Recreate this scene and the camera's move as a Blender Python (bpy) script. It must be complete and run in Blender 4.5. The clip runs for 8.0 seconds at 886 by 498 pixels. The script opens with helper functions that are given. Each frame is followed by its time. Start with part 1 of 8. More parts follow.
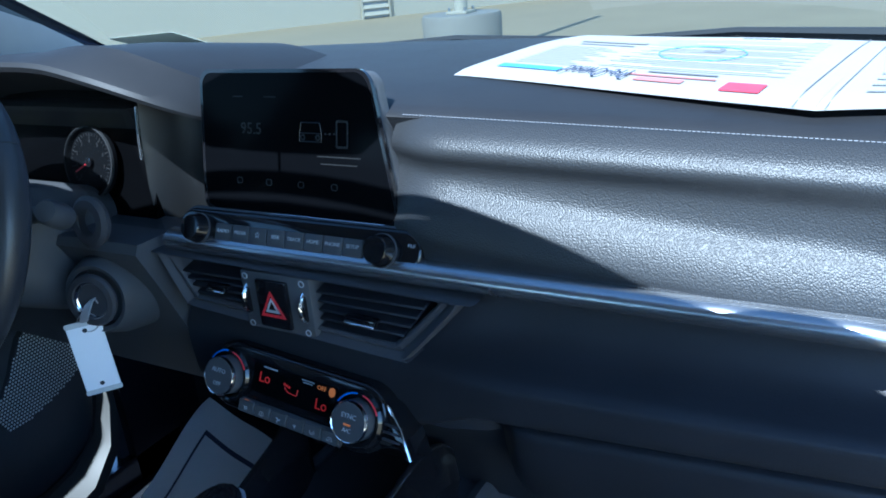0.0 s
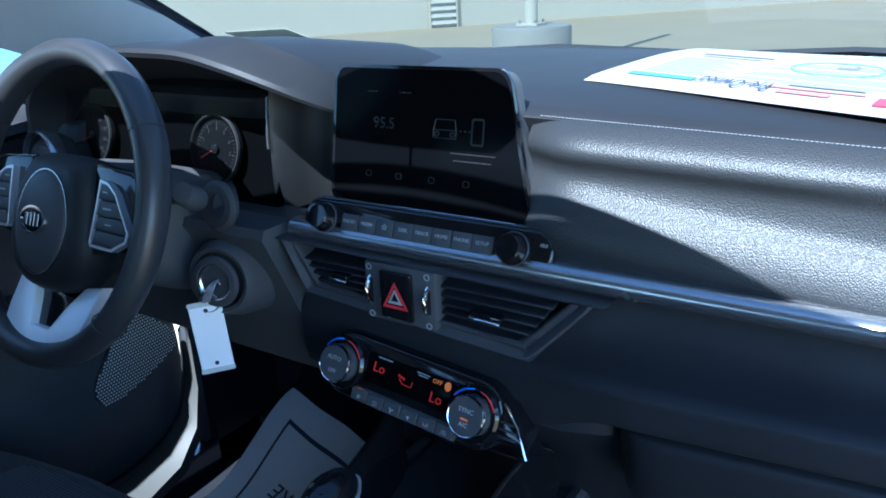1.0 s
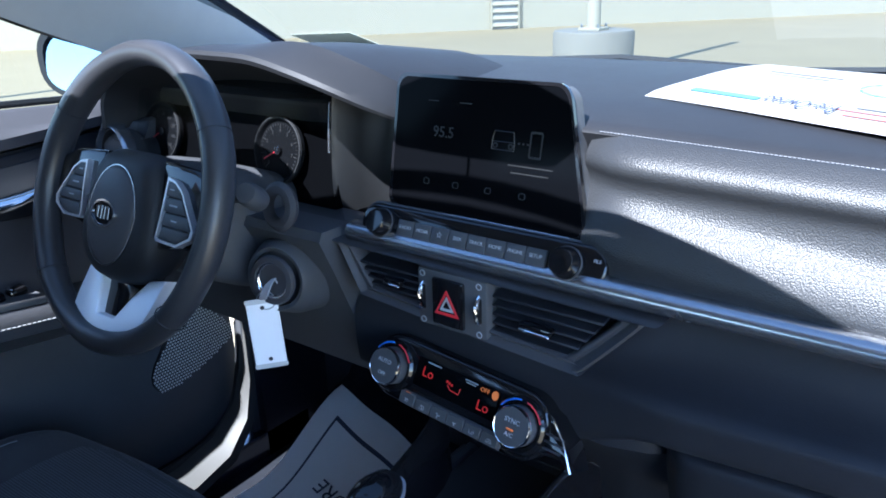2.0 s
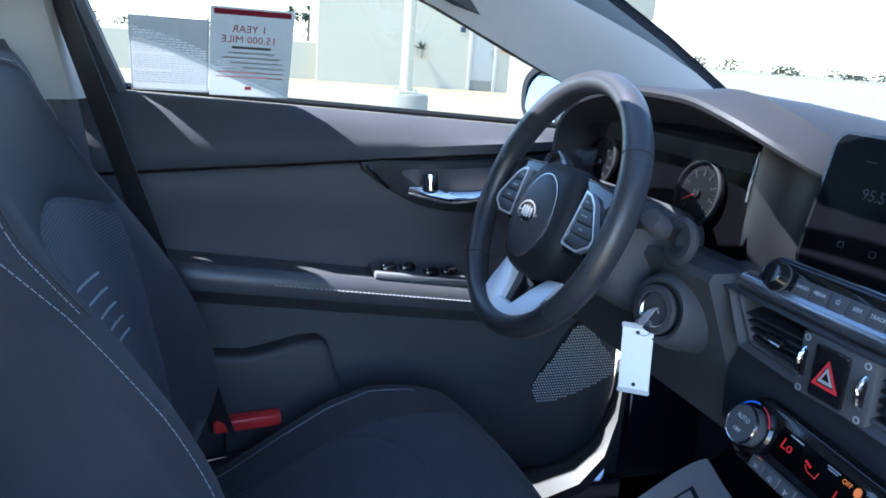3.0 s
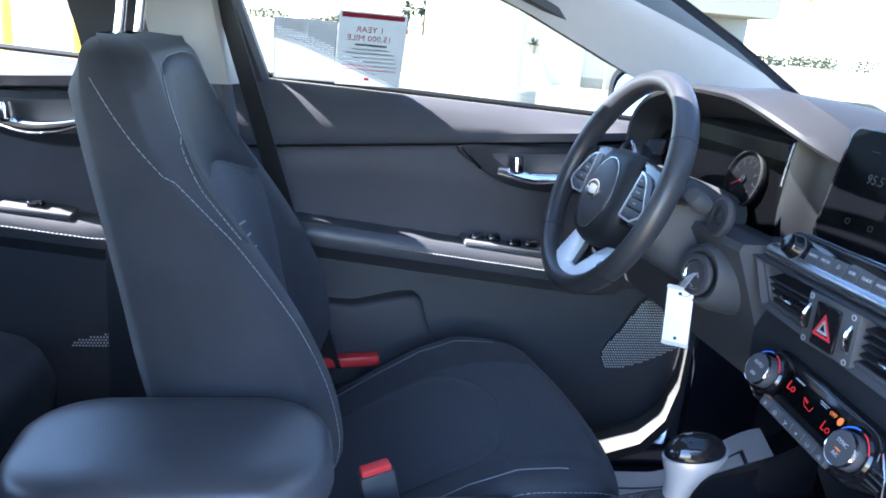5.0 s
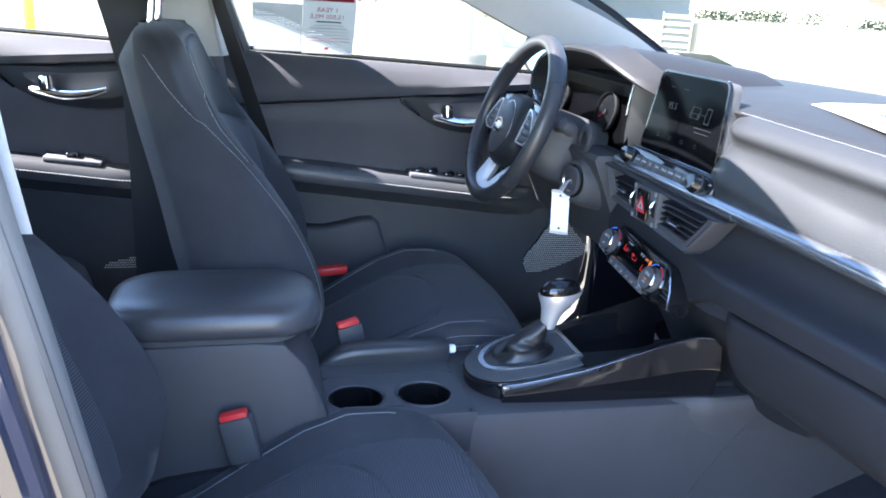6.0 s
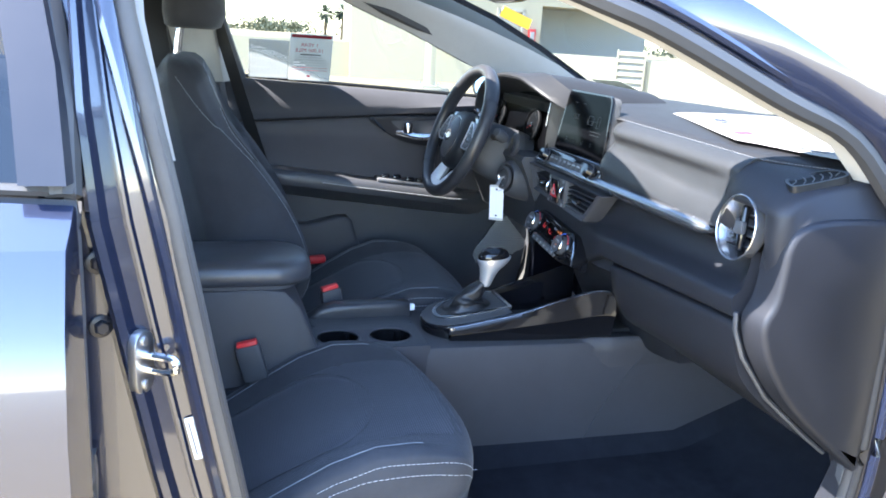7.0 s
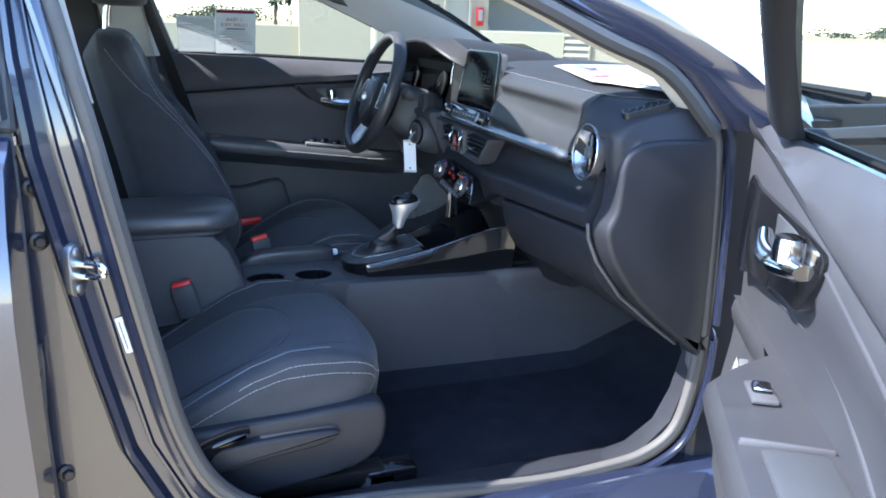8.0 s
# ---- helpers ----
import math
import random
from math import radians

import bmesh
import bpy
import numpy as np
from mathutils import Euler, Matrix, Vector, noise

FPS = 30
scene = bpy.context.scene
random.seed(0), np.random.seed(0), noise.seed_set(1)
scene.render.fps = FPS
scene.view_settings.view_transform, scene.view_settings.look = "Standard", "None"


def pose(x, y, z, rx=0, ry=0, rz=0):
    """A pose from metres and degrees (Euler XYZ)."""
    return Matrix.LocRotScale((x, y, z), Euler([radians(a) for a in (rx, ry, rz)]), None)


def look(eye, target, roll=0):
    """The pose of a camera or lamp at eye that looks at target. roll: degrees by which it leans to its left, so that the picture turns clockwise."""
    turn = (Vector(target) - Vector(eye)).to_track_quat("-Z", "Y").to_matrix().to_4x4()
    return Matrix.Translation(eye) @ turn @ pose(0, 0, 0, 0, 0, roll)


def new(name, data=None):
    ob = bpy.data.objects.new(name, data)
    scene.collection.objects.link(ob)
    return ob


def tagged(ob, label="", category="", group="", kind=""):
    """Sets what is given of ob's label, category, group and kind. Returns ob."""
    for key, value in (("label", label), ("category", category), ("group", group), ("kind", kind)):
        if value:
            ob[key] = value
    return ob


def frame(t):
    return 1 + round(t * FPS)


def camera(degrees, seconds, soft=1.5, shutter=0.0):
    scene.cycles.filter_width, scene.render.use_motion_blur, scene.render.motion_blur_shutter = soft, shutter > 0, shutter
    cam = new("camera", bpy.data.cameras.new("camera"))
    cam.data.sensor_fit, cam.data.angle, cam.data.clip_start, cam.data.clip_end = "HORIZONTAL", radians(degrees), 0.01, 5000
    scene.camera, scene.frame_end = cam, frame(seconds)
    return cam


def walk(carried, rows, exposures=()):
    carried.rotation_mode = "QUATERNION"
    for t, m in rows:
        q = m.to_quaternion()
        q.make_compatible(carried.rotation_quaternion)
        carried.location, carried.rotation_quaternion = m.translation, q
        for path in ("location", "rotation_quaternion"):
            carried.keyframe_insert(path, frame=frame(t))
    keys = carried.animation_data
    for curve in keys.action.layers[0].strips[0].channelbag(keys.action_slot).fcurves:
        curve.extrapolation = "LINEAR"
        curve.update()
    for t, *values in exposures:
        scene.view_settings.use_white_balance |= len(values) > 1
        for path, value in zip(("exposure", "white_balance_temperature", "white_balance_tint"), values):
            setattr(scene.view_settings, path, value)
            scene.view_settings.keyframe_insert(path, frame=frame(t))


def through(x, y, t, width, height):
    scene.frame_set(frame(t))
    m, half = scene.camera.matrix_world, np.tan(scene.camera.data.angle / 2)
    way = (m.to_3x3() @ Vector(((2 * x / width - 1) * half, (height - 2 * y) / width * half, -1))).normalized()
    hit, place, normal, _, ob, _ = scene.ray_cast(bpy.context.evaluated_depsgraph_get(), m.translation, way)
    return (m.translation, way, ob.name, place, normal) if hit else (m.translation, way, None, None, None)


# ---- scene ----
cam = camera(59.6, 8.0, soft=1.8)
PATH = [
    (0, (0.508, -0.532, 1.175), (-0.429, 1.085, 0.464), -4.9),
    (0.5, (0.485, -0.548, 1.167), (-0.555, 1.023, 0.497), -4.4),
    (1, (0.45, -0.579, 1.172), (-0.601, 0.982, 0.493), -2.8),
    (1.2, (0.451, -0.588, 1.162), (-0.629, 0.956, 0.491), -2.3),
    (2.3, (0.452, -0.584, 1.188), (-0.805, 0.825, 0.527), -0.6),
    (2.5, (0.462, -0.584, 1.173), (-0.941, 0.706, 0.57), 0.6),
    (3, (0.522, -0.585, 1.137), (-1.301, 0.063, 0.629), 4.4),
    (3.5, (0.554, -0.58, 1.136), (-1.35, -0.261, 0.613), 4.1),
    (4, (0.58, -0.583, 1.14), (-1.325, -0.285, 0.609), 4.2),
    (4.2, (0.596, -0.592, 1.137), (-1.306, -0.274, 0.606), 4.7),
    (5.3, (0.847, -0.619, 1.166), (-1.023, -0.189, 0.602), 5.1),
    (5.5, (0.949, -0.63, 1.181), (-0.905, -0.181, 0.581), 4.6),
    (6, (1.167, -0.661, 1.178), (-0.674, -0.179, 0.564), 3.6),
    (6.5, (1.369, -0.728, 1.18), (-0.473, -0.177, 0.629), 3.7),
    (7, (1.579, -0.747, 1.178), (-0.267, -0.181, 0.655), 3.7),
    (7.5, (1.782, -0.704, 1.163), (-0.058, -0.13, 0.63), 2.9),
    (8, (1.83, -0.697, 1.147), (0.024, -0.044, 0.586), 1.7),
]
EXPOSURES = [(0.0, 2.85, 4800, 2), (1.2, 3.18, 4950, 5), (2.5, 3.72, 5500, 14), (3.2, 3.95, 5450, 12), (4.2, 4.25, 5750, 13), (5.5, 4.60, 5900, 15), (6.5, 4.32, 6250, 14), (7.5, 3.97, 6150, 11), (8.0, 3.62, 5950, 11)]
walk(cam, [(t, look(eye, target, roll)) for t, eye, target, roll in PATH], EXPOSURES)

# ---- world, sun, light ----
SUN_TO = Vector((-0.01, -0.80, 1.0)).normalized()
world = bpy.data.worlds.new("world")
scene.world = world
world.use_nodes = True
wn = world.node_tree.nodes
sky = wn.new("ShaderNodeTexSky")
sky.sky_type = "NISHITA"
sky.sun_disc = False
sky.sun_elevation = math.asin(SUN_TO.z)
sky.sun_rotation = math.atan2(SUN_TO.x, SUN_TO.y)
sky.air_density, sky.dust_density, sky.ozone_density = 1.0, 0.2, 1.0
wn["Background"].inputs["Strength"].default_value = 0.15
world.node_tree.links.new(sky.outputs["Color"], wn["Background"].inputs["Color"])
sun = new("sun", bpy.data.lights.new("sun", "SUN"))
sun.data.energy, sun.data.angle, sun.data.color = 2.7, radians(0.5), (1.0, 0.95, 0.87)
sun.matrix_world = look((0, 0, 20), Vector((0, 0, 20)) - SUN_TO)


# ---- materials ----
def material(name, color, rough=0.5, metal=0.0, grain=0.0, scale=200.0, vary=0.0, vary_scale=8.0, coat=0.0, kind="noise",
             rough_vary=0.0, sheen=0.0, stretch=(1, 1, 1), depth=0.0006, spec=0.5):
    m = bpy.data.materials.new(name)
    m.use_nodes = True
    nt = m.node_tree
    b = nt.nodes["Principled BSDF"]
    b.inputs["Base Color"].default_value = (*color, 1)
    b.inputs["Roughness"].default_value = rough
    b.inputs["Metallic"].default_value = metal
    b.inputs["Coat Weight"].default_value = coat
    b.inputs["Coat Roughness"].default_value = 0.05
    b.inputs["Specular IOR Level"].default_value = spec
    b.inputs["Sheen Weight"].default_value = sheen
    b.inputs["Sheen Roughness"].default_value = 0.4
    tc = nt.nodes.new("ShaderNodeTexCoord")
    mp = nt.nodes.new("ShaderNodeMapping")
    mp.inputs["Scale"].default_value = stretch
    nt.links.new(tc.outputs["Object"], mp.inputs["Vector"])
    if vary or rough_vary:
        n = nt.nodes.new("ShaderNodeTexNoise")
        n.inputs["Scale"].default_value, n.inputs["Detail"].default_value = vary_scale, 6
        n.inputs["Roughness"].default_value = 0.65
        nt.links.new(tc.outputs["Object"], n.inputs["Vector"])
        if vary:
            mx = nt.nodes.new("ShaderNodeMix")
            mx.data_type = "RGBA"
            mx.inputs[6].default_value = (*[c * (1 - vary) for c in color], 1)
            mx.inputs[7].default_value = (*[min(1, c * (1 + vary)) for c in color], 1)
            nt.links.new(n.outputs["Fac"], mx.inputs[0])
            nt.links.new(mx.outputs[2], b.inputs["Base Color"])
        if rough_vary:
            r = nt.nodes.new("ShaderNodeMapRange")
            r.inputs["To Min"].default_value, r.inputs["To Max"].default_value = rough - rough_vary, rough + rough_vary
            nt.links.new(n.outputs["Fac"], r.inputs["Value"])
            nt.links.new(r.outputs[0], b.inputs["Roughness"])
    raised = 1.0
    if grain:
        if kind == "cells":
            g = nt.nodes.new("ShaderNodeTexVoronoi")
            g.feature = "F1"
            g.inputs["Scale"].default_value = scale
            out = g.outputs["Distance"]
            raised = -1.0
        elif kind == "ribs":
            g = nt.nodes.new("ShaderNodeTexWave")
            g.wave_profile = "SIN"
            g.bands_direction = "DIAGONAL"
            g.inputs["Scale"].default_value = scale
            g.inputs["Distortion"].default_value = 0.4
            g.inputs["Detail Scale"].default_value = 2.0
            out = g.outputs["Fac"]
            # the ribs alternate between a darker and a lighter yarn
            yarn = nt.nodes.new("ShaderNodeMix")
            yarn.data_type = "RGBA"
            yarn.inputs[6].default_value = (*[c * 0.62 for c in color], 1)
            yarn.inputs[7].default_value = (*[c * 1.4 for c in color], 1)
            nt.links.new(out, yarn.inputs[0])
            nt.links.new(yarn.outputs[2], b.inputs["Base Color"])
        else:
            g = nt.nodes.new("ShaderNodeTexNoise")
            g.inputs["Scale"].default_value, g.inputs["Detail"].default_value = scale, 3
            out = g.outputs["Fac"]
        nt.links.new(mp.outputs[0], g.inputs["Vector"])
        bump = nt.nodes.new("ShaderNodeBump")
        bump.inputs["Strength"].default_value, bump.inputs["Distance"].default_value = grain, depth * raised
        nt.links.new(out, bump.inputs["Height"])
        nt.links.new(bump.outputs[0], b.inputs["Normal"])
    return m


def glow(name, color, strength):
    m = bpy.data.materials.new(name)
    m.use_nodes = True
    b = m.node_tree.nodes["Principled BSDF"]
    b.inputs["Base Color"].default_value = (*color, 1)
    b.inputs["Emission Color"].default_value = (*color, 1)
    b.inputs["Emission Strength"].default_value = strength
    return m


def thin_paper(name, color, through):
    """Paper that lets part of the daylight behind it through."""
    m = bpy.data.materials.new(name)
    m.use_nodes = True
    nt = m.node_tree
    b = nt.nodes["Principled BSDF"]
    b.inputs["Base Color"].default_value = (*color, 1)
    b.inputs["Roughness"].default_value = 0.8
    tr, mix = nt.nodes.new("ShaderNodeBsdfTranslucent"), nt.nodes.new("ShaderNodeMixShader")
    tr.inputs[0].default_value = (*color, 1)
    mix.inputs[0].default_value = through
    nt.links.new(b.outputs[0], mix.inputs[1])
    nt.links.new(tr.outputs[0], mix.inputs[2])
    nt.links.new(mix.outputs[0], nt.nodes["Material Output"].inputs[0])
    return m


def pane(name, tint, gloss=1.0, share=0.05):
    m = bpy.data.materials.new(name)
    m.use_nodes = True
    nt = m.node_tree
    nt.nodes.remove(nt.nodes["Principled BSDF"])
    clear, shine, mix = (nt.nodes.new(k) for k in ("ShaderNodeBsdfTransparent", "ShaderNodeBsdfGlossy", "ShaderNodeMixShader"))
    clear.inputs[0].default_value = (*tint, 1)
    shine.inputs["Roughness"].default_value = 0.01
    shine.inputs["Color"].default_value = (gloss, gloss, gloss, 1)
    mix.inputs[0].default_value = share
    nt.links.new(clear.outputs[0], mix.inputs[1])
    nt.links.new(shine.outputs[0], mix.inputs[2])
    nt.links.new(mix.outputs[0], nt.nodes["Material Output"].inputs[0])
    return m


M_SOFT = material("soft_touch_black", (0.0110, 0.0115, 0.0135), 0.55, grain=0.35, scale=900, vary=0.25, vary_scale=14, rough_vary=0.06, spec=0.3)
M_HARD = material("hard_grained_plastic", (0.052, 0.054, 0.059), 0.48, grain=0.4, scale=700, vary=0.2, vary_scale=10, rough_vary=0.05, spec=0.26)
# M_HARD darkened: the shade of the lower dash is put into the colour
M_KNEE = material("shade_dark_plastic", (0.0155, 0.0165, 0.0205), 0.45, grain=0.4, scale=700, vary=0.25, vary_scale=9, rough_vary=0.06, spec=0.2)
M_HARD2 = material("grey_grained_plastic", (0.044, 0.044, 0.049), 0.5, grain=0.4, scale=700, vary=0.2, vary_scale=10, rough_vary=0.05, spec=0.28)
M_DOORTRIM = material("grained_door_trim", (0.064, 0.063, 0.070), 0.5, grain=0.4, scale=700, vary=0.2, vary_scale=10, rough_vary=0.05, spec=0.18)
M_DOORPAD = material("soft_door_pad", (0.043, 0.0435, 0.049), 0.55, grain=0.35, scale=900, vary=0.2, vary_scale=12, rough_vary=0.06, spec=0.18)
# M_DOORPAD darkened to offset, in colour, the strong light on the open door
M_DOORSIDE = material("light_offset_door_trim", (0.031, 0.0315, 0.036), 0.52, grain=0.4, scale=750, vary=0.2, vary_scale=11, rough_vary=0.06, spec=0.2)
M_LEATHER = material("pebbled_dash_skin", (0.0190, 0.0200, 0.0222), 0.42, grain=0.46, scale=740, kind="cells", vary=0.15, vary_scale=10, rough_vary=0.04, depth=0.0006, spec=0.35)
M_RIM = material("smooth_leather", (0.046, 0.047, 0.052), 0.34, grain=0.22, scale=650, kind="cells", vary=0.2, vary_scale=20, rough_vary=0.06)
M_CHEEK = material("satin_black_cheek", (0.0125, 0.013, 0.014), 0.38, grain=0.2, scale=800, vary=0.2, vary_scale=12, rough_vary=0.05, spec=0.3)
M_WHEEL = material("dark_wheel_leather", (0.026, 0.0265, 0.030), 0.36, grain=0.2, scale=700, kind="cells", vary=0.2, vary_scale=20, rough_vary=0.06)
M_GAITER = material("gathered_gaiter_leather", (0.011, 0.011, 0.0125), 0.42, grain=0.3, scale=500, kind="cells", vary=0.3, vary_scale=40, rough_vary=0.08)
M_GLOSS = material("piano_black", (0.006, 0.006, 0.0072), 0.08, coat=0.25, spec=0.3, vary=0.2, rough_vary=0.02, vary_scale=5)
M_SILVER = material("satin_silver_paint", (0.32, 0.33, 0.35), 0.26, metal=0.92, vary=0.06, vary_scale=30, rough_vary=0.05)
# silver raised to near-white: the spoke's sky reflection is put into the colour
M_SKY_SILVER = material("sky_lit_silver_paint", (0.80, 0.81, 0.83), 0.3, metal=0.1, vary=0.05, vary_scale=30, rough_vary=0.05)
M_SATIN = material("satin_metal", (0.58, 0.58, 0.60), 0.33, metal=0.7, vary=0.05, vary_scale=30, rough_vary=0.05)
M_CHROME = material("chrome", (0.75, 0.76, 0.78), 0.10, metal=1.0, rough_vary=0.04, vary_scale=40)
M_STEEL = material("zinc_steel", (0.42, 0.42, 0.43), 0.35, metal=1.0, rough_vary=0.08, vary_scale=60)
M_FABRIC = material("woven_black_fabric", (0.037, 0.0385, 0.044), 0.9, grain=0.6, scale=1400, vary=0.35, vary_scale=12, sheen=0.1, spec=0.12)
M_RIBBED = material("ribbed_grey_black_fabric", (0.050, 0.052, 0.060), 0.88, grain=0.8, scale=170, stretch=(0, 1, 1), kind="ribs", vary=0.3, vary_scale=10, sheen=0.1, depth=0.001, spec=0.12)
M_RIBBED_BACK = material("fine_ribbed_back_fabric", (0.046, 0.048, 0.055), 0.88, grain=0.4, scale=170, stretch=(0, 0, 1), kind="ribs", vary=0.3, vary_scale=10, sheen=0.1, depth=0.0006, spec=0.12)
M_CARPET = material("black_carpet", (0.018, 0.0195, 0.025), 1.0, grain=1.0, scale=600, vary=0.5, vary_scale=18, depth=0.003, spec=0.02)
M_THREAD = material("pale_thread", (0.32, 0.33, 0.35), 0.8)
M_SEAM = material("grey_seam_thread", (0.16, 0.165, 0.18), 0.8)
M_LINER = material("grey_headliner", (0.28, 0.27, 0.255), 0.9, grain=0.5, scale=900, vary=0.08, vary_scale=30)
M_PAINT = material("dark_blue_car_paint", (0.011, 0.0145, 0.030), 0.25, metal=0.2, coat=1.0, vary=0.15, vary_scale=3, grain=0.03, scale=2500)
M_PAINT.node_tree.nodes["Principled BSDF"].inputs["Coat IOR"].default_value = 1.5
M_JAMB = material("dull_jamb_paint", (0.009, 0.0103, 0.0165), 0.4, vary=0.2, vary_scale=6, rough_vary=0.08, spec=0.35)
M_SEAL = material("dusty_rubber_seal", (0.048, 0.045, 0.043), 0.75, grain=0.3, scale=500, vary=0.2, vary_scale=25)
M_RUBBER = material("black_rubber", (0.022, 0.0225, 0.025), 0.6, vary=0.2)
M_DARK = material("dark_cavity_plastic", (0.022, 0.024, 0.028), 0.7, vary=0.2)
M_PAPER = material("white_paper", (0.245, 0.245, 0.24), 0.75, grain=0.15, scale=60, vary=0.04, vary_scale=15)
M_MAT_PAPER = material("creased_white_mat_paper", (0.80, 0.79, 0.77), 0.75, grain=0.15, scale=60, vary=0.06, vary_scale=15)
M_NOTICE = thin_paper("backlit_notice_paper", (0.62, 0.63, 0.62), 0.55)
M_INK = material("grey_ink", (0.12, 0.12, 0.13), 0.8)
M_INK_DARK = material("dark_ink", (0.04, 0.05, 0.09), 0.8)
M_INK_RED = material("red_ink", (0.50, 0.03, 0.06), 0.7)
M_INK_BLUE = material("blue_ink", (0.07, 0.22, 0.42), 0.7)
M_DIAL_INK = material("grey_dial_print", (0.030, 0.030, 0.031), 0.7, spec=0.1)
M_CLUSTER = material("matt_black_cluster", (0.0045, 0.0048, 0.0056), 0.5, vary=0.2, spec=0.04)
M_SILL = material("pale_dusty_sill_trim", (0.05, 0.049, 0.046), 0.6, grain=0.3, scale=500, vary=0.15, vary_scale=20)
M_WHITE_INK = material("white_legend", (0.30, 0.32, 0.34), 0.6)
M_RED = material("red_button_plastic", (0.62, 0.03, 0.03), 0.4, vary=0.1)
M_RED_INK = material("red_legend", (0.50, 0.02, 0.03), 0.5)
M_TAG = material("white_tag_plastic", (0.82, 0.82, 0.84), 0.35, vary=0.03)
M_SCREEN = material("dark_display_glass", (0.0018, 0.0020, 0.0026), 0.12, rough_vary=0.01, vary_scale=6, spec=0.02)
M_FACE = material("black_gauge_face", (0.0018, 0.0019, 0.0023), 0.4, vary=0.1, spec=0.01)
M_LED = glow("red_led", (0.30, 0.010, 0.009), 0.06)
M_AMBER = glow("amber_led", (0.4, 0.11, 0.025), 0.08)
M_DIM = glow("dim_display_mark", (0.0030, 0.0033, 0.0042), 0.045)
M_BLUE_LED = material("blue_legend", (0.05, 0.2, 0.75), 0.5)
M_LATCH = material("grey_latch_plastic", (0.09, 0.092, 0.10), 0.5)
M_SPEAKER = material("speaker_mesh", (0.56, 0.54, 0.50), 0.6, vary=0.1)
M_GLASS = pane("window_glass", (0.268, 0.291, 0.285), 0.9)
M_SCREENGLASS = pane("windscreen_glass", (0.205, 0.226, 0.228), 0.9)
M_TINT = pane("privacy_glass", (0.46, 0.49, 0.48), 0.8)
# rear glass darkened: the dim cabin behind it is put into the tint
M_CABIN_DARK = pane("cabin_shade_glass", (0.085, 0.087, 0.092), 0.8)
M_LENS = pane("gauge_lens", (0.7, 0.72, 0.74), 0.5, 0.005)
M_MIRROR = material("mirror_glass", (0.34, 0.42, 0.52), 0.02, metal=1.0)
M_YELLOW = material("yellow_plastic", (0.85, 0.48, 0.02), 0.5, vary=0.05)
M_CONCRETE = material("pale_concrete_deck", (0.35, 0.275, 0.155), 0.9, grain=0.4, scale=40, vary=0.16, vary_scale=0.7, depth=0.004)
M_WALL = material("white_painted_wall", (0.50, 0.445, 0.33), 0.85, grain=0.3, scale=30, vary=0.05, vary_scale=0.5, depth=0.003)
M_POST = material("raw_concrete", (0.29, 0.265, 0.215), 0.9, grain=0.5, scale=60, vary=0.12, vary_scale=4, depth=0.003)
M_DOOR = material("cream_door_paint", (0.5, 0.46, 0.39), 0.5, vary=0.05)
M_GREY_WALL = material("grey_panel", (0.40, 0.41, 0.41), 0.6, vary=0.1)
M_LEAF = material("leaf_green", (0.065, 0.078, 0.05), 0.8, vary=0.35, vary_scale=2)
M_BARK = material("bark", (0.16, 0.12, 0.08), 0.9, vary=0.3)
M_STICKER = material("green_sticker", (0.42, 0.48, 0.42), 0.4, vary=0.1)
M_LABEL = material("grey_label_foil", (0.50, 0.50, 0.49), 0.5, vary=0.1, vary_scale=80)
M_INK_PALE = material("pale_grey_ink", (0.19, 0.19, 0.19), 0.8)
M_INK_PINK = material("pale_red_ink", (0.36, 0.13, 0.13), 0.8)


# ---- mesh tools ----
def thing(name, label, category, group="", kind="", at=(0, 0, 0)):
    e = new(name)
    e.location = at
    e.empty_display_size = 0.05
    return tagged(e, label, category, group, kind)


def bm_new():
    return bmesh.new()


def link_mesh(name, bm, mat, angle=38.0):
    bmesh.ops.recalc_face_normals(bm, faces=bm.faces)
    lim = radians(angle)
    for f in bm.faces:
        f.smooth = True
    for e in bm.edges:
        e.smooth = len(e.link_faces) == 2 and e.calc_face_angle(3.0) < lim
    me = bpy.data.meshes.new(name)
    bm.to_mesh(me)
    bm.free()
    me.materials.append(mat)
    return new(name, me)


def part(name, bm, mat, parent, label="", angle=38.0):
    ob = link_mesh(name, bm, mat, angle)
    if parent is not None:
        ob.parent = parent
        top = parent
        off = Vector(parent.location)
        while top.parent is not None:
            top = top.parent
            off = off + Vector(top.location)
        ob.location = -off
    if label:
        tagged(ob, label)
    return ob


def solid(name, bm, mat, label, category, group="", kind="", angle=38.0):
    return tagged(link_mesh(name, bm, mat, angle), label, category, group, kind)


def add(dst, src, m=None):
    if m is not None:
        bmesh.ops.transform(src, matrix=m, verts=src.verts)
    me = bpy.data.meshes.new("tmp")
    src.to_mesh(me)
    src.free()
    dst.from_mesh(me)
    bpy.data.meshes.remove(me)
    return dst


def rbox(size, r=0.004, seg=2, m=None, dst=None):
    b = bm_new()
    bmesh.ops.create_cube(b, size=1.0)
    bmesh.ops.scale(b, vec=size, verts=b.verts)
    r = min(r, 0.49 * min(size))
    if r > 0:
        bmesh.ops.bevel(b, geom=b.edges[:], offset=r, segments=seg, affect="EDGES", profile=0.5)
    if m is not None:
        bmesh.ops.transform(b, matrix=m, verts=b.verts)
    return add(dst, b) if dst is not None else b


def at(x, y, z, rx=0, ry=0, rz=0):
    return pose(x, y, z, rx, ry, rz)


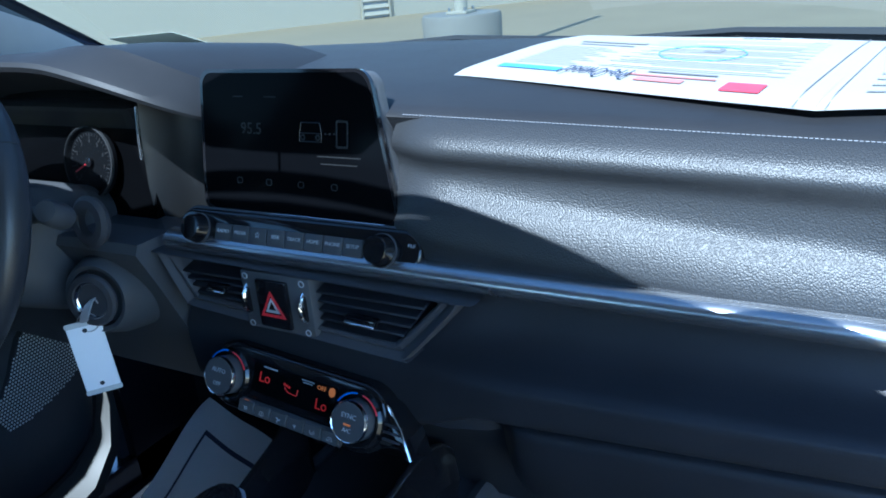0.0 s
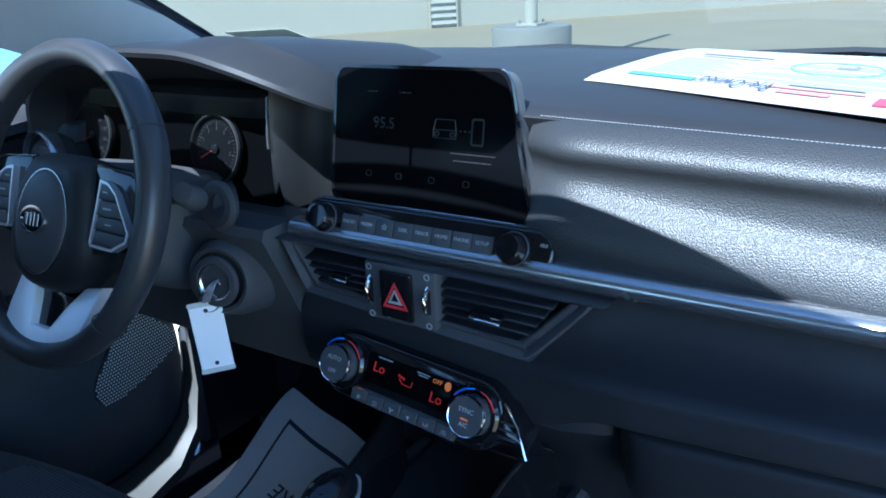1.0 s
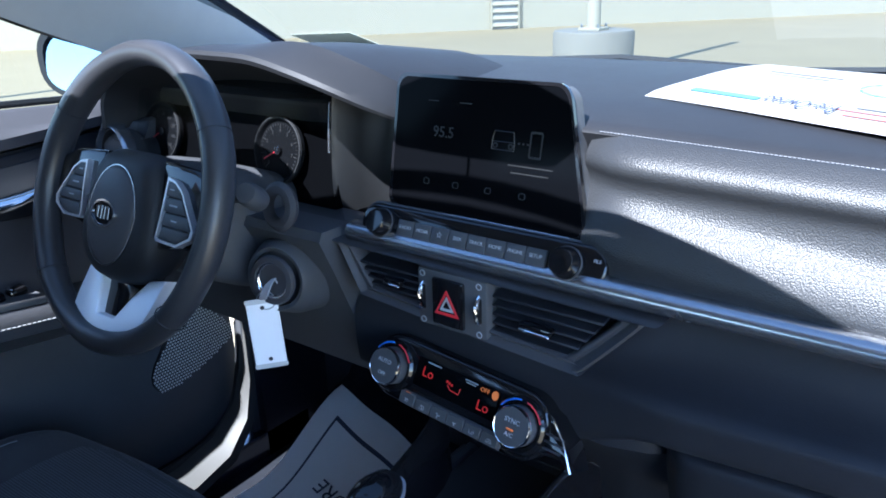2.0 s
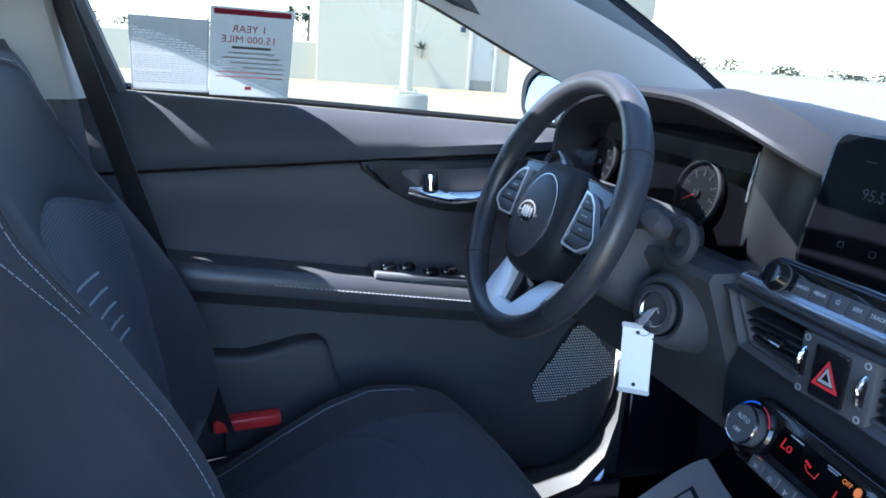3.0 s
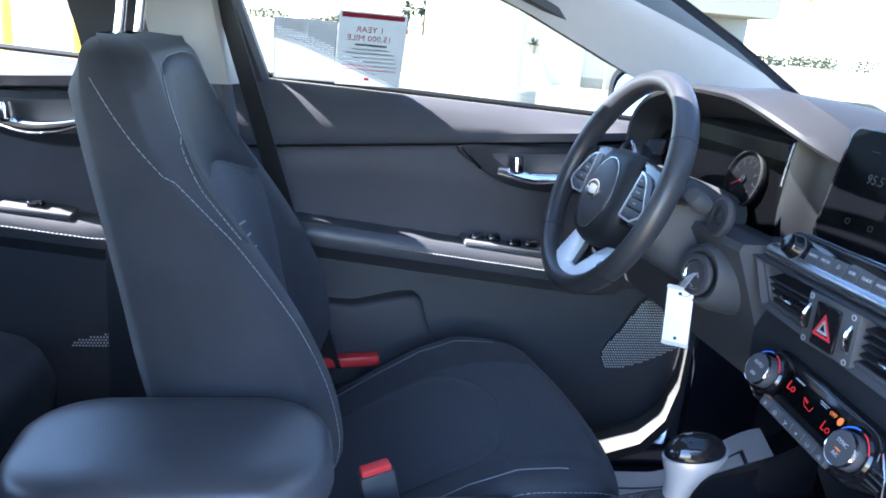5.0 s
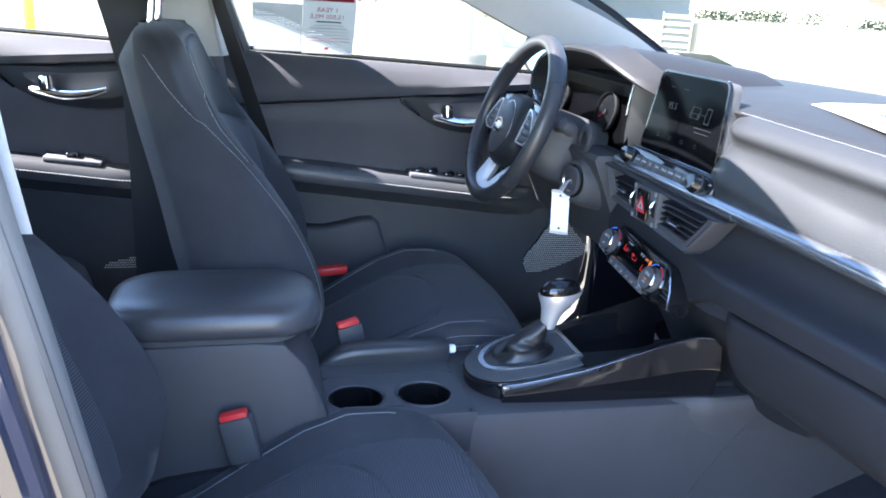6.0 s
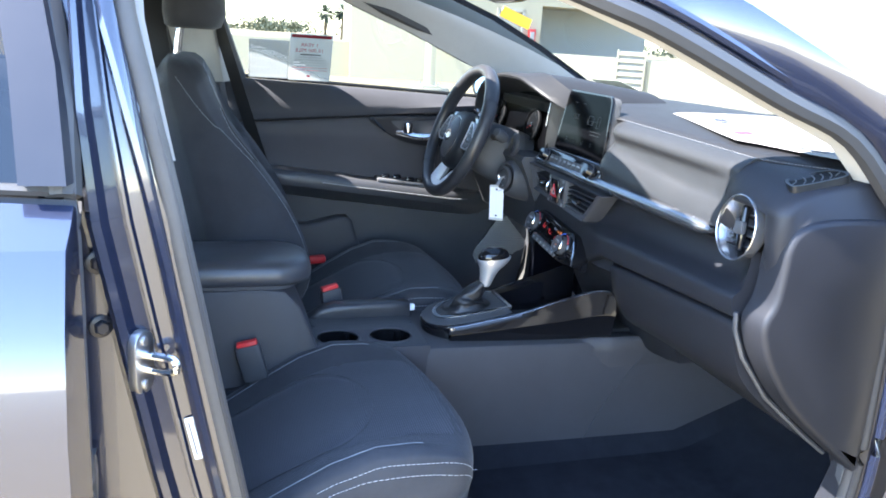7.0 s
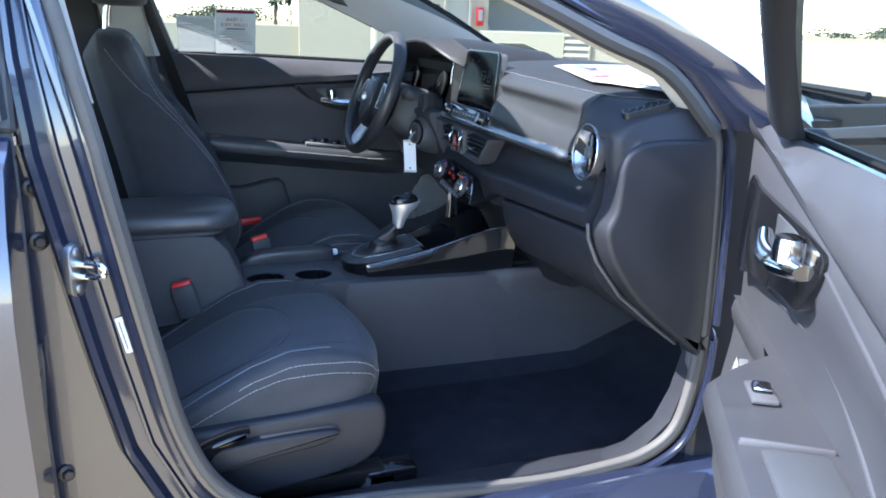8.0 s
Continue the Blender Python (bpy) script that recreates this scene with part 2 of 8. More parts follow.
def loft(rings, cap=True, ring_closed=True, path_closed=False, dst=None):
    b = dst if dst is not None else bm_new()
    vs = [[b.verts.new(p) for p in r] for r in rings]
    n = len(vs[0])
    pairs = list(zip(vs, vs[1:])) + ([(vs[-1], vs[0])] if path_closed else [])
    for a, c in pairs:
        for i in range(n if ring_closed else n - 1):
            j = (i + 1) % n
            b.faces.new((a[i], a[j], c[j], c[i]))
    if cap and ring_closed and not path_closed:
        b.faces.new(vs[0][::-1])
        b.faces.new(vs[-1])
    return b


def spline(pts, n=6, closed=False):
    """Catmull-Rom through pts, n steps a span."""
    P = [Vector(p) for p in pts]
    out, k = [], len(P)
    spans = k if closed else k - 1
    for i in range(spans):
        if closed:
            p0, p1, p2, p3 = P[(i - 1) % k], P[i], P[(i + 1) % k], P[(i + 2) % k]
        else:
            p1, p2 = P[i], P[i + 1]
            p0 = P[i - 1] if i else p1 * 2 - p2
            p3 = P[i + 2] if i + 2 < k else p2 * 2 - p1
        for s in range(n):
            t = s / n
            out.append(0.5 * (2 * p1 + (p2 - p0) * t + (2 * p0 - 5 * p1 + 4 * p2 - p3) * t * t + (3 * p1 - p0 - 3 * p2 + p3) * t ** 3))
    if not closed:
        out.append(P[-1])
    return out


def tube(pts, r, n=8, closed=False, flat=1.0, dst=None, up=Vector((0, 0, 1))):
    P = [Vector(p) for p in pts]
    rings = []
    k = len(P)
    for i, p in enumerate(P):
        a = P[(i - 1) % k] if (closed or i) else p
        c = P[(i + 1) % k] if (closed or i < k - 1) else p
        d = (c - a).normalized()
        s = d.cross(up)
        if s.length < 1e-3:
            s = d.cross(Vector((1, 0, 0)))
        s.normalize()
        u = s.cross(d)
        rr = r[i] if isinstance(r, (list, tuple)) else r
        rings.append([p + s * rr * math.cos(2 * math.pi * j / n) + u * rr * flat * math.sin(2 * math.pi * j / n) for j in range(n)])
    return loft(rings, path_closed=closed, dst=dst)


def lathe(profile, n=28, m=None, dst=None):
    """Profile of (radius, height) turned round z."""
    b = bm_new()
    rings = [[b.verts.new((r * math.cos(2 * math.pi * j / n), r * math.sin(2 * math.pi * j / n), h)) for j in range(n)] if r > 1e-6
             else [b.verts.new((0, 0, h))] for r, h in profile]
    for a, c in zip(rings, rings[1:]):
        for j in range(n):
            k = (j + 1) % n
            if len(a) == 1 and len(c) > 1:
                b.faces.new((a[0], c[j], c[k]))
            elif len(c) == 1 and len(a) > 1:
                b.faces.new((a[j], a[k], c[0]))
            elif len(a) > 1:
                b.faces.new((a[j], a[k], c[k], c[j]))
    if m is not None:
        bmesh.ops.transform(b, matrix=m, verts=b.verts)
    return add(dst, b) if dst is not None else b


def prism(outline, h0, h1, m=None, bevel=0.0, seg=2, dst=None):
    """A flat outline of (a, b) raised from h0 to h1 along local z."""
    b = bm_new()
    lo = [b.verts.new((p[0], p[1], h0)) for p in outline]
    hi = [b.verts.new((p[0], p[1], h1)) for p in outline]
    n = len(lo)
    for i in range(n):
        j = (i + 1) % n
        b.faces.new((lo[i], lo[j], hi[j], hi[i]))
    b.faces.new(lo[::-1])
    top = b.faces.new(hi)
    if bevel:
        bmesh.ops.recalc_face_normals(b, faces=b.faces)
        bmesh.ops.bevel(b, geom=list(top.edges), offset=bevel, segments=seg, affect="EDGES", profile=0.5)
    if m is not None:
        bmesh.ops.transform(b, matrix=m, verts=b.verts)
    return add(dst, b) if dst is not None else b


def frame_prism(outer, inner, h0, h1, m=None, dst=None):
    """A flat ring between two outlines of the same count."""
    b = bm_new()
    n = len(outer)
    V = [[b.verts.new((p[0], p[1], h)) for p in o] for o, h in ((outer, h0), (outer, h1), (inner, h1), (inner, h0))]
    for a, c in zip(V, V[1:] + V[:1]):
        for i in range(n):
            j = (i + 1) % n
            b.faces.new((a[i], a[j], c[j], c[i]))
    if m is not None:
        bmesh.ops.transform(b, matrix=m, verts=b.verts)
    return add(dst, b) if dst is not None else b


def rrect(w, h, r, n=5, cx=0.0, cy=0.0):
    out = []
    for sx, sy, a0 in ((1, 1, 0), (-1, 1, 90), (-1, -1, 180), (1, -1, 270)):
        for i in range(n + 1):
            a = radians(a0 + 90 * i / n)
            out.append((cx + sx * (w / 2 - r) + r * math.cos(a), cy + sy * (h / 2 - r) + r * math.sin(a)))
    return out


def ellipse(a, b, n=32, cx=0.0, cy=0.0):
    return [(cx + a * math.cos(2 * math.pi * i / n), cy + b * math.sin(2 * math.pi * i / n)) for i in range(n)]


def lettering(name, text, size, m, mat, parent, align="CENTER", label=""):
    c = bpy.data.curves.new(name, "FONT")
    c.body, c.size, c.align_x, c.align_y = text, size, align, "CENTER"
    c.extrude, c.resolution_u = 0.0002, 2
    tmp = bpy.data.objects.new("tmp_text", c)
    me = bpy.data.meshes.new_from_object(tmp)
    bpy.data.objects.remove(tmp)
    bpy.data.curves.remove(c)
    me.transform(m)
    me.name = name
    me.materials.clear()
    me.materials.append(mat)
    ob = new(name, me)
    ob.parent = parent
    off, top = Vector(parent.location), parent
    while top.parent is not None:
        top = top.parent
        off = off + Vector(top.location)
    ob.location = -off
    return ob


def bars(rects, m, h=0.0004, dst=None):
    """Flat bars (x0, y0, x1, y1) on a plane."""
    b = dst if dst is not None else bm_new()
    for x0, y0, x1, y1 in rects:
        rbox((x1 - x0, y1 - y0, h), 0, 1, m @ Matrix.Translation(((x0 + x1) / 2, (y0 + y1) / 2, h / 2)), b)
    return b


def lerp(a, b, t):
    return a + (b - a) * t


def interp(table, v):
    """Linear reading of rows (v, values...)."""
    if v <= table[0][0]:
        return table[0][1:]
    for a, b in zip(table, table[1:]):
        if v <= b[0]:
            t = (v - a[0]) / (b[0] - a[0])
            return tuple(lerp(p, q, t) for p, q in zip(a[1:], b[1:]))
    return table[-1][1:]


# ---- rooftop car park ----
def wall_run(name, a, b, h, thick, mat, label):
    """A parapet from a to b (x, y) with a chamfered coping."""
    d = (Vector(b) - Vector(a)).normalized()
    n = Vector((-d.y, d.x)) * (thick / 2)
    prof = [(-1, 0), (-1, h - 0.02), (-0.85, h), (0.85, h), (1, h - 0.02), (1, 0)]
    rings = [[(p[0] + n.x * s, p[1] + n.y * s, z) for s, z in prof] for p in (a, b)]
    return solid(name, loft(rings), mat, label, "wall", kind="structure")


def ground_sheet():
    b = bm_new()
    xs = [-600, -200, -60, -30, -15, -5, 5, 15, 30, 60, 200, 600]
    V = [[b.verts.new((x, y, 0)) for y in xs] for x in xs]
    for i in range(len(xs) - 1):
        for j in range(len(xs) - 1):
            b.faces.new((V[i][j], V[i + 1][j], V[i + 1][j + 1], V[i][j + 1]))
    solid("ground", b, M_CONCRETE, "pale sun-bleached concrete parking deck", "ground", kind="structure")


ground_sheet()
PA, PB = Vector((-15.6, 6.4)), Vector((12.0, 39.0))
wall_run("wall_north", PA, PB, 1.0, 0.25, M_WALL, "low white painted parapet wall of the parking deck")
wall_run("wall_west", (-20.6, 3.2), (-23.5, -40.0), 0.97, 0.25, M_WALL, "low white painted parapet wall beside the stair tower")


def stair_tower():
    t = thing("stair_tower", "white rendered stair tower with a cream service door", "building", at=(-20.0, 7.0, 0))
    d = Vector((1.0, 8.6, 0)).normalized()
    o = Vector((-20.2, 2.9, 0))
    nrm = Vector((d.y, -d.x, 0))
    fr = Matrix(((d.x, nrm.x, 0, o.x), (d.y, nrm.y, 0, o.y), (0, 0, 1, 0), (0, 0, 0, 1)))
    b = bm_new()
    for x0, x1, z0, z1 in ((0, 4.05, 0, 6), (4.85, 9.3, 2.25, 6), (4.05, 4.85, 2.12, 6), (4.85, 5.35, 0, 2.25)):
        rbox((x1 - x0, 5.0, z1 - z0), 0.0, 1, fr @ at((x0 + x1) / 2, -2.5, (z0 + z1) / 2), b)
    part("wall", b, M_WALL, t)
    # recess set in grey instead of wall white: its shade is in the colour
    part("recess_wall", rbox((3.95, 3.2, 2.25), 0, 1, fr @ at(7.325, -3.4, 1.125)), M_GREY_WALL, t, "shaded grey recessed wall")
    part("low_wall", rbox((3.95, 0.25, 0.98), 0.01, 1, fr @ at(7.325, -0.13, 0.49)), M_WALL, t)
    b = bm_new()
    for c, s in (((4.09, -0.05, 1.06), (0.08, 0.2, 2.12)), ((4.81, -0.05, 1.06), (0.08, 0.2, 2.12)), ((4.45, -0.05, 2.08), (0.8, 0.2, 0.08))):
        rbox(s, 0.006, 1, fr @ at(*c), b)
    part("door_frame", b, M_DOOR, t)
    dr = part("door", rbox((0.66, 0.05, 2.03), 0.004, 1, fr @ at(4.45, -0.08, 1.02)), M_DOOR, t)
    part("kick_plate", rbox((0.6, 0.01, 0.25), 0.002, 1, fr @ at(4.45, -0.048, 0.15)), M_POST, dr)
    part("door_handle", rbox((0.03, 0.06, 0.12), 0.008, 2, fr @ at(4.72, -0.03, 1.0)), M_STEEL, dr)
    part("door_sign", rbox((0.14, 0.012, 0.14), 0.003, 1, fr @ at(3.85, 0.006, 1.58)), M_INK_DARK, t)
    ex = thing("fire_extinguisher_cabinet", "small red fire extinguisher cabinet on the white wall", "cabinet", at=fr @ Vector((5.1, 0, 1.1)))
    part("body", rbox((0.2, 0.14, 0.5), 0.015, 2, fr @ at(5.08, 0.07, 1.35)), M_RED, ex)
    part("window", rbox((0.12, 0.01, 0.3), 0.003, 1, fr @ at(5.08, 0.142, 1.38)), M_GREY_WALL, ex)
    pl = thing("wall_plant", "small dark plant in a wall-mounted holder", "plant", at=fr @ Vector((2.7, 0.1, 0.8)))
    part("holder", lathe([(0, 0), (0.05, 0), (0.09, 0.22), (0.08, 0.22), (0.05, 0.03), (0, 0.03)], 14, fr @ at(2.72, 0.1, 0.78)), M_POST, pl)
    b = bm_new()
    rnd = random.Random(4)
    for i in range(46):
        a, e = rnd.uniform(0, 6.28), rnd.uniform(0.2, 1.3)
        L = rnd.uniform(0.14, 0.3)
        tip = Vector((math.cos(a) * math.cos(e), abs(math.sin(a)) * math.cos(e) * 0.5, math.sin(e))) * L
        side = Vector((-math.sin(a), math.cos(a), 0)) * 0.022
        base = Vector((2.72, 0.1, 0.97))
        vs = [b.verts.new(fr @ (base + q)) for q in (side * 0.3, tip * 0.6 + side, tip, tip * 0.6 - side)]
        b.faces.new(vs)
    part("leaves", b, M_LEAF, pl)


stair_tower()


def lamp_base(x, y, r=0.28):
    t = thing("light_pole", "round concrete footing carrying a slim white light pole", "light pole", "light poles on the deck", at=(x, y, 0))
    part("footing", lathe([(0, 0), (r, 0), (r + 0.005, 0.5), (r - 0.01, 0.53), (0, 0.53)], 32, at(x, y, 0)), M_POST, t)
    part("base_plate", rbox((0.26, 0.26, 0.03), 0.004, 1, at(x, y, 0.545)), M_WALL, t)
    for sx in (-1, 1):
        for sy in (-1, 1):
            part("bolt", lathe([(0, 0), (0.018, 0), (0.018, 0.05), (0, 0.05)], 6, at(x + sx * 0.1, y + sy * 0.1, 0.55)), M_STEEL, t)
    part("pole", lathe([(0, 0), (0.075, 0), (0.06, 5.5), (0, 5.5)], 16, at(x, y, 0.555)), M_WALL, t)


for lx, ly, lr in ((-8.85, 2.1, 0.28), (-3.70, 7.6, 0.45)):
    lamp_base(lx, ly, lr)


def louver(s):
    """A slatted white screen on the inner face of the parapet, s metres along it."""
    d = (PB - PA).normalized()
    p = PA + d * s
    yaw = math.degrees(math.atan2(d.y, d.x))
    t = thing("louvered_screen", "white slatted metal screen set against the parapet", "screen", "slatted screens", at=(p.x, p.y, 0))
    m = at(p.x, p.y, 0, 0, 0, yaw)
    for sx in (-1, 1):
        part("post", rbox((0.04, 0.06, 1.2), 0.004, 1, m @ at(sx * 0.3, -0.18, 0.6)), M_WALL, t)
    for i in range(8):
        part("slat", rbox((0.58, 0.02, 0.085), 0.003, 1, m @ at(0, -0.19, 0.1 + i * 0.145, -25)), M_WALL, t)
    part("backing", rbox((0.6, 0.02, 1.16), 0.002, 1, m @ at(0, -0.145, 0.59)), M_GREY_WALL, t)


for s_l in (10.0, 2.3, 22.0):
    louver(s_l)


def bollard(x, y):
    t = thing("bollard", "yellow painted steel bollard", "bollard", "yellow bollards", at=(x, y, 0))
    part("pipe", lathe([(0, 0), (0.085, 0), (0.085, 0.95), (0.06, 1.02), (0, 1.04)], 18, at(x, y, 0)), M_YELLOW, t)
    part("foot", lathe([(0, 0), (0.15, 0), (0.13, 0.03), (0, 0.03)], 18, at(x, y, 0)), M_POST, t)


for bx, by in ((-13.0, -5.1), (-13.6, -4.2)):
    bollard(bx, by)


def far_trees():
    """A low uneven belt of treetops far behind the parapet."""
    rnd = random.Random(8)
    b = bm_new()
    for k in range(150):
        a = radians(rnd.uniform(-100, 12))
        if rnd.random() < 0.35:
            a = radians(rnd.choice((-88, -62, -55, -40, -30)) + rnd.gauss(0, 3))
        r = rnd.uniform(230, 380)
        c = Vector((math.sin(a) * r, math.cos(a) * r, 0))
        h = rnd.uniform(1.6, 4.6)
        for i in range(80):
            q = c + Vector((rnd.gauss(0, 2.6), rnd.gauss(0, 2.6), h * rnd.uniform(0.1, 1.0)))
            s = rnd.uniform(0.25, 0.65)
            n1 = Vector((rnd.gauss(0, 1), rnd.gauss(0, 1), rnd.gauss(0, 1))).normalized()
            n2 = n1.orthogonal().normalized()
            vs = [b.verts.new(q + n1 * s), b.verts.new(q + n2 * s), b.verts.new(q - n1 * s * 0.7), b.verts.new(q - n2 * s)]
            b.faces.new(vs)
    solid("far_woods", b, M_LEAF, "hazy belt of distant green treetops", "trees", kind="stuff")


def palm(x, y, h):
    t = thing("palm_tree", "tall distant fan palm with a ragged crown", "tree", "palms beyond the deck", at=(x, y, 0))
    part("trunk", tube([(x, y, 0), (x + 0.1, y, h * 0.5), (x, y + 0.1, h)], [0.3, 0.22, 0.18], 8), M_BARK, t)
    rnd = random.Random(int(x * 7))
    b = bm_new()
    for i in range(60):
        a, e = rnd.uniform(0, 6.28), rnd.uniform(-0.9, 1.2)
        L = rnd.uniform(0.9, 1.6)
        d = Vector((math.cos(a) * math.cos(e), math.sin(a) * math.cos(e), math.sin(e)))
        s = Vector((-math.sin(a), math.cos(a), 0)) * 0.22
        o = Vector((x, y, h))
        vs = [b.verts.new(o + d * L * 0.2 + s * 0.3), b.verts.new(o + d * L * 0.7 + s), b.verts.new(o + d * L + Vector((0, 0, -0.2))), b.verts.new(o + d * L * 0.7 - s)]
        b.faces.new(vs)
    part("crown", b, M_LEAF, t)


far_trees()
for pa, pr, ph in ((-82.6, 95, 3.2), (-81.4, 90, 3.4), (-80.9, 92, 2.9), (-76, 110, 4.5), (-74.5, 105, 4.2)):
    palm(math.sin(radians(pa)) * pr, math.cos(radians(pa)) * pr, ph)

# ---- car shell ----
def mx(pts, s):
    return [(s * p[0], p[1], p[2]) for p in pts]


A_REAR = [(0.700, 0.205, 0.985), (0.695, 0.10, 1.085), (0.685, -0.02, 1.135), (0.672, -0.19, 1.208), (0.655, -0.29, 1.243), (0.60, -0.45, 1.30)]
A_FRONT = [(0.650, 0.44, 1.02), (0.640, 0.33, 1.085), (0.615, 0.18, 1.165), (0.595, 0.02, 1.24), (0.580, -0.08, 1.275), (0.545, -0.25, 1.33)]
A_OUT = [(0.775, 0.36, 0.99), (0.750, 0.22, 1.09), (0.725, 0.08, 1.165), (0.69, -0.08, 1.245), (0.672, -0.18, 1.285), (0.61, -0.36, 1.35)]
SEAL = [(0.70, -0.10, 0.327), (0.70, 0.05, 0.331), (0.70, 0.14, 0.344), (0.70, 0.205, 0.385), (0.70, 0.232, 0.46), (0.70, 0.243, 0.56), (0.70, 0.238, 0.72),
        (0.70, 0.226, 0.90), (0.70, 0.205, 0.985)] + A_REAR[1:5] + [(0.60, -0.45, 1.298), (0.572, -0.62, 1.325), (0.575, -0.76, 1.315), (0.61, -0.83, 1.275),
        (0.66, -0.838, 1.20), (0.69, -0.815, 1.09), (0.70, -0.790, 0.97), (0.70, -0.763, 0.82), (0.70, -0.735, 0.67), (0.70, -0.705, 0.53), (0.70, -0.655, 0.425),
        (0.70, -0.56, 0.365), (0.70, -0.36, 0.350)]


def car_body():
    t = thing("car_body", "dark blue metallic sedan body shell around the cabin", "car", kind="structure", at=(0, -0.6, 0.2))
    # floor pan and carpet
    b = bm_new()
    secs = []
    for y, z, w in ((-1.75, 0.30, 0.70), (-0.95, 0.29, 0.70), (-0.85, 0.27, 0.70), (0.30, 0.27, 0.70), (0.50, 0.34, 0.68), (0.66, 0.55, 0.66)):
        secs.append([(-w, y, z), (-0.17, y, z + 0.005), (-0.12, y, z + 0.06), (0.12, y, z + 0.06), (0.17, y, z + 0.005), (w, y, z), (w, y, z - 0.05), (-w, y, z - 0.05)])
    loft(secs, dst=b)
    part("floor_carpet", b, M_CARPET, t, "black needle-felt floor carpet")
    part("firewall", rbox((1.40, 0.04, 0.75), 0.0, 1, at(0, 0.70, 0.65, -8)), M_DARK, t)
    for s in (1, -1):
        # sill
        b = bm_new()
        prof = [(0.66, 0.28), (0.66, 0.325), (0.70, 0.332), (0.735, 0.328), (0.765, 0.30), (0.82, 0.27), (0.845, 0.20), (0.80, 0.14), (0.66, 0.16)]
        loft([[(s * x, y, z + (0.012 if y < -0.5 else 0)) for x, z in prof] for y in (-1.7, -0.75, -0.3, 0.15, 0.36)], dst=b)
        part("sill", b, M_PAINT, t)
        # windscreen pillar: painted outside, cloth trim inside
        b = bm_new()
        rings = []
        for r, f, o in zip(A_REAR, A_FRONT, A_OUT):
            r, f, o = Vector(r), Vector(f), Vector(o)
            rings.append(mx([r + Vector((0.012, 0, 0.0)), r * 0.45 + o * 0.55 + Vector((0.012, -0.015, -0.01)), o, f * 0.3 + o * 0.7 + Vector((0, 0.01, 0.006)), f + Vector((0, 0.012, 0.012)), f * 0.5 + r * 0.5 + Vector((0.03, 0, 0.0))], s))
        loft(rings, dst=b)
        part("windscreen_pillar", b, M_PAINT, t)
        b = bm_new()
        rings = []
        for r, f in zip(A_REAR, A_FRONT):
            r, f = Vector(r), Vector(f)
            mid = r * 0.5 + f * 0.5 + Vector((-0.022, 0, -0.004))
            q1, q2 = r * 0.8 + f * 0.2 + Vector((-0.016, 0, 0)), r * 0.2 + f * 0.8 + Vector((-0.015, 0, 0))
            edge = r + Vector((-0.014, -0.010, -0.018))
            rings.append(mx([edge + Vector((0.012, 0.004, 0.004)), edge, q1 + Vector((-0.004, -0.004, -0.006)), mid, q2, f, f + Vector((0.02, 0, 0.0)), r + Vector((0.01, 0, 0.0))], s))
        loft(rings, dst=b)
        part("pillar_trim", b, M_LINER, t, "pale grey pillar trim")
        strip = [Vector(p) + Vector((0.016, -0.004, -0.004)) for p in A_REAR]
        part("pillar_weatherstrip", tube(spline(mx(strip, s), 4), 0.015, 8), M_RUBBER, t, "black pillar weatherstrip")
        # hinge pillar ahead of the door opening
        b = bm_new()
        loft([mx([(0.66, 0.25, z), (0.700, 0.240, z), (0.712, 0.252, z), (0.716, 0.285, z), (0.728, 0.330, z), (0.755, 0.345, z), (0.760, 0.42, z), (0.66, 0.42, z)], s) for z in (0.27, 0.5, 0.75, 1.0)], dst=b)
        part("hinge_pillar", b, M_JAMB, t)
        # centre pillar
        b = bm_new()
        rings = []
        for x, ys, z, o in ((0.70, -0.56, 0.33, 0.06), (0.70, -0.655, 0.42, 0.06), (0.70, -0.705, 0.53, 0.05), (0.70, -0.735, 0.67, 0.045), (0.70, -0.763, 0.82, 0.04), (0.70, -0.79, 0.97, 0.035),
                            (0.69, -0.815, 1.09, 0.03), (0.66, -0.838, 1.20, 0.025), (0.61, -0.835, 1.285, 0.02), (0.57, -0.80, 1.345, 0.02)):
            k = 1.0 if z < 1.0 else max(0.45, 1 - 2.2 * (z - 1.0))
            gap = min(-0.90, ys - 0.115)
            rings.append(mx([(x - 0.055, ys - 0.01, z), (x, ys, z), (x + 0.011, ys - 0.004 * k, z), (x + 0.015, ys - 0.040 * k, z), (x + 0.021, ys - 0.043 * k, z), (x + 0.021, ys - 0.046 * k, z), (x + 0.013, ys - 0.049 * k, z),
                             (x + 0.018, ys - 0.064 * k, z), (x + 0.036, ys - 0.070 * k, z), (x + 0.040, ys - 0.078 * k, z), (x + 0.036, ys - 0.083 * k, z), (x + 0.004, ys - 0.088 * k, z), (x + 0.004, gap, z), (x - 0.06, gap - 0.02, z)], s))
        loft(rings, dst=b)
        part("centre_pillar", b, M_PAINT if s > 0 else M_RUBBER, t)
        if s > 0:
            b = bm_new()
            loft([[(0.7157, ys - 0.091, z), (0.7157, min(-0.90, ys - 0.115) - 0.012, z), (0.69, min(-0.90, ys - 0.115) - 0.012, z), (0.69, ys - 0.091, z)] for ys, z in ((-0.61, 0.37), (-0.655, 0.42), (-0.705, 0.53), (-0.735, 0.67), (-0.763, 0.82), (-0.79, 0.97), (-0.797, 1.01))], dst=b)
            part("hinge_jamb", b, M_PAINT, t)
        b = bm_new()
        rings = []
        fw = 0.09 if s < 0 else 0.0
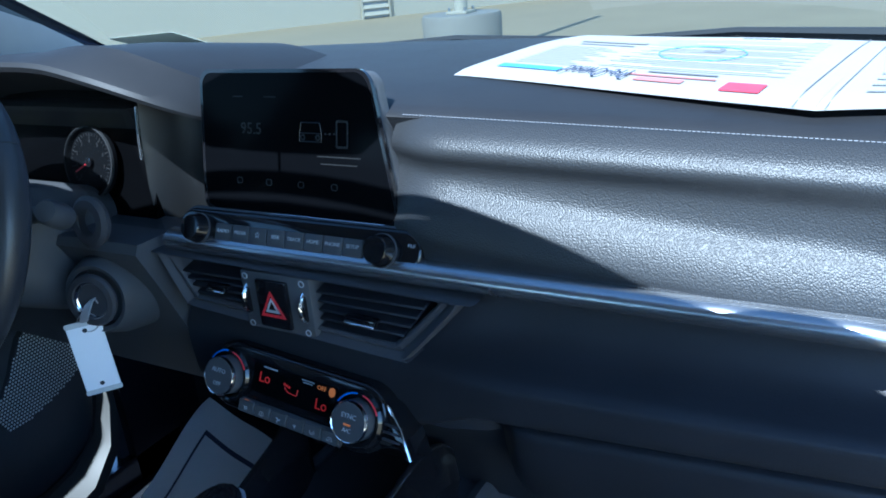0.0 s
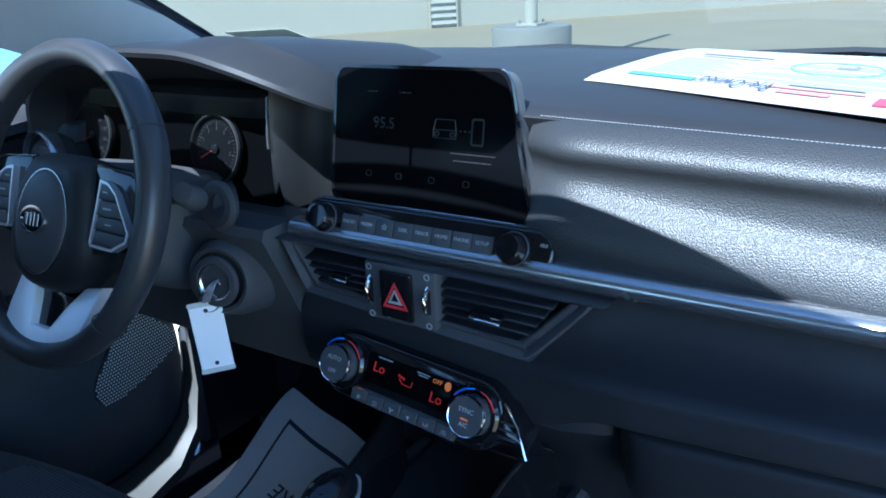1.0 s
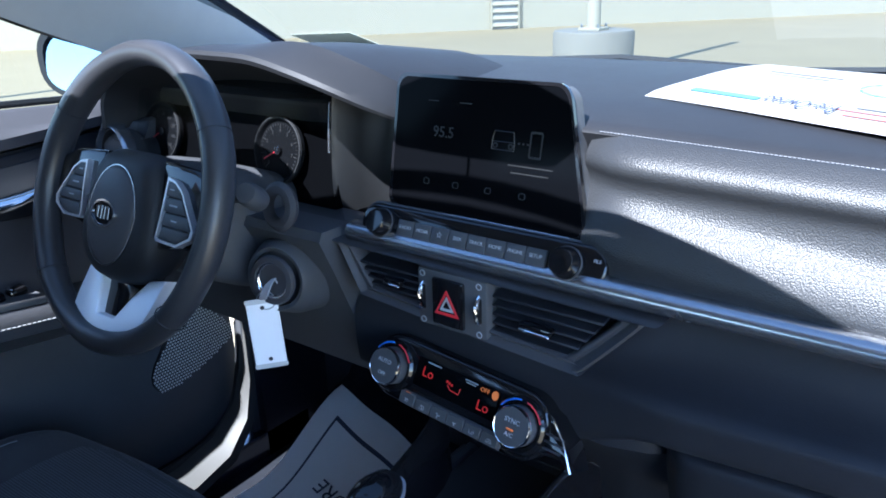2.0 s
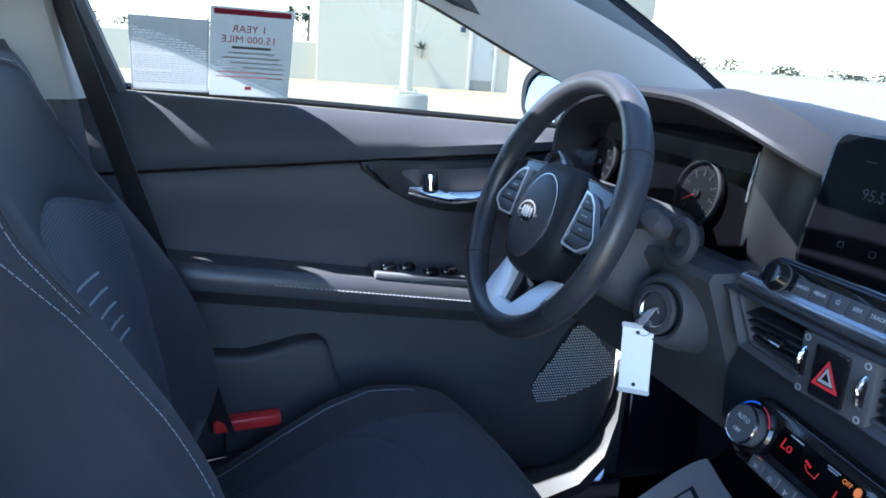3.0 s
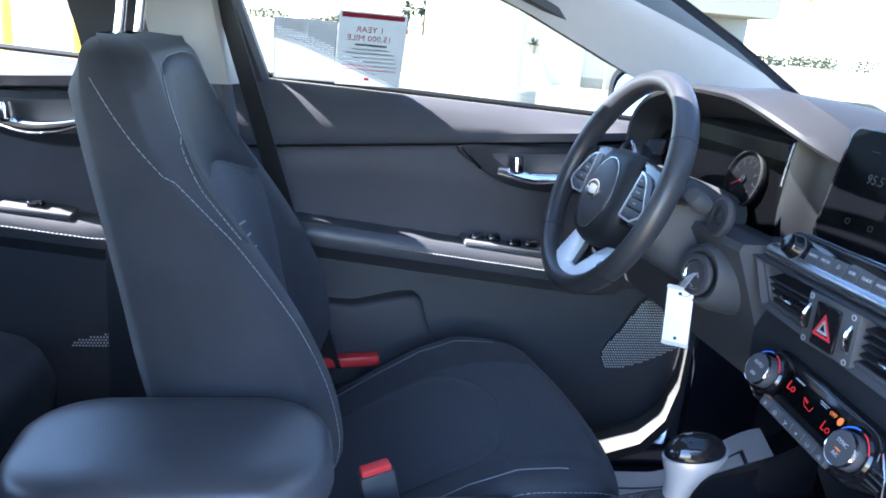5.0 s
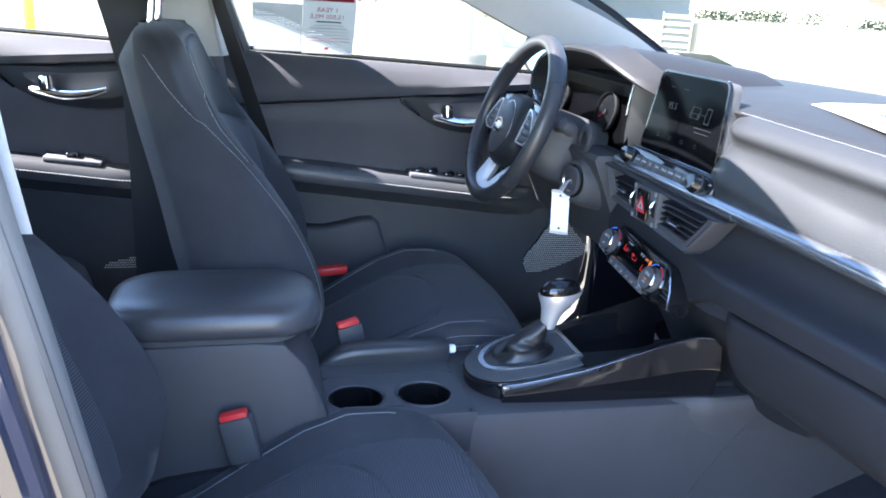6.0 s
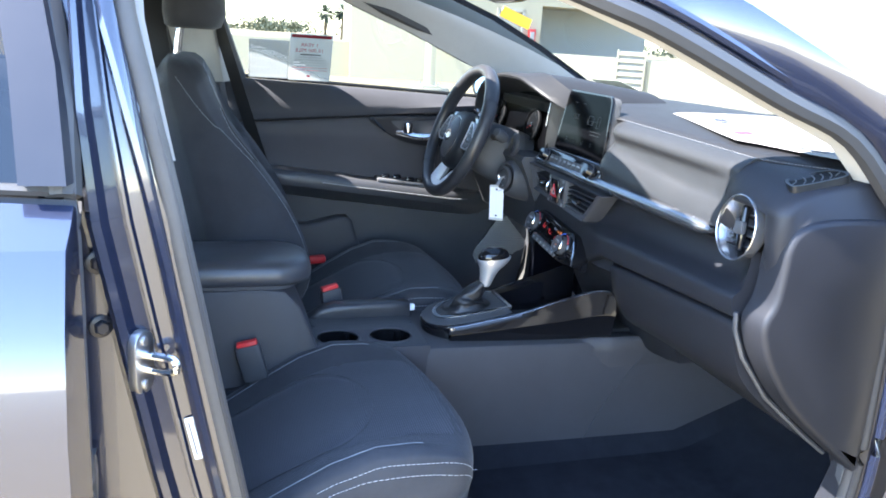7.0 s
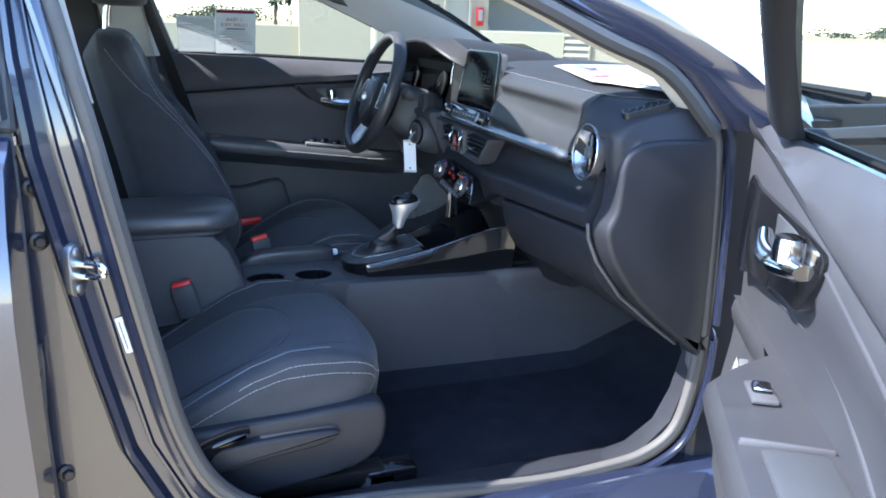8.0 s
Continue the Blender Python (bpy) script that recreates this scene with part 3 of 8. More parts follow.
        for x, ys, z in ((0.68, -0.60, 0.34), (0.68, -0.73, 0.55), (0.675, -0.77, 0.80), (0.668, -0.80, 1.0), (0.64, -0.825, 1.15), (0.59, -0.82, 1.28), (0.54, -0.80, 1.335)):
            ys += fw
            rings.append(mx([(x + 0.01, ys, z), (x - 0.03, ys - 0.015, z), (x - 0.045, ys - 0.06, z), (x - 0.035, ys - 0.12, z), (x, ys - 0.13, z)], s))
        loft(rings, dst=b)
        part("centre_pillar_trim", b, M_HARD2, t)
        b = bm_new()
        rings = []
        for x, ys, z in ((0.670, -0.795, 1.030), (0.662, -0.805, 1.08), (0.630, -0.825, 1.18), (0.585, -0.83, 1.27), (0.54, -0.82, 1.33)):
            ys += fw
            rings.append(mx([(x + 0.012, ys + 0.008, z), (x - 0.035, ys - 0.012, z), (x - 0.052, ys - 0.06, z), (x - 0.042, ys - 0.12, z), (x, ys - 0.13, z)], s))
        loft(rings, dst=b)
        part("upper_pillar_trim", b, M_LINER, t, "pale grey upper pillar trim")
        # sill trim sweeping up into the footwell
        b = bm_new()
        rings = []
        for y, z, w in ((-0.60, 0.345, 0.05), (-0.30, 0.338, 0.05), (-0.05, 0.325, 0.055), (0.06, 0.332, 0.06), (0.14, 0.352, 0.055), (0.195, 0.40, 0.045), (0.220, 0.47, 0.035), (0.230, 0.56, 0.022)):
            rings.append(mx([(0.692, y + 0.006, z + 0.004), (0.690 - w * 0.5, y + 0.004, z + 0.002), (0.690 - w, y, z - 0.012), (0.690 - w, y + 0.012, z - 0.03), (0.692, y + 0.016, z - 0.03)], s))
        loft(rings, dst=b)
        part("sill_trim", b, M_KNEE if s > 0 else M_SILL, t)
        # rubber seal round the front door opening
        sp = spline(mx(SEAL, s), 5, True)
        part("door_seal", tube(sp, 0.011 if s < 0 else 0.0135, 10, True), M_SEAL if s > 0 else M_RUBBER, t, "dusty grey rubber door seal" if s > 0 else "black rubber door seal")
        if s > 0:
            mid = Vector((0, -0.28, 0.8))
            lip = [p + Vector((0.008, 0, 0)) + (mid - Vector((0, p.y, p.z))).normalized() * 0.007 for p in sp]
            part("seal_lip", tube(lip, 0.0042, 6, True), M_RUBBER, t, "black seal lip")
        sp2 = [p + Vector((s * 0.016, 0, 0)) + (Vector((0, -0.28, 0.8)) - Vector((0, p.y, p.z))).normalized() * -0.020 for p in sp]
        part("door_flange", tube(sp2, 0.010, 8, True, flat=0.8), M_PAINT, t)
        # side of the footwell ahead of the door
        part("footwell_side", rbox((0.02, 0.52, 0.76), 0.004, 1, at(s * 0.685, 0.49, 0.64)), M_HARD, t)
        # rear quarter behind the rear door and window pillar
        b = bm_new()
        loft([mx([(0.62, -1.62, z), (w, -1.66, z), (w, -1.95, z), (0.62, -1.95, z)], s) for z, w in ((0.2, 0.84), (0.7, 0.87), (0.98, 0.82), (1.15, 0.70), (1.34, 0.58))], dst=b)
        part("rear_pillar", b, M_PAINT, t)
    # roof skin with headliner below
    rs, rl = [], []
    for y, z, w in ((-0.29, 1.357, 0.56), (-0.40, 1.385, 0.575), (-0.80, 1.415, 0.585), (-1.30, 1.40, 0.60), (-1.80, 1.35, 0.62)):
        row, low = [], []
        for i in range(13):
            u = -1 + i / 6
            dy = -0.11 * u * u if y > -0.3 else (-0.05 * u * u if y > -0.5 else 0)
            row.append((u * w, y + dy, z - 0.045 * u ** 4))
            low.append((u * (w - 0.005), y + dy - 0.004, z - 0.026 - 0.035 * u ** 4))
        rs.append(row + [(x, yy, zz - 0.012) for x, yy, zz in row[::-1]])
        rl.append(low + [(x, yy, zz - 0.010) for x, yy, zz in low[::-1]])
    part("roof", loft(rs), M_PAINT, t)
    part("headliner", loft(rl), M_LINER, t)
    for s in (1, -1):
        rail = [(0.565, -0.36, 1.335), (0.578, -0.55, 1.355), (0.583, -0.85, 1.36), (0.57, -1.3, 1.345), (0.54, -1.72, 1.305)]
        part("roof_rail", tube(spline(mx(rail, s), 4), 0.030, 8, flat=0.8), M_PAINT, t)
    # rear bulkhead and shelf
    part("rear_shelf", rbox((1.28, 0.35, 0.03), 0.01, 2, at(0, -1.72, 0.98)), M_FABRIC, t)
    part("rear_bulkhead", rbox((1.38, 0.05, 0.75), 0.01, 1, at(0, -1.80, 0.62)), M_HARD, t)
    # cowl with wipers ahead of the dash
    part("cowl", loft([[(x, 0.665 - 0.34 * x * x, 1.012), (x, 0.80 - 0.34 * x * x, 1.0), (x, 0.80 - 0.34 * x * x, 0.97), (x, 0.665 - 0.34 * x * x, 0.97)] for x in (-0.62, -0.4, -0.2, 0, 0.2, 0.4, 0.62)]), M_HARD, t)
    for wx in (-0.05, 0.42):
        part("wiper", tube([(wx - 0.35, 0.68 - 0.3 * (wx - 0.35) ** 2, 1.026), (wx - 0.1, 0.715, 1.033), (wx + 0.15, 0.70, 1.024)], [0.005, 0.007, 0.010], 6), M_RUBBER, t)
    return t


car_body()


def glass_sheet(name, rows, label, mat=None, thick=0.004):
    """A pane through rows of points, with its own thickness."""
    b = bm_new()
    n = len(rows[0])
    V = [[b.verts.new(p) for p in r] for r in rows]
    F = []
    for i in range(len(rows) - 1):
        for j in range(n - 1):
            F.append(b.faces.new((V[i][j], V[i + 1][j], V[i + 1][j + 1], V[i][j + 1])))
    ob = solid(name, b, mat or M_GLASS, label, "window", kind="structure")
    ob.visible_shadow = mat is M_TINT
    return ob


def windscreen_pt(x, v):
    """v 0 at the cowl, 1 at the roof edge."""
    y0, z0 = 0.655 - 0.42 * x * x, 1.035 - 0.01 * x * x
    y1, z1 = -0.28 - 0.36 * x * x, 1.356 - 0.06 * x * x
    k = 0.03 * math.sin(math.pi * v)
    w0, w1 = 0.655, 0.55
    xx = x / 0.655 * lerp(w0, w1, v)
    return (xx, lerp(y0, y1, v) + k * 0.3, lerp(z0, z1, v) + k * 0.9)


glass_sheet("window_1", [[windscreen_pt(-0.655 + 1.31 * i / 14, v / 8) for i in range(15)] for v in range(9)], "clear raked windscreen glass", M_SCREENGLASS)
glass_sheet("window_2", [[(-0.55 + 1.1 * i / 8, -1.74 - 0.22 * v / 4, 1.32 - 0.30 * v / 4) for i in range(9)] for v in range(5)], "rear window glass", M_TINT)
# added unseen strip, widened at the corners to block sun from the knee panel
b = bm_new()
rows = []
for i in range(27):
    x = -0.65 + 1.30 * i / 26
    k = min(1.0, max(0.0, (abs(x) - 0.47) / 0.11))
    v0 = 0.972 - 0.071 * k * k * (3 - 2 * k)
    rows.append([Vector(windscreen_pt(x, v)) + Vector((0, 0, d)) for v, d in ((v0, -0.0015), (1.0, -0.0015), (1.0, -0.003), (v0, -0.003))])
loft(rows, dst=b)
solid("sun_block_strip", b, M_RUBBER, "added dark strip along the windscreen's top edge that blocks sun", "window border", kind="structure")
b = bm_new()
q = [windscreen_pt(-0.60, 0.06), windscreen_pt(-0.50, 0.06), windscreen_pt(-0.52, 0.15), windscreen_pt(-0.62, 0.15)]
loft([[Vector(p) + Vector((0, -0.004 - d, 0)) for p in q] for d in (0, 0.0015)], dst=b)
solid("windscreen_sticker", b, M_STICKER, "small green sticker inside the windscreen's lower corner", "sticker")


# ---- dashboard ----
def dash_edge(x):
    """Height of the sewn edge along the dash."""
    return 1.043 - 0.028 * max(0.0, x - 0.13)


def seam_y(x):
    """The seam runs straight, then bends forward round the vent pod."""
    return 0.060 + 0.085 * max(0.0, (x - 0.56) / 0.10) ** 1.5


def fascia_sec(x):
    """Section of the passenger fascia; it curls back beside the screen."""
    e = dash_edge(x)
    o = 0.022 * max(0.0, (0.180 - x) / 0.055) ** 1.6
    k = min(1, max(0, (x - 0.15) / 0.3))
    pz = lerp(0.985, 0.962, k)
    sec = [(0.066, e - 0.002), (0.058, e - 0.001), (0.048, e - 0.006), (0.038, e - 0.013), (0.0315, e - 0.021), (0.0305, e - 0.029), (0.035, e - 0.038), (0.036, e - 0.047),
           (0.031, pz + 0.002), (0.022, pz - 0.009), (0.014, pz - 0.024), (0.009, pz - 0.040), (0.012, 0.921), (0.05, 0.918), (0.085, 0.95), (0.085, 1.03)]
    # the hollow runs out towards the vent pod
    f = min(1.0, max(0.0, (x - 0.49) / 0.09))
    for i in (5, 6, 7, 8):
        k = (i - 4) / 5
        sec[i] = (lerp(sec[i][0], lerp(sec[4][0], sec[9][0], k), f), sec[i][1])
    r = seam_y(x) - 0.060
    sec = [(y + r * max(0.0, 1 - i / 9), z) for i, (y, z) in enumerate(sec)]
    sm = [(p.x, p.y) for p in spline([(y, z, 0) for y, z in sec[:13]], 3)]
    return [(y + o, z) for y, z in sm] + sec[13:]


def dashboard():
    t = thing("dashboard", "black soft-touch dashboard with a silver trim strip", "dashboard", at=(0, 0.2, 0.9))
    # top pad
    rings = []
    for i in range(29):
        x = -0.665 + 1.350 * i / 28
        r = seam_y(x) - 0.060 + 0.070 * math.exp(-((x + 0.150) / 0.055) ** 4)
        e = dash_edge(x)
        back = 0.66 - 0.36 * x * x
        side = 0.012 * max(0, (abs(x) - 0.55) / 0.115) ** 2
        rings.append([(x, 0.060 + r, e - 0.003 - side), (x, 0.0625 + r, e - 0.0006 - side), (x, 0.085 + r, e + 0.0045 - side), (x, 0.17 + r * 0.7, e + 0.012 - side), (x, 0.36, e + 0.014 - side),
                      (x, lerp(0.36, back, 0.6), e + 0.008 - side), (x, back, e - 0.008 - side), (x, back, 0.98), (x, 0.10 + r, 0.965), (x, 0.078 + r, 1.0)])
    part("top_pad", loft(rings), M_SOFT, t)
    # sewn seam
    st = [(x, seam_y(x) - 0.0005, dash_edge(x) - 0.0005) for x in [0.135 + 0.0035 * i for i in range(152)]]
    b = bm_new()
    for i in range(0, 151):
        p, q = Vector(st[i]), Vector(st[i + 1])
        tube([p, p + (q - p) * 0.68], 0.0004, 4, dst=b)
    part("seam_stitches", b, M_SEAM, t)
    # pebbled passenger fascia
    xs = [0.125 + 0.445 * i / 26 for i in range(27)]
    part("fascia", loft([[(x, y, z) for y, z in fascia_sec(x)] for x in xs]), M_LEATHER, t, "pebble-grained black fascia pad")
    # silver strip
    xs = [-0.140 + 0.698 * i / 30 for i in range(31)]
    rr = []
    for x in xs:
        k = 1.0 if x < 0.53 else max(0.30, math.sqrt(max(0.0, 1 - ((x - 0.53) / 0.029) ** 2)))
        rr.append([(x, 0.014 - 0.019 * math.sin(math.pi * j / 10) ** 0.8 * (0.6 + 0.4 * k), 0.9125 + 0.0118 * k * math.cos(math.pi * j / 10)) for j in range(11)] + [(x, 0.024, 0.905), (x, 0.024, 0.917)])
    part("silver_strip", loft(rr), M_SILVER, t, "satin silver trim strip")
    # knee panel under the strip: hollow above, rolled out to a ridge, then a lit lower face down to the glove box gap
    def knee_gap(x):
        return 0.772 + 0.062 * max(0.0, x - 0.24)

    rings = []
    for i in range(41):
        x = -0.150 + 0.80 * i / 40
        g = knee_gap(x)
        rg = lerp(g, 0.9, 0.33)
        k = min(1.0, max(0.0, (x - 0.12) / 0.12))
        low = lerp(0.735, g, k * k * (3 - 2 * k))
        out = 0.016 * k
        h = 0.046 * k * min(1.0, max(0.0, (0.66 - x) / 0.05))
        prof = [(0.016, 0.9015), (lerp(0.018, 0.011, k) + h * 0.6, 0.895), (lerp(0.030, 0.007, k) + h, 0.884), (lerp(0.032, 0.004, k) + h, 0.868), (lerp(0.030, 0.003, k) + h * 0.8, lerp(rg, 0.866, 0.55)), (lerp(0.024, 0.001, k) + h * 0.4, lerp(rg, 0.866, 0.26)), (lerp(0.018, -0.004, k), lerp(rg, 0.866, 0.05)), (0.011 - out, lerp(low, rg, 0.80)), (0.014 - out, lerp(low, rg, 0.25)), (0.018 - out, low + 0.004), (0.026 - out, low)]
        sm = [(p.x, p.y) for p in spline([(y, z, 0) for y, z in prof], 2)]
        rings.append([(x, y, z) for y, z in sm] + [(x, 0.075, low + 0.006), (x, 0.09, 0.90)])
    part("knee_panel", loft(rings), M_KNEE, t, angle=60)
    # glove box door falling away below the gap
    gb = []
    for i in range(19):
        x = 0.232 + 0.415 * i / 18
        g = knee_gap(x) - 0.004
        o = 0.020 * max(0.0, 1 - i / 1.6) ** 2
        prof = [(0.026 + o, g), (0.012 + o, g - 0.004), (0.009 + o, g - 0.014), (0.016 + o, g - 0.045), (0.032 + o, g - 0.088), (0.062 + o, g - 0.124), (0.110 + o, 0.628), (0.165 + o, 0.588), (0.205 + o, 0.566)]
        sm = [(p.x, p.y) for p in spline([(y, z, 0) for y, z in prof], 2)]
        gb.append([(x, y, z) for y, z in sm] + [(x, 0.25, 0.575), (x, 0.12, 0.70), (x, 0.09, g)])
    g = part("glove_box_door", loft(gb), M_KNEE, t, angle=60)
    # pale tubes draw the glint along the latch recess's edges
    for lx in (0.306, 0.372):
        part("latch_edge", tube([(lx - 0.012, 0.0125, 0.750), (lx - 0.004, 0.0185, 0.735), (lx + 0.010, 0.0235, 0.722)], 0.0007, 5), M_LATCH, g, "thin grey line for the glint of the latch edge")
    part("under_panel", rbox((0.46, 0.38, 0.02), 0.005, 1, at(0.42, 0.42, 0.572)), M_DARK, t)
    # passenger end: vent pod, flowing out of the fascia, and side cap
    def fascia_y(x, z):
        pts = [p for p in fascia_sec(x)[:37]]
        for (ya, za), (yb, zb) in zip(pts, pts[1:]):
            if zb <= z <= za:
                return lerp(ya, yb, (za - z) / max(1e-6, za - zb))
        return pts[0][0] if z > pts[0][1] else pts[-1][0]

    b = bm_new()
    sec = []
    for x, dy in ((0.525, 0.021), (0.535, 0.021), (0.545, 0.021), (0.555, 0.021), (0.565, 0.021), (0.575, 0.021), (0.585, 0.021), (0.597, 0.020), (0.62, 0.0195), (0.65, 0.0195), (0.675, 0.022), (0.692, 0.028), (0.703, 0.040)):
        sy, te = seam_y(x), dash_edge(x) - 0.003 - 0.15 * max(0.0, dy - 0.021)
        k = min(1.0, max(0.0, (x - 0.535) / 0.065))
        k = k * k * (3 - 2 * k)
        hol = 0.05 if 0.58 < x < 0.64 else 0.03 if 0.64 < x < 0.66 else 0.0
        low = 0.046 * min(1.0, max(0.0, (0.66 - x) / 0.06))
        row = [(x, 0.50, 0.995), (x, 0.30, te - 0.007), (x, max(sy, 0.075) + 0.020, te - 0.001)]
        yf = dy - 0.009
        for j in range(11):
            q = 1 - j / 10
            z = lerp(0.962, te - 0.0015, q)
            dome = yf + (sy - yf) * (1 - math.sqrt(max(0.0, 1 - (q * 0.985) ** 2.0))) / (1 - math.sqrt(1 - 0.985 ** 2))
            row.append((x, lerp(fascia_y(x, z) + 0.0035, dome, k) + hol * 0.5 * max(0.0, 1 - q * 9), z))
        row += [(x, -0.010 + dy + hol, 0.93), (x, dy + max(hol * 0.4, low), 0.89), (x, 0.008 + dy + low, 0.86), (x, 0.02 + dy + low * 0.4, 0.835), (x, 0.08, 0.825), (x, 0.50, 0.825)]
        sec.append(row)
    loft(sec, dst=b)
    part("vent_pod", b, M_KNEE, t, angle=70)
    cap = [(0.026, 0.892), (0.027, 0.918), (0.036, 0.942), (0.058, 0.957), (0.107, 0.965), (0.19, 0.963), (0.236, 0.950), (0.240, 0.56), (0.226, 0.556), (0.186, 0.586), (0.088, 0.668), (0.034, 0.738), (0.012, 0.785), (0.009, 0.812), (0.022, 0.842)]
    yz = Matrix(((0, 0, 1, 0), (1, 0, 0, 0), (0, 1, 0, 0), (0, 0, 0, 1)))
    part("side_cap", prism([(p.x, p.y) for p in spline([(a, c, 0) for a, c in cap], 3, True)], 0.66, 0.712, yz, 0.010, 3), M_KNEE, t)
    b = bm_new()
    tube([(0.655, p[0] - 0.007, p[1] - 0.002) for p in cap[8:14]], 0.004, 6, dst=b)
    part("glove_box_edge", b, M_HARD, t)
    # round vent
    vm = at(0.6165, 0.011, 0.932, 84, 0, -5)
    v = part("round_vent", lathe([(0.0475, 0.001), (0.0482, 0.0050), (0.0496, 0.0062), (0.0508, 0.0050), (0.0508, 0.0025), (0.0495, -0.012)], 44, vm), M_SILVER, t, "silver-ringed round air vent")
    part("vent_cone", lathe([(0.0474, 0.002), (0.040, -0.016), (0.037, -0.026), (0.0375, -0.028), (0.0482, -0.004)], 40, vm), M_SILVER, v)
    part("vent_bowl", lathe([(0.0, -0.05), (0.0400, -0.05), (0.0400, -0.022), (0.0375, -0.022), (0.037, -0.045), (0, -0.045)], 32, vm), M_CLUSTER, v)
    for k in range(4):
        a = -0.024 + 0.016 * k
        L = 2 * math.sqrt(0.038 ** 2 - a * a)
        part("vane", rbox((L, 0.003, 0.018), 0.001, 1, vm @ at(0, a, -0.024, 20)), M_HARD, v)
    part("vane_knob", rbox((0.013, 0.070, 0.012), 0.005, 3, vm @ at(0, 0, -0.008, 0, 0, 8)), M_GLOSS, v)
    part("knob_grip", rbox((0.022, 0.020, 0.010), 0.004, 2, vm @ at(0, 0, -0.003, 0, 0, 8)), M_HARD, v)
    # side demister grille on top
    gm = at(0.664, 0.090, 1.0160, 14) @ at(0, 0, 0, 0, 0, 82)
    og = [(p.x, p.y) for p in spline([(-0.046, -0.016, 0), (-0.030, -0.024, 0), (0.0, -0.026, 0), (0.034, -0.024, 0), (0.046, -0.012, 0), (0.042, 0.014, 0), (0.025, 0.024, 0), (-0.005, 0.025, 0), (-0.034, 0.018, 0)], 4, True)]
    ig = [(x * 0.90, y * 0.84) for x, y in og]
    d = part("demister_grille", frame_prism(og, ig, -0.016, 0.0022, gm), M_CHEEK, t)
    # near-black plate under the slats: the openings' shade is put in as colour
    part("slot_shade_plate", prism(ig, -0.006, 0.0006, gm), M_CLUSTER, d)
    for k in range(6):
        x0 = -0.040 + 0.0135 * k
        y0, y1 = (-0.015, 0.012) if 0 < k < 5 else (-0.008, 0.010)
        part("slat", tube([gm @ Vector((x0 + 0.016 * i / 6 + 0.004 * math.sin(math.pi * i / 6), lerp(y0, y1, i / 6), 0.0010)) for i in range(7)], 0.0010, 6), M_HARD, d)
    # driver side: hood over the instruments
    arch = [(-0.625, 0.0, 0.985), (-0.615, 0.0, 1.030), (-0.575, 0.0, 1.066), (-0.50, -0.002, 1.089), (-0.41, -0.004, 1.100), (-0.335, -0.004, 1.101), (-0.272, -0.003, 1.098), (-0.210, 0.0, 1.085), (-0.165, 0.012, 1.069), (-0.132, 0.034, 1.051), (-0.112, 0.064, 1.035), (-0.104, 0.090, 1.026)]
    ax = spline(arch, 5)
    secs = []
    for i, p in enumerate(ax):
        a, c = ax[max(0, i - 1)], ax[min(len(ax) - 1, i + 1)]
        tx, tz = c.x - a.x, c.z - a.z
        L = math.hypot(tx, tz)
        nx, nz = -tz / L, tx / L
        w = min(1, max(0, (p.x + 0.36) / 0.16))
        w = w * w * (3 - 2 * w)
        prof = [(0.030, -0.020), (0.008, -0.0125), (-0.001, -0.0085), (-0.003, -0.003), (0.001, 0.0015), (0.012, lerp(0.003, 0.007, w)), (0.034, lerp(0.004, 0.0155, w)), (0.050, lerp(0.004, 0.0215, w)), (0.0515, lerp(0.004, 0.0222, w)), (0.056, lerp(0.0035, 0.0195, w)), (0.064, lerp(0.003, 0.0185, w)), (0.16, lerp(-0.004, 0.010, w)), (0.34, lerp(-0.036, -0.012, w)), (0.34, -0.06), (0.10, -0.05)]
        nx *= 1 - w
        secs.append([(p.x + nx * r, p.y + dy, p.z + nz * r) for dy, r in prof])
    part("instrument_hood", loft(secs), M_SOFT, t, angle=16)
    # lit wedge cheek between hood and screen
    b = bm_new()
    loft([[(x, y + 0.010, z1), (x, y + 0.002, lerp(z0, z1, 0.6)), (x, y - 0.001, lerp(z0, z1, 0.3)), (x, y, z0), (x, 0.16, z0), (x, 0.16, z1)] for x, y, z0, z1 in ((-0.214, 0.062, 0.903, 1.066), (-0.211, 0.052, 0.904, 1.066), (-0.206, 0.060, 0.906, 1.065), (-0.197, 0.084, 0.909, 1.062), (-0.182, 0.108, 0.913, 1.058), (-0.162, 0.121, 0.918, 1.051), (-0.142, 0.121, 0.924, 1.045), (-0.122, 0.108, 0.931, 1.039), (-0.10, 0.086, 0.936, 1.034), (-0.075, 0.060, 0.940, 1.030))], dst=b)
    part("cheek_panel", b, M_CHEEK, t, angle=70)
    part("cheek_edge", tube([(-0.2125, 0.058, 1.044), (-0.2118, 0.054, 1.025), (-0.2112, 0.051, 1.005), (-0.2108, 0.049, 0.985)], 0.0016, 6), M_SILVER, t, "thin silver edge of the cluster")
    # instrument cluster
    c = part("cluster_panel", loft([[(-0.62, y0, z), (x1, y0, z), (x1, 0.14, z), (-0.62, 0.14, z)] for z, y0, x1 in ((0.905, 0.045, -0.205), (0.95, 0.058, -0.208), (1.02, 0.073, -0.212), (1.055, 0.083, -0.26), (1.074, 0.09, -0.31))]), M_FACE, t)
    for gx0, lab in ((-0.304, 1), (-0.555, 0)):
        gm = at(gx0, 0.052, 0.977, 78) @ Matrix.Scale(0.80, 4)
        dial = part("dial", lathe([(0, 0), (0.046, 0), (0.050, 0.006), (0.053, 0.006), (0.054, -0.004), (0, -0.004)], 40, gm), M_CLUSTER, c)
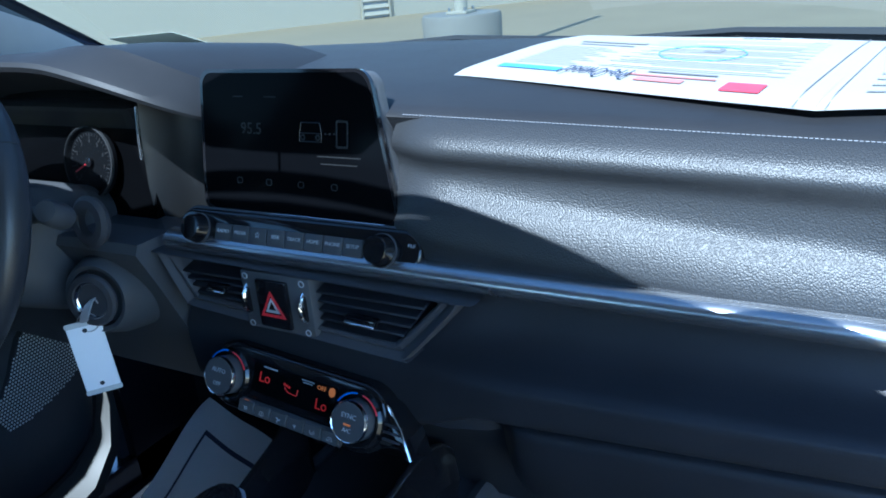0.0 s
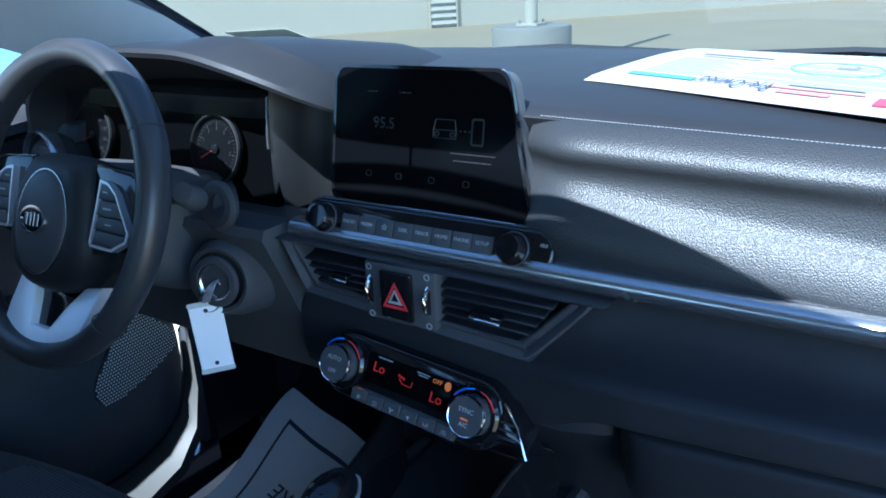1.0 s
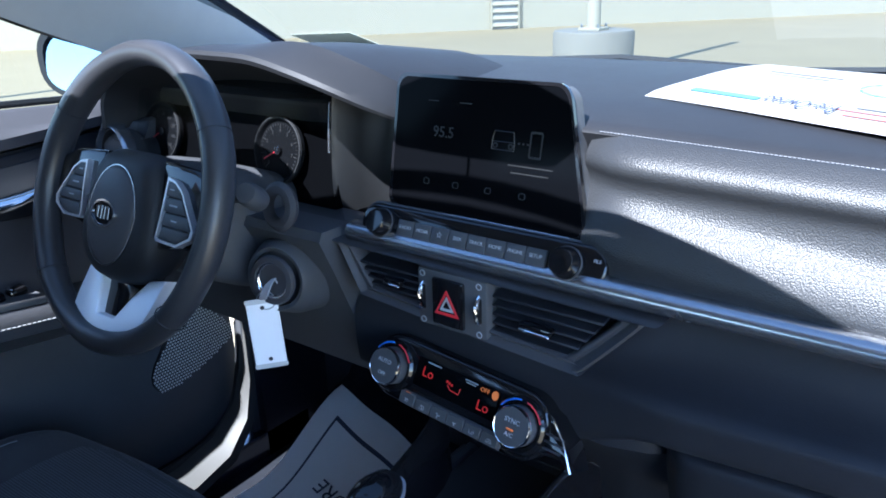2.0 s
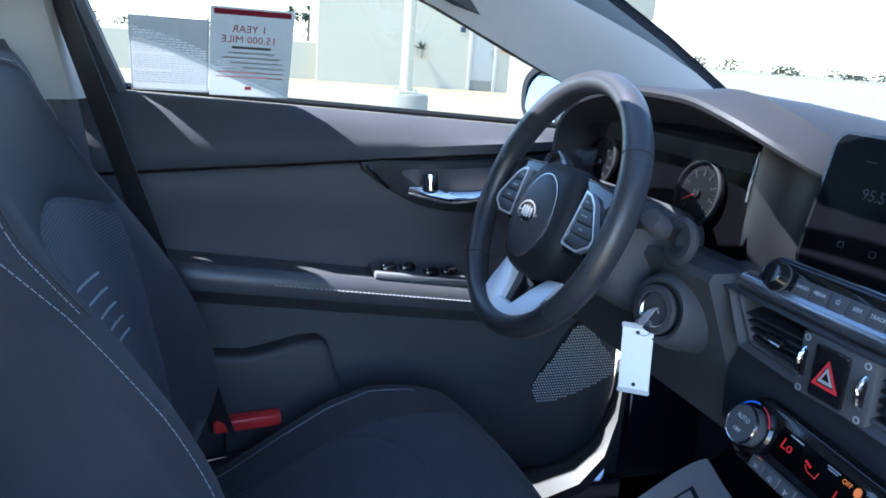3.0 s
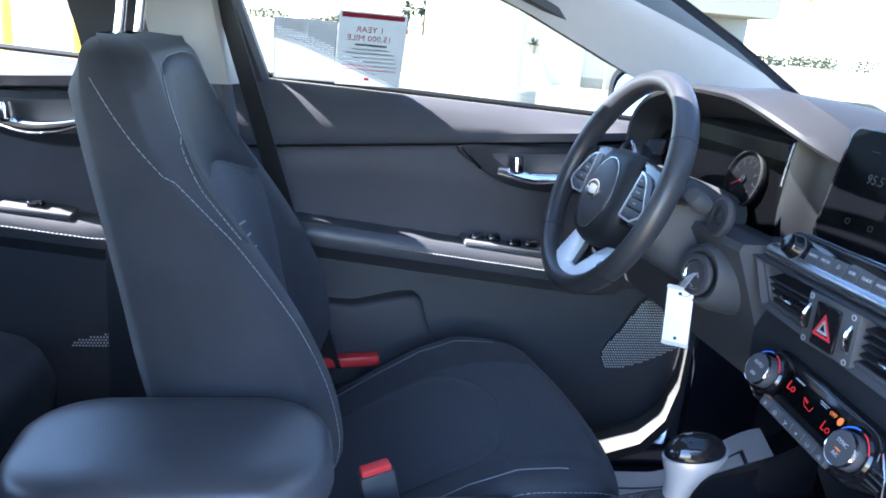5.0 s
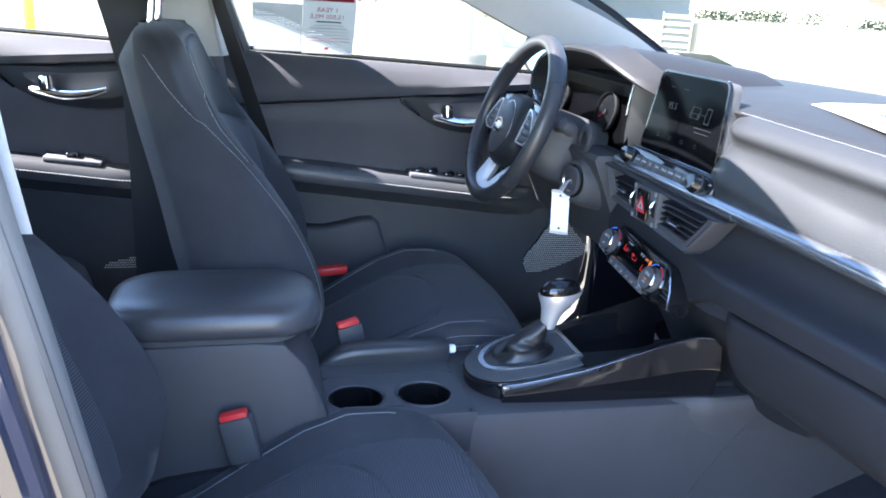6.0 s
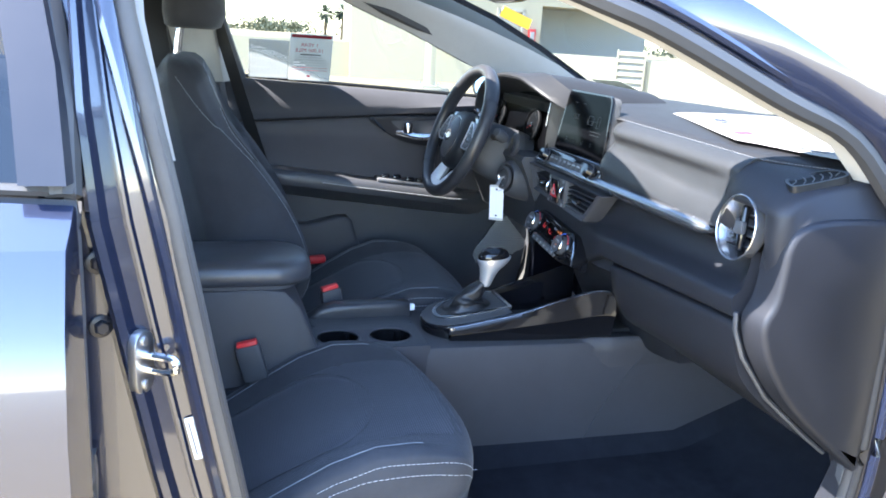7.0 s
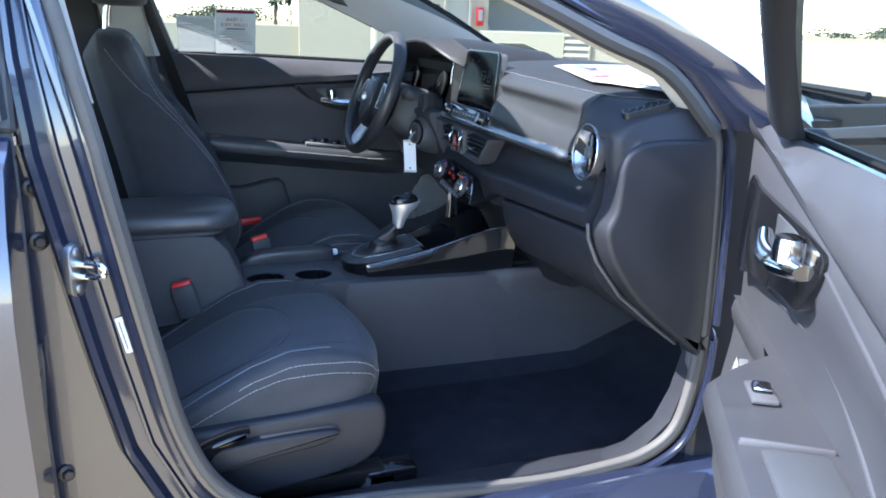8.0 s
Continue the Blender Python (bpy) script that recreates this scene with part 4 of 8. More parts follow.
        part("bezel", lathe([(0.0515, 0.005), (0.0522, 0.0068), (0.0535, 0.0062), (0.054, 0.002)], 48, gm), M_DIAL_INK, dial)
        b = bm_new()
        for k in range(33):
            a = radians(225 - 270 * k / 32)
            L = 0.008 if k % 4 == 0 else 0.004
            rbox((L, 0.0012 if k % 4 == 0 else 0.0007, 0.0006), 0, 1, gm @ Matrix.Rotation(a, 4, "Z") @ at(0.043 - L / 2, 0, 0.0006), b)
        tagged(part("tick_marks", b, M_DIAL_INK, dial), kind="stuff")
        for k in range(9):
            a = radians(225 - 270 * k / 8)
            lettering("numeral", str(k) if lab else str(k * 20), 0.0085, gm @ at(0.031 * math.cos(a), 0.031 * math.sin(a), 0.001), M_DIAL_INK, dial)
        part("needle", rbox((0.038, 0.0022, 0.0012), 0.0005, 1, gm @ Matrix.Rotation(radians(208), 4, "Z") @ at(0.016, 0, 0.004)), M_RED_INK, dial)
        part("needle_hub", lathe([(0, 0), (0.007, 0), (0.007, 0.005), (0, 0.006)], 18, gm), M_GLOSS, dial)
    b = bm_new()
    loft([[(-0.60, 0.022, 0.915), (-0.165, 0.022, 0.915)], [(-0.58, 0.040, 1.04), (-0.215, 0.040, 1.04)]], ring_closed=False, dst=b)
    lens = part("cluster_lens", b, M_LENS, c)
    lens.visible_shadow = False
    # binnacle lip below the cluster
    b = bm_new()
    loft([[(x, -0.03 + 0.02 * abs(x + 0.38), 0.915), (x, -0.035 + 0.02 * abs(x + 0.38), 0.905), (x, -0.01, 0.86), (x, 0.02, 0.79), (x, 0.06, 0.70), (x, 0.10, 0.70), (x, 0.06, 0.915)] for x in (-0.66, -0.58, -0.48, -0.38, -0.28, -0.20, -0.155)], dst=b)
    part("driver_lower_panel", b, M_HARD, t)
    # driver end pod with its vent
    b = bm_new()
    loft([[(x, 0.30, 1.012), (x, 0.06 + dy, 1.01), (x, 0.0 + dy, 0.99), (x, -0.02 + dy, 0.955), (x, -0.015 + dy, 0.90), (x, 0.01 + dy, 0.84), (x, 0.30, 0.84)] for x, dy in ((-0.705, 0.05), (-0.69, 0.04), (-0.65, 0.032), (-0.60, 0.034), (-0.575, 0.045))], dst=b)
    part("vent_pod", b, M_HARD, t)
    vm = at(-0.612, 0.006, 0.933, 84, 0, -8)
    v = part("round_vent", lathe([(0.0505, 0.0), (0.0515, 0.009), (0.0535, 0.0115), (0.0555, 0.0095), (0.0568, 0.004), (0.057, -0.008)], 40, vm), M_SILVER, t)
    part("vent_bowl", lathe([(0.0, -0.05), (0.0500, -0.05), (0.0504, 0.004), (0.0490, 0.004), (0.048, -0.045), (0, -0.045)], 32, vm), M_DARK, v)
    for k in range(5):
        a = -0.034 + 0.017 * k
        part("vane", rbox((2 * math.sqrt(0.048 ** 2 - a * a), 0.003, 0.022), 0.001, 1, vm @ at(0, a, -0.015, 20)), M_HARD, v)
    return t


dashboard()


def centre_vents():
    t = thing("centre_air_vents", "pair of black centre air vents with a hazard switch between", "air vent", at=(0.03, 0.02, 0.865))
    xz = at(0, 0.0, 0, 90)

    def ring(pts):
        return [(p.x, p.y) for p in spline([(a, c, 0) for a, c in pts], 4, True)]

    outer = ring([(-0.149, 0.9020), (-0.145, 0.898), (-0.121, 0.853), (-0.113, 0.846), (-0.096, 0.843), (0.135, 0.827), (0.153, 0.829), (0.166, 0.838), (0.213, 0.889), (0.213, 0.8955), (0.205, 0.8975), (-0.139, 0.9035)])
    inner = ring([(-0.130, 0.8985), (-0.127, 0.896), (-0.103, 0.862), (-0.097, 0.858), (-0.085, 0.856), (0.130, 0.843), (0.142, 0.844), (0.151, 0.850), (0.190, 0.8885), (0.190, 0.8915), (0.184, 0.8925), (-0.122, 0.8990)])

    def between(k):
        return [(lerp(a[0], c[0], k), lerp(a[1], c[1], k)) for a, c in zip(outer, inner)]

    b = bm_new()
    loft([[xz @ Vector((x, z, h)) for x, z in between(k)] for k, h in ((0.0, -0.03), (0.0, 0.004), (0.05, 0.009), (0.14, 0.0112), (0.26, 0.0095), (0.40, 0.0045), (0.55, 0.0035), (0.66, 0.0062), (0.80, 0.0072), (0.93, 0.0055), (1.0, -0.002), (1.0, -0.035))], cap=False, dst=b)
    part("surround", b, M_HARD2, t, angle=60)
    part("duct", prism(inner, -0.040, -0.034, xz), M_DARK, t)
    for k in range(5):
        z = 0.885 - 0.0088 * k
        l0, r0 = lerp(-0.120, -0.099, k / 4), -0.034
        l1, r1 = 0.058, lerp(0.178, 0.146, k / 4)
        for a, c in ((l0, r0), (l1, r1)):
            part("slat", rbox((c - a, 0.022, 0.0030), 0.0010, 1, at((a + c) / 2, 0.006, z - 0.045 * ((a + c) / 2 - 0.01) * k / 4, 14, 2.5 * k / 4)), M_KNEE, t)
    for x, s in ((-0.065, 0.7), (0.112, 1.0)):
        tab = part("tab", rbox((0.036 * s, 0.012, 0.007), 0.003, 2, at(x, -0.009, 0.873 if s < 1 else 0.864, 0, 2.5)), M_GLOSS, t)
        part("tab_edge", rbox((0.034 * s, 0.003, 0.0022), 0.001, 1, at(x, -0.0155, 0.8705 if s < 1 else 0.8615, 0, 2.5)), M_CHROME, tab)
    blk = part("switch_block", rbox((0.088, 0.03, 0.064), 0.004, 2, at(0.012, 0.004, 0.866)), M_HARD, t)
    part("hazard_button", rbox((0.040, 0.006, 0.052), 0.003, 2, at(0.010, -0.0125, 0.866)), M_GLOSS, blk)
    hm = at(0.010, -0.0158, 0.865, 90)
    tri = [(0, 0.0165), (-0.0155, -0.0115), (0.0155, -0.0115)]
    part("hazard_triangle", frame_prism(tri, [(p[0] * 0.74, p[1] * 0.74) for p in tri], 0, 0.0008, hm), M_RED_INK, blk)
    part("hazard_triangle_inner", frame_prism([(p[0] * 0.58, p[1] * 0.58) for p in tri], [(p[0] * 0.34, p[1] * 0.34) for p in tri], 0, 0.0008, hm), M_WHITE_INK, blk)
    for x in (-0.024, 0.047):
        w = part("thumb_wheel", lathe([(0, -0.003), (0.017, -0.003), (0.018, 0), (0.017, 0.003), (0, 0.003)], 24, at(x, 0.0, 0.866, 0, 90)), M_GLOSS, blk)
        part("wheel_rim", tube([(x, 0.0 + 0.0185 * math.cos(a), 0.866 + 0.0185 * math.sin(a)) for a in [radians(110 + 14 * k) for k in range(11)]], 0.0018, 6), M_CHROME, w)
        for z, r in ((0.892, 0.0035), (0.840, 0.0035)):
            part("vent_mark", lathe([(r - 0.001, 0), (r, 0), (r, 0.0006), (r - 0.001, 0.0006)], 14, at(x, -0.0112, z, 90)), M_WHITE_INK, blk)


centre_vents()


def head_unit():
    t = thing("touchscreen_unit", "freestanding dark touchscreen with a row of radio keys", "touchscreen", at=(0.02, 0.04, 0.95))
    m = at(0.019, 0.040, 1.014, 78)

    def face(grow):
        """The screen's tapered outline, wider at its foot."""
        out = []
        for x, y in rrect(0.236 + grow, 0.142 + grow, 0.014, 6):
            k = (0.071 - y) / 0.142
            out.append((x * lerp(0.87, 1.02, k) + lerp(-0.016, 0.004, k), y))
        return out
    part("housing", prism(face(0.0), -0.022, 0.0, m, 0.004, 2), M_HARD, t)
    part("rim", frame_prism(face(0.002), face(-0.005), -0.004, 0.0012, m), M_GLOSS, t)
    s = part("screen", prism(face(-0.005), -0.002, 0.0006, m), M_SCREEN, t, "switched-on but dim dark display")
    part("lower_edge", rbox((0.214, 0.0012, 0.0015), 0.0003, 1, m @ at(0, -0.069, 0.001)), M_CHROME, t)
    lettering("station", "95.5", 0.016, m @ at(-0.052, 0.014, 0.0008), M_DIM, s)
    b = bm_new()
    # small car mark
    tube([(-0.013, 0, 0), (-0.011, 0.010, 0), (0.011, 0.010, 0), (0.013, 0, 0), (0.013, -0.008, 0), (-0.013, -0.008, 0)], 0.0006, 4, True, dst=b)
    tube([(-0.012, 0.0, 0), (0.012, 0.0, 0)], 0.0005, 4, dst=b)
    for x in (-0.009, 0.009):
        lathe([(0.0015, 0), (0.003, 0), (0.003, 0.0004), (0.0015, 0.0004)], 10, at(x, -0.004, 0), b)
    bmesh.ops.transform(b, matrix=m @ at(0.022, 0.012, 0.0008), verts=b.verts)
    part("car_icon", b, M_DIM, s)
    b = frame_prism(rrect(0.014, 0.026, 0.002, 2), rrect(0.011, 0.022, 0.001, 2), 0, 0.0004, m @ at(0.059, 0.012, 0.0008))
    for k in range(3):
        rbox((0.0018, 0.0018, 0.0004), 0, 1, m @ at(0.040 + 0.005 * k, 0.012, 0.001), b)
    part("phone_icon", b, M_DIM, s)
    for r in ((0.030, -0.010, 0.080, -0.009), (0.034, -0.017, 0.076, -0.016), (-0.075, 0.045, -0.062, 0.046), (-0.035, 0.045, -0.020, 0.046)):
        part("caption_bar", bars([r], m @ at(0, 0, 0.0006)), M_DIM, s)
    for k, x in enumerate((-0.068, -0.030, 0.010, 0.050)):
        part("menu_icon", frame_prism(rrect(0.0075, 0.0065, 0.002, 2), rrect(0.0058, 0.0048, 0.001, 2), 0, 0.0004, m @ at(x, -0.038, 0.0008)), M_DIM, s)
    # key bar
    km = at(0.025, 0.010, 0.928, 66)
    bar = part("key_bar", prism(rrect(0.296, 0.042, 0.020, 8), -0.020, 0.004, km, 0.004, 3), M_GLOSS, t)
    part("bar_backing", prism(rrect(0.312, 0.048, 0.022, 8, 0.002), -0.030, -0.004, km, 0.003, 2), M_HARD, t)
    keys = ("RADIO", "MEDIA", "*", "SEEK", "TRACK", "HOME", "PHONE", "SETUP")
    for k, word in enumerate(keys):
        x = -0.083 + 0.0228 * k
        kb = part("key", rbox((0.0220, 0.017, 0.004), 0.0012, 2, km @ at(x, -0.001, 0.0045)), M_HARD, bar)
        if word == "*":
            star = [(0.0035 * (1 if i % 2 == 0 else 0.45) * math.sin(i * math.pi / 5), 0.0035 * (1 if i % 2 == 0 else 0.45) * math.cos(i * math.pi / 5)) for i in range(10)]
            part("star_mark", frame_prism(star, [(p[0] * 0.7, p[1] * 0.7) for p in star], 0, 0.0004, km @ at(x, 0.0, 0.0067)), M_WHITE_INK, kb)
        else:
            lettering("key_legend", word, 0.0052, km @ at(x, 0.0, 0.0067), M_WHITE_INK, kb)
    for x in (-0.115, 0.110):
        kn = part("knob", lathe([(0, 0.0), (0.0155, 0.0), (0.0155, 0.005), (0.0138, 0.007), (0.0130, 0.017), (0.0115, 0.019), (0, 0.0195)], 30, km @ at(x, 0, 0.003)), M_GLOSS, bar)
        part("knob_ring", lathe([(0.0152, 0.004), (0.0160, 0.005), (0.0160, 0.006), (0.0150, 0.0065)], 30, km @ at(x, 0, 0.003)), M_HARD2, kn)
    for word, x, y in (("FILE", 0.138, 0.007), ("TUNE", 0.137, -0.011), ("ENTER", 0.094, -0.0145)):
        lettering("bar_legend", word, 0.0045, km @ at(x, y, 0.0045), M_WHITE_INK, bar)


head_unit()


def climate_panel():
    t = thing("climate_control_panel", "glossy black climate panel with two dials and red readout", "climate control", at=(0.0, 0.0, 0.77))
    m = at(0.0185, -0.018, 0.7675, 68) @ at(0, 0, 0, 0, 0, -4.8)
    part("body", prism(rrect(0.226, 0.072, 0.030, 8), -0.05, 0.0, m, 0.006, 3), M_GLOSS, t)
    part("tail_fin", prism([(0.080, 0.034), (0.116, 0.020), (0.138, -0.006), (0.148, -0.024), (0.130, -0.017), (0.110, -0.020), (0.094, -0.01)], -0.04, -0.002, m, 0.003, 2), M_GLOSS, t)
    part("tail_edge", tube([m @ Vector(p) for p in ((0.112, 0.021, 0.0), (0.131, 0.002, 0.0), (0.147, -0.023, 0.0), (0.141, -0.022, 0.0))], 0.0012, 6), M_CHROME, t)
    for k in range(3):
        part("tail_rib", rbox((0.020, 0.0018, 0.003), 0.0006, 1, m @ at(0.122, 0.003 - 0.007 * k, -0.001)), M_HARD2, t)
    d = part("readout", rbox((0.108, 0.032, 0.003), 0.002, 2, m @ at(0.0, 0.006, 0.0005)), M_SCREEN, t)
    lettering("readout_text", "Lo", 0.015, m @ at(-0.037, 0.008, 0.0024), M_LED, d)
    lettering("readout_text", "Lo", 0.015, m @ at(0.038, 0.0, 0.0024), M_LED, d)
    b = bm_new()
    tube([(-0.012, 0.002, 0), (-0.006, -0.003, 0), (0.008, -0.004, 0), (0.009, 0.004, 0)], 0.0006, 4, dst=b)
    for k in range(3):
        rbox((0.003, 0.003, 0.0004), 0, 1, at(-0.013 + 0.004 * k, 0.006 - 0.001 * k, 0), b)
    bmesh.ops.transform(b, matrix=m @ at(0, 0.004, 0.0024) @ Matrix.Scale(0.8, 4), verts=b.verts)
    part("seat_mark", b, M_LED, d)
    lettering("readout_off", "OFF", 0.0065, m @ at(0.036, 0.017, 0.0024), M_AMBER, d)
    part("fan_mark", prism(ellipse(0.004, 0.005, 8), 0, 0.0005, m @ at(0.049, 0.0165, 0.0022)), M_AMBER, d)
    for r in ((-0.04, 0.019, -0.022, 0.0203), (0.010, 0.019, 0.026, 0.0200), (0.012, 0.0167, 0.024, 0.0176)):
        part("caption_bar", bars([r], m @ at(0, 0, 0.002)), M_WHITE_INK, d)
    strip = part("button_strip", rbox((0.132, 0.016, 0.006), 0.003, 2, m @ at(0.004, -0.026, 0.002)), M_HARD, t)
    for k in range(6):
        x = -0.052 + 0.022 * k
        bt = part("button", rbox((0.0205, 0.013, 0.003), 0.001, 1, m @ at(x, -0.026, 0.0055)), M_HARD, strip)
        bz = m @ at(x, -0.0275, 0.0072)
        b = bm_new()
        if k == 0:
            for q in (-1, 0, 1):
                tube([(0.0016 * q - 0.0008, -0.002, 0), (0.0016 * q + 0.0008, 0, 0), (0.0016 * q - 0.0008, 0.002, 0)], 0.0003, 4, dst=b)
        elif k == 1:
            tube([(-0.003, -0.002, 0), (-0.002, 0.002, 0), (0.002, 0.002, 0), (0.003, -0.002, 0)], 0.0003, 4, True, dst=b)
            tube([(0.0, -0.003, 0), (0.0, 0.0012, 0)], 0.0003, 4, dst=b)
        elif k == 2:
            for q in range(3):
                a = 2 * math.pi * q / 3
                tube([(0, 0, 0), (0.0022 * math.cos(a), 0.0022 * math.sin(a), 0), (0.003 * math.cos(a + 0.5), 0.003 * math.sin(a + 0.5), 0)], 0.0006, 4, dst=b)
        elif k == 3:
            for q in range(3):
                a = 2 * math.pi * q / 3 + 0.4
                tube([(0, 0, 0), (0.0016 * math.cos(a), 0.0016 * math.sin(a), 0), (0.002 * math.cos(a + 0.5), 0.002 * math.sin(a + 0.5), 0)], 0.0005, 4, dst=b)
        elif k == 4:
            tube([(-0.003, 0.002, 0), (-0.002, -0.001, 0), (0.001, -0.0015, 0), (0.001, 0.001, 0)], 0.0003, 4, dst=b)
            tube([(0.002, 0.0025, 0), (0.0035, 0.0005, 0), (0.002, -0.0015, 0)], 0.0003, 4, dst=b)
        else:
            tube([(-0.0035, -0.0015, 0), (-0.002, 0.0018, 0), (0.002, 0.0018, 0), (0.0035, -0.0015, 0)], 0.0003, 4, True, dst=b)
            tube([(-0.001, 0.0, 0), (0.0014, 0.0, 0)], 0.0003, 4, dst=b)
        bmesh.ops.transform(b, matrix=bz, verts=b.verts)
        part("button_mark", b, M_WHITE_INK, bt)
    part("button_lamp", rbox((0.006, 0.0012, 0.0006), 0, 1, m @ at(-0.053, -0.0195, 0.0055)), M_AMBER, strip)
    for x, words in ((-0.084, ("AUTO", "OFF")), (0.084, ("SYNC", "A/C"))):
        ring = part("dial_ring", lathe([(0.022, -0.002), (0.0285, -0.002), (0.029, 0.005), (0.0265, 0.008), (0.022, 0.006)], 40, m @ at(x, 0, 0)), M_GLOSS, t)
        dial = part("dial", lathe([(0, 0), (0.0205, 0), (0.0205, 0.016), (0.019, 0.020), (0, 0.0205)], 36, m @ at(x, 0, 0)), M_HARD, t)
        part("dial_edge", lathe([(0.0184, 0.0195), (0.0196, 0.0205), (0.0208, 0.018), (0.0208, 0.0168)], 36, m @ at(x, 0, 0)), M_CHROME, dial)
        lettering("dial_legend", words[0], 0.0068, m @ at(x, 0.006, 0.0206), M_WHITE_INK, dial)
        lettering("dial_legend", words[1], 0.006, m @ at(x, -0.008, 0.0206), M_WHITE_INK, dial)
        if x > 0:
            part("dial_lamp", rbox((0.008, 0.0016, 0.0006), 0, 1, m @ at(x, -0.0025, 0.0208)), M_AMBER, dial)
        for a0, a1, mt in ((95, 150, M_BLUE_LED), (25, 80, M_RED_INK)):
            pts = [m @ Vector((x + 0.026 * math.cos(radians(a0 + (a1 - a0) * k / 8)), 0.026 * math.sin(radians(a0 + (a1 - a0) * k / 8)), 0.0086)) for k in range(9)]
            part("dial_arc", tube(pts, 0.0009, 4), mt, ring)


climate_panel()


# ---- steering wheel and column ----
def steering_wheel():
    t = thing("steering_wheel", "black leather three-spoke steering wheel with silver lower spoke", "steering wheel", at=(-0.37, -0.128, 0.949))
    w0 = at(-0.37, -0.128, 0.949, 69)
    m = w0
    R = 0.1685
    b = bm_new()
    rings = []
    for i in range(72):
        a = 2 * math.pi * i / 72
        grip = 1.0 + 0.10 * max(0, math.cos(a - radians(40))) ** 6 + 0.10 * max(0, math.cos(a - radians(140))) ** 6
        ring = []
        for j in range(12):
            c = 2 * math.pi * j / 12
            rr = R + 0.0145 * grip * math.cos(c)
            ring.append(m @ Vector((rr * math.cos(a), rr * math.sin(a), 0.0175 * grip * math.sin(c))))
        rings.append(ring)
    loft(rings, path_closed=True, dst=b)
    part("rim", b, M_WHEEL, t)
    for a in (32, 148, 222, 318):
        a = radians(a)
        ring = [m @ Vector(((R + 0.0158 * math.cos(c)) * math.cos(a), (R + 0.0158 * math.cos(c)) * math.sin(a), 0.019 * math.sin(c))) for c in [2 * math.pi * j / 16 for j in range(16)]]
        part("rim_seam", tube(ring, 0.0008, 4, True), M_DARK, t)
    # hub: a domed cover with an oval pad ringed in silver
    half = [(0.0, 0.056), (0.036, 0.055), (0.055, 0.046), (0.065, 0.020), (0.072, -0.018), (0.074, -0.050), (0.061, -0.079), (0.036, -0.095), (0.0, -0.100)]
    hub_o = spline([(x, y, 0) for x, y in half] + [(-x, y, 0) for x, y in half[-2:0:-1]], 4, True)
    b = bm_new()
    loft([[m @ Vector((p.x * k, -0.022 + (p.y + 0.022) * k, h)) for p in hub_o] for k, h in ((0.82, -0.055), (0.98, -0.034), (1.0, -0.018), (0.985, -0.007), (0.93, 0.002), (0.84, 0.008), (0.74, 0.0115), (0.55, 0.012), (0.2, 0.012))], dst=b)
    part("airbag_cover", b, M_SOFT, t, angle=70)
    pad = ellipse(0.0455, 0.0570, 44, 0.0, -0.022)
    b = bm_new()
    loft([[m @ Vector((x * k, -0.022 + (y + 0.022) * k, h)) for x, y in pad] for k, h in ((1.0, 0.008), (1.0, 0.0125), (0.975, 0.0143), (0.92, 0.0158), (0.75, 0.0182), (0.5, 0.0200), (0.2, 0.0206))], dst=b)
    part("pad", b, M_HARD2, t, "grained oval horn pad", angle=70)
    part("pad_edge", frame_prism([(x * 1.035, -0.022 + (y + 0.022) * 1.028) for x, y in pad], [(x * 1.004, -0.022 + (y + 0.022) * 1.003) for x, y in pad], 0.006, 0.0136, m), M_SILVER, t)
    part("pad_marks", bars([(0.021, 0.006, 0.027, 0.0072), (0.022, 0.003, 0.0235, 0.006)], m @ at(0, 0, 0.0176)), M_DARK, t)
    e = part("badge", prism(ellipse(0.0225, 0.0148, 28), 0.0195, 0.0222, m @ at(0, -0.021, 0)), M_GLOSS, t, "plain oval chrome-rimmed badge")
    part("badge_ring", frame_prism(ellipse(0.0235, 0.0158, 28), ellipse(0.0208, 0.0132, 28), 0.0195, 0.0237, m @ at(0, -0.021, 0)), M_CHROME, e)
    part("badge_strokes", bars([(-0.015, -0.006, -0.0105, 0.007), (-0.0075, -0.007, -0.0035, 0.008), (-0.001, -0.007, 0.003, 0.008), (0.006, -0.006, 0.0105, 0.007)], m @ at(0, -0.021, 0.0222)), M_CHROME, e)

    def flip(pts, sx):
        q = [(sx * x, y) for x, y in pts]
        return q if sx > 0 else q[::-1]

    for sx in (-1, 1):
        part("spoke", prism(flip([(0.058, 0.050), (0.120, 0.046), (0.158, 0.034), (0.162, -0.014), (0.140, -0.036), (0.070, -0.048)], sx), -0.022, -0.004, m, 0.005, 3), M_GLOSS, t, "piano-black wheel spoke")
        out = [(0.083, 0.034), (0.097, 0.0315), (0.111, 0.0225), (0.128, 0.0005), (0.1415, -0.017), (0.1395, -0.0265), (0.1165, -0.0385), (0.080, -0.0375), (0.0775, -0.034), (0.081, 0.0)]
        cx, cy = sum(p[0] for p in out) / len(out), sum(p[1] for p in out) / len(out)
        inn = [(cx + (p[0] - cx) * 0.90, cy + (p[1] - cy) * 0.92) for p in out]
        part("switch_bezel", frame_prism(flip(out, sx), flip(inn, sx), -0.010, 0.0045, m), M_SATIN, t, "satin silver switch surround")
        part("switch_bed", prism(flip(inn, sx), -0.010, 0.0005, m), M_DARK, t)
        edge_r = [(-0.036, 0.113), (-0.0265, 0.1335), (-0.017, 0.1355), (0.0005, 0.1225), (0.0215, 0.1065), (0.031, 0.0945)]
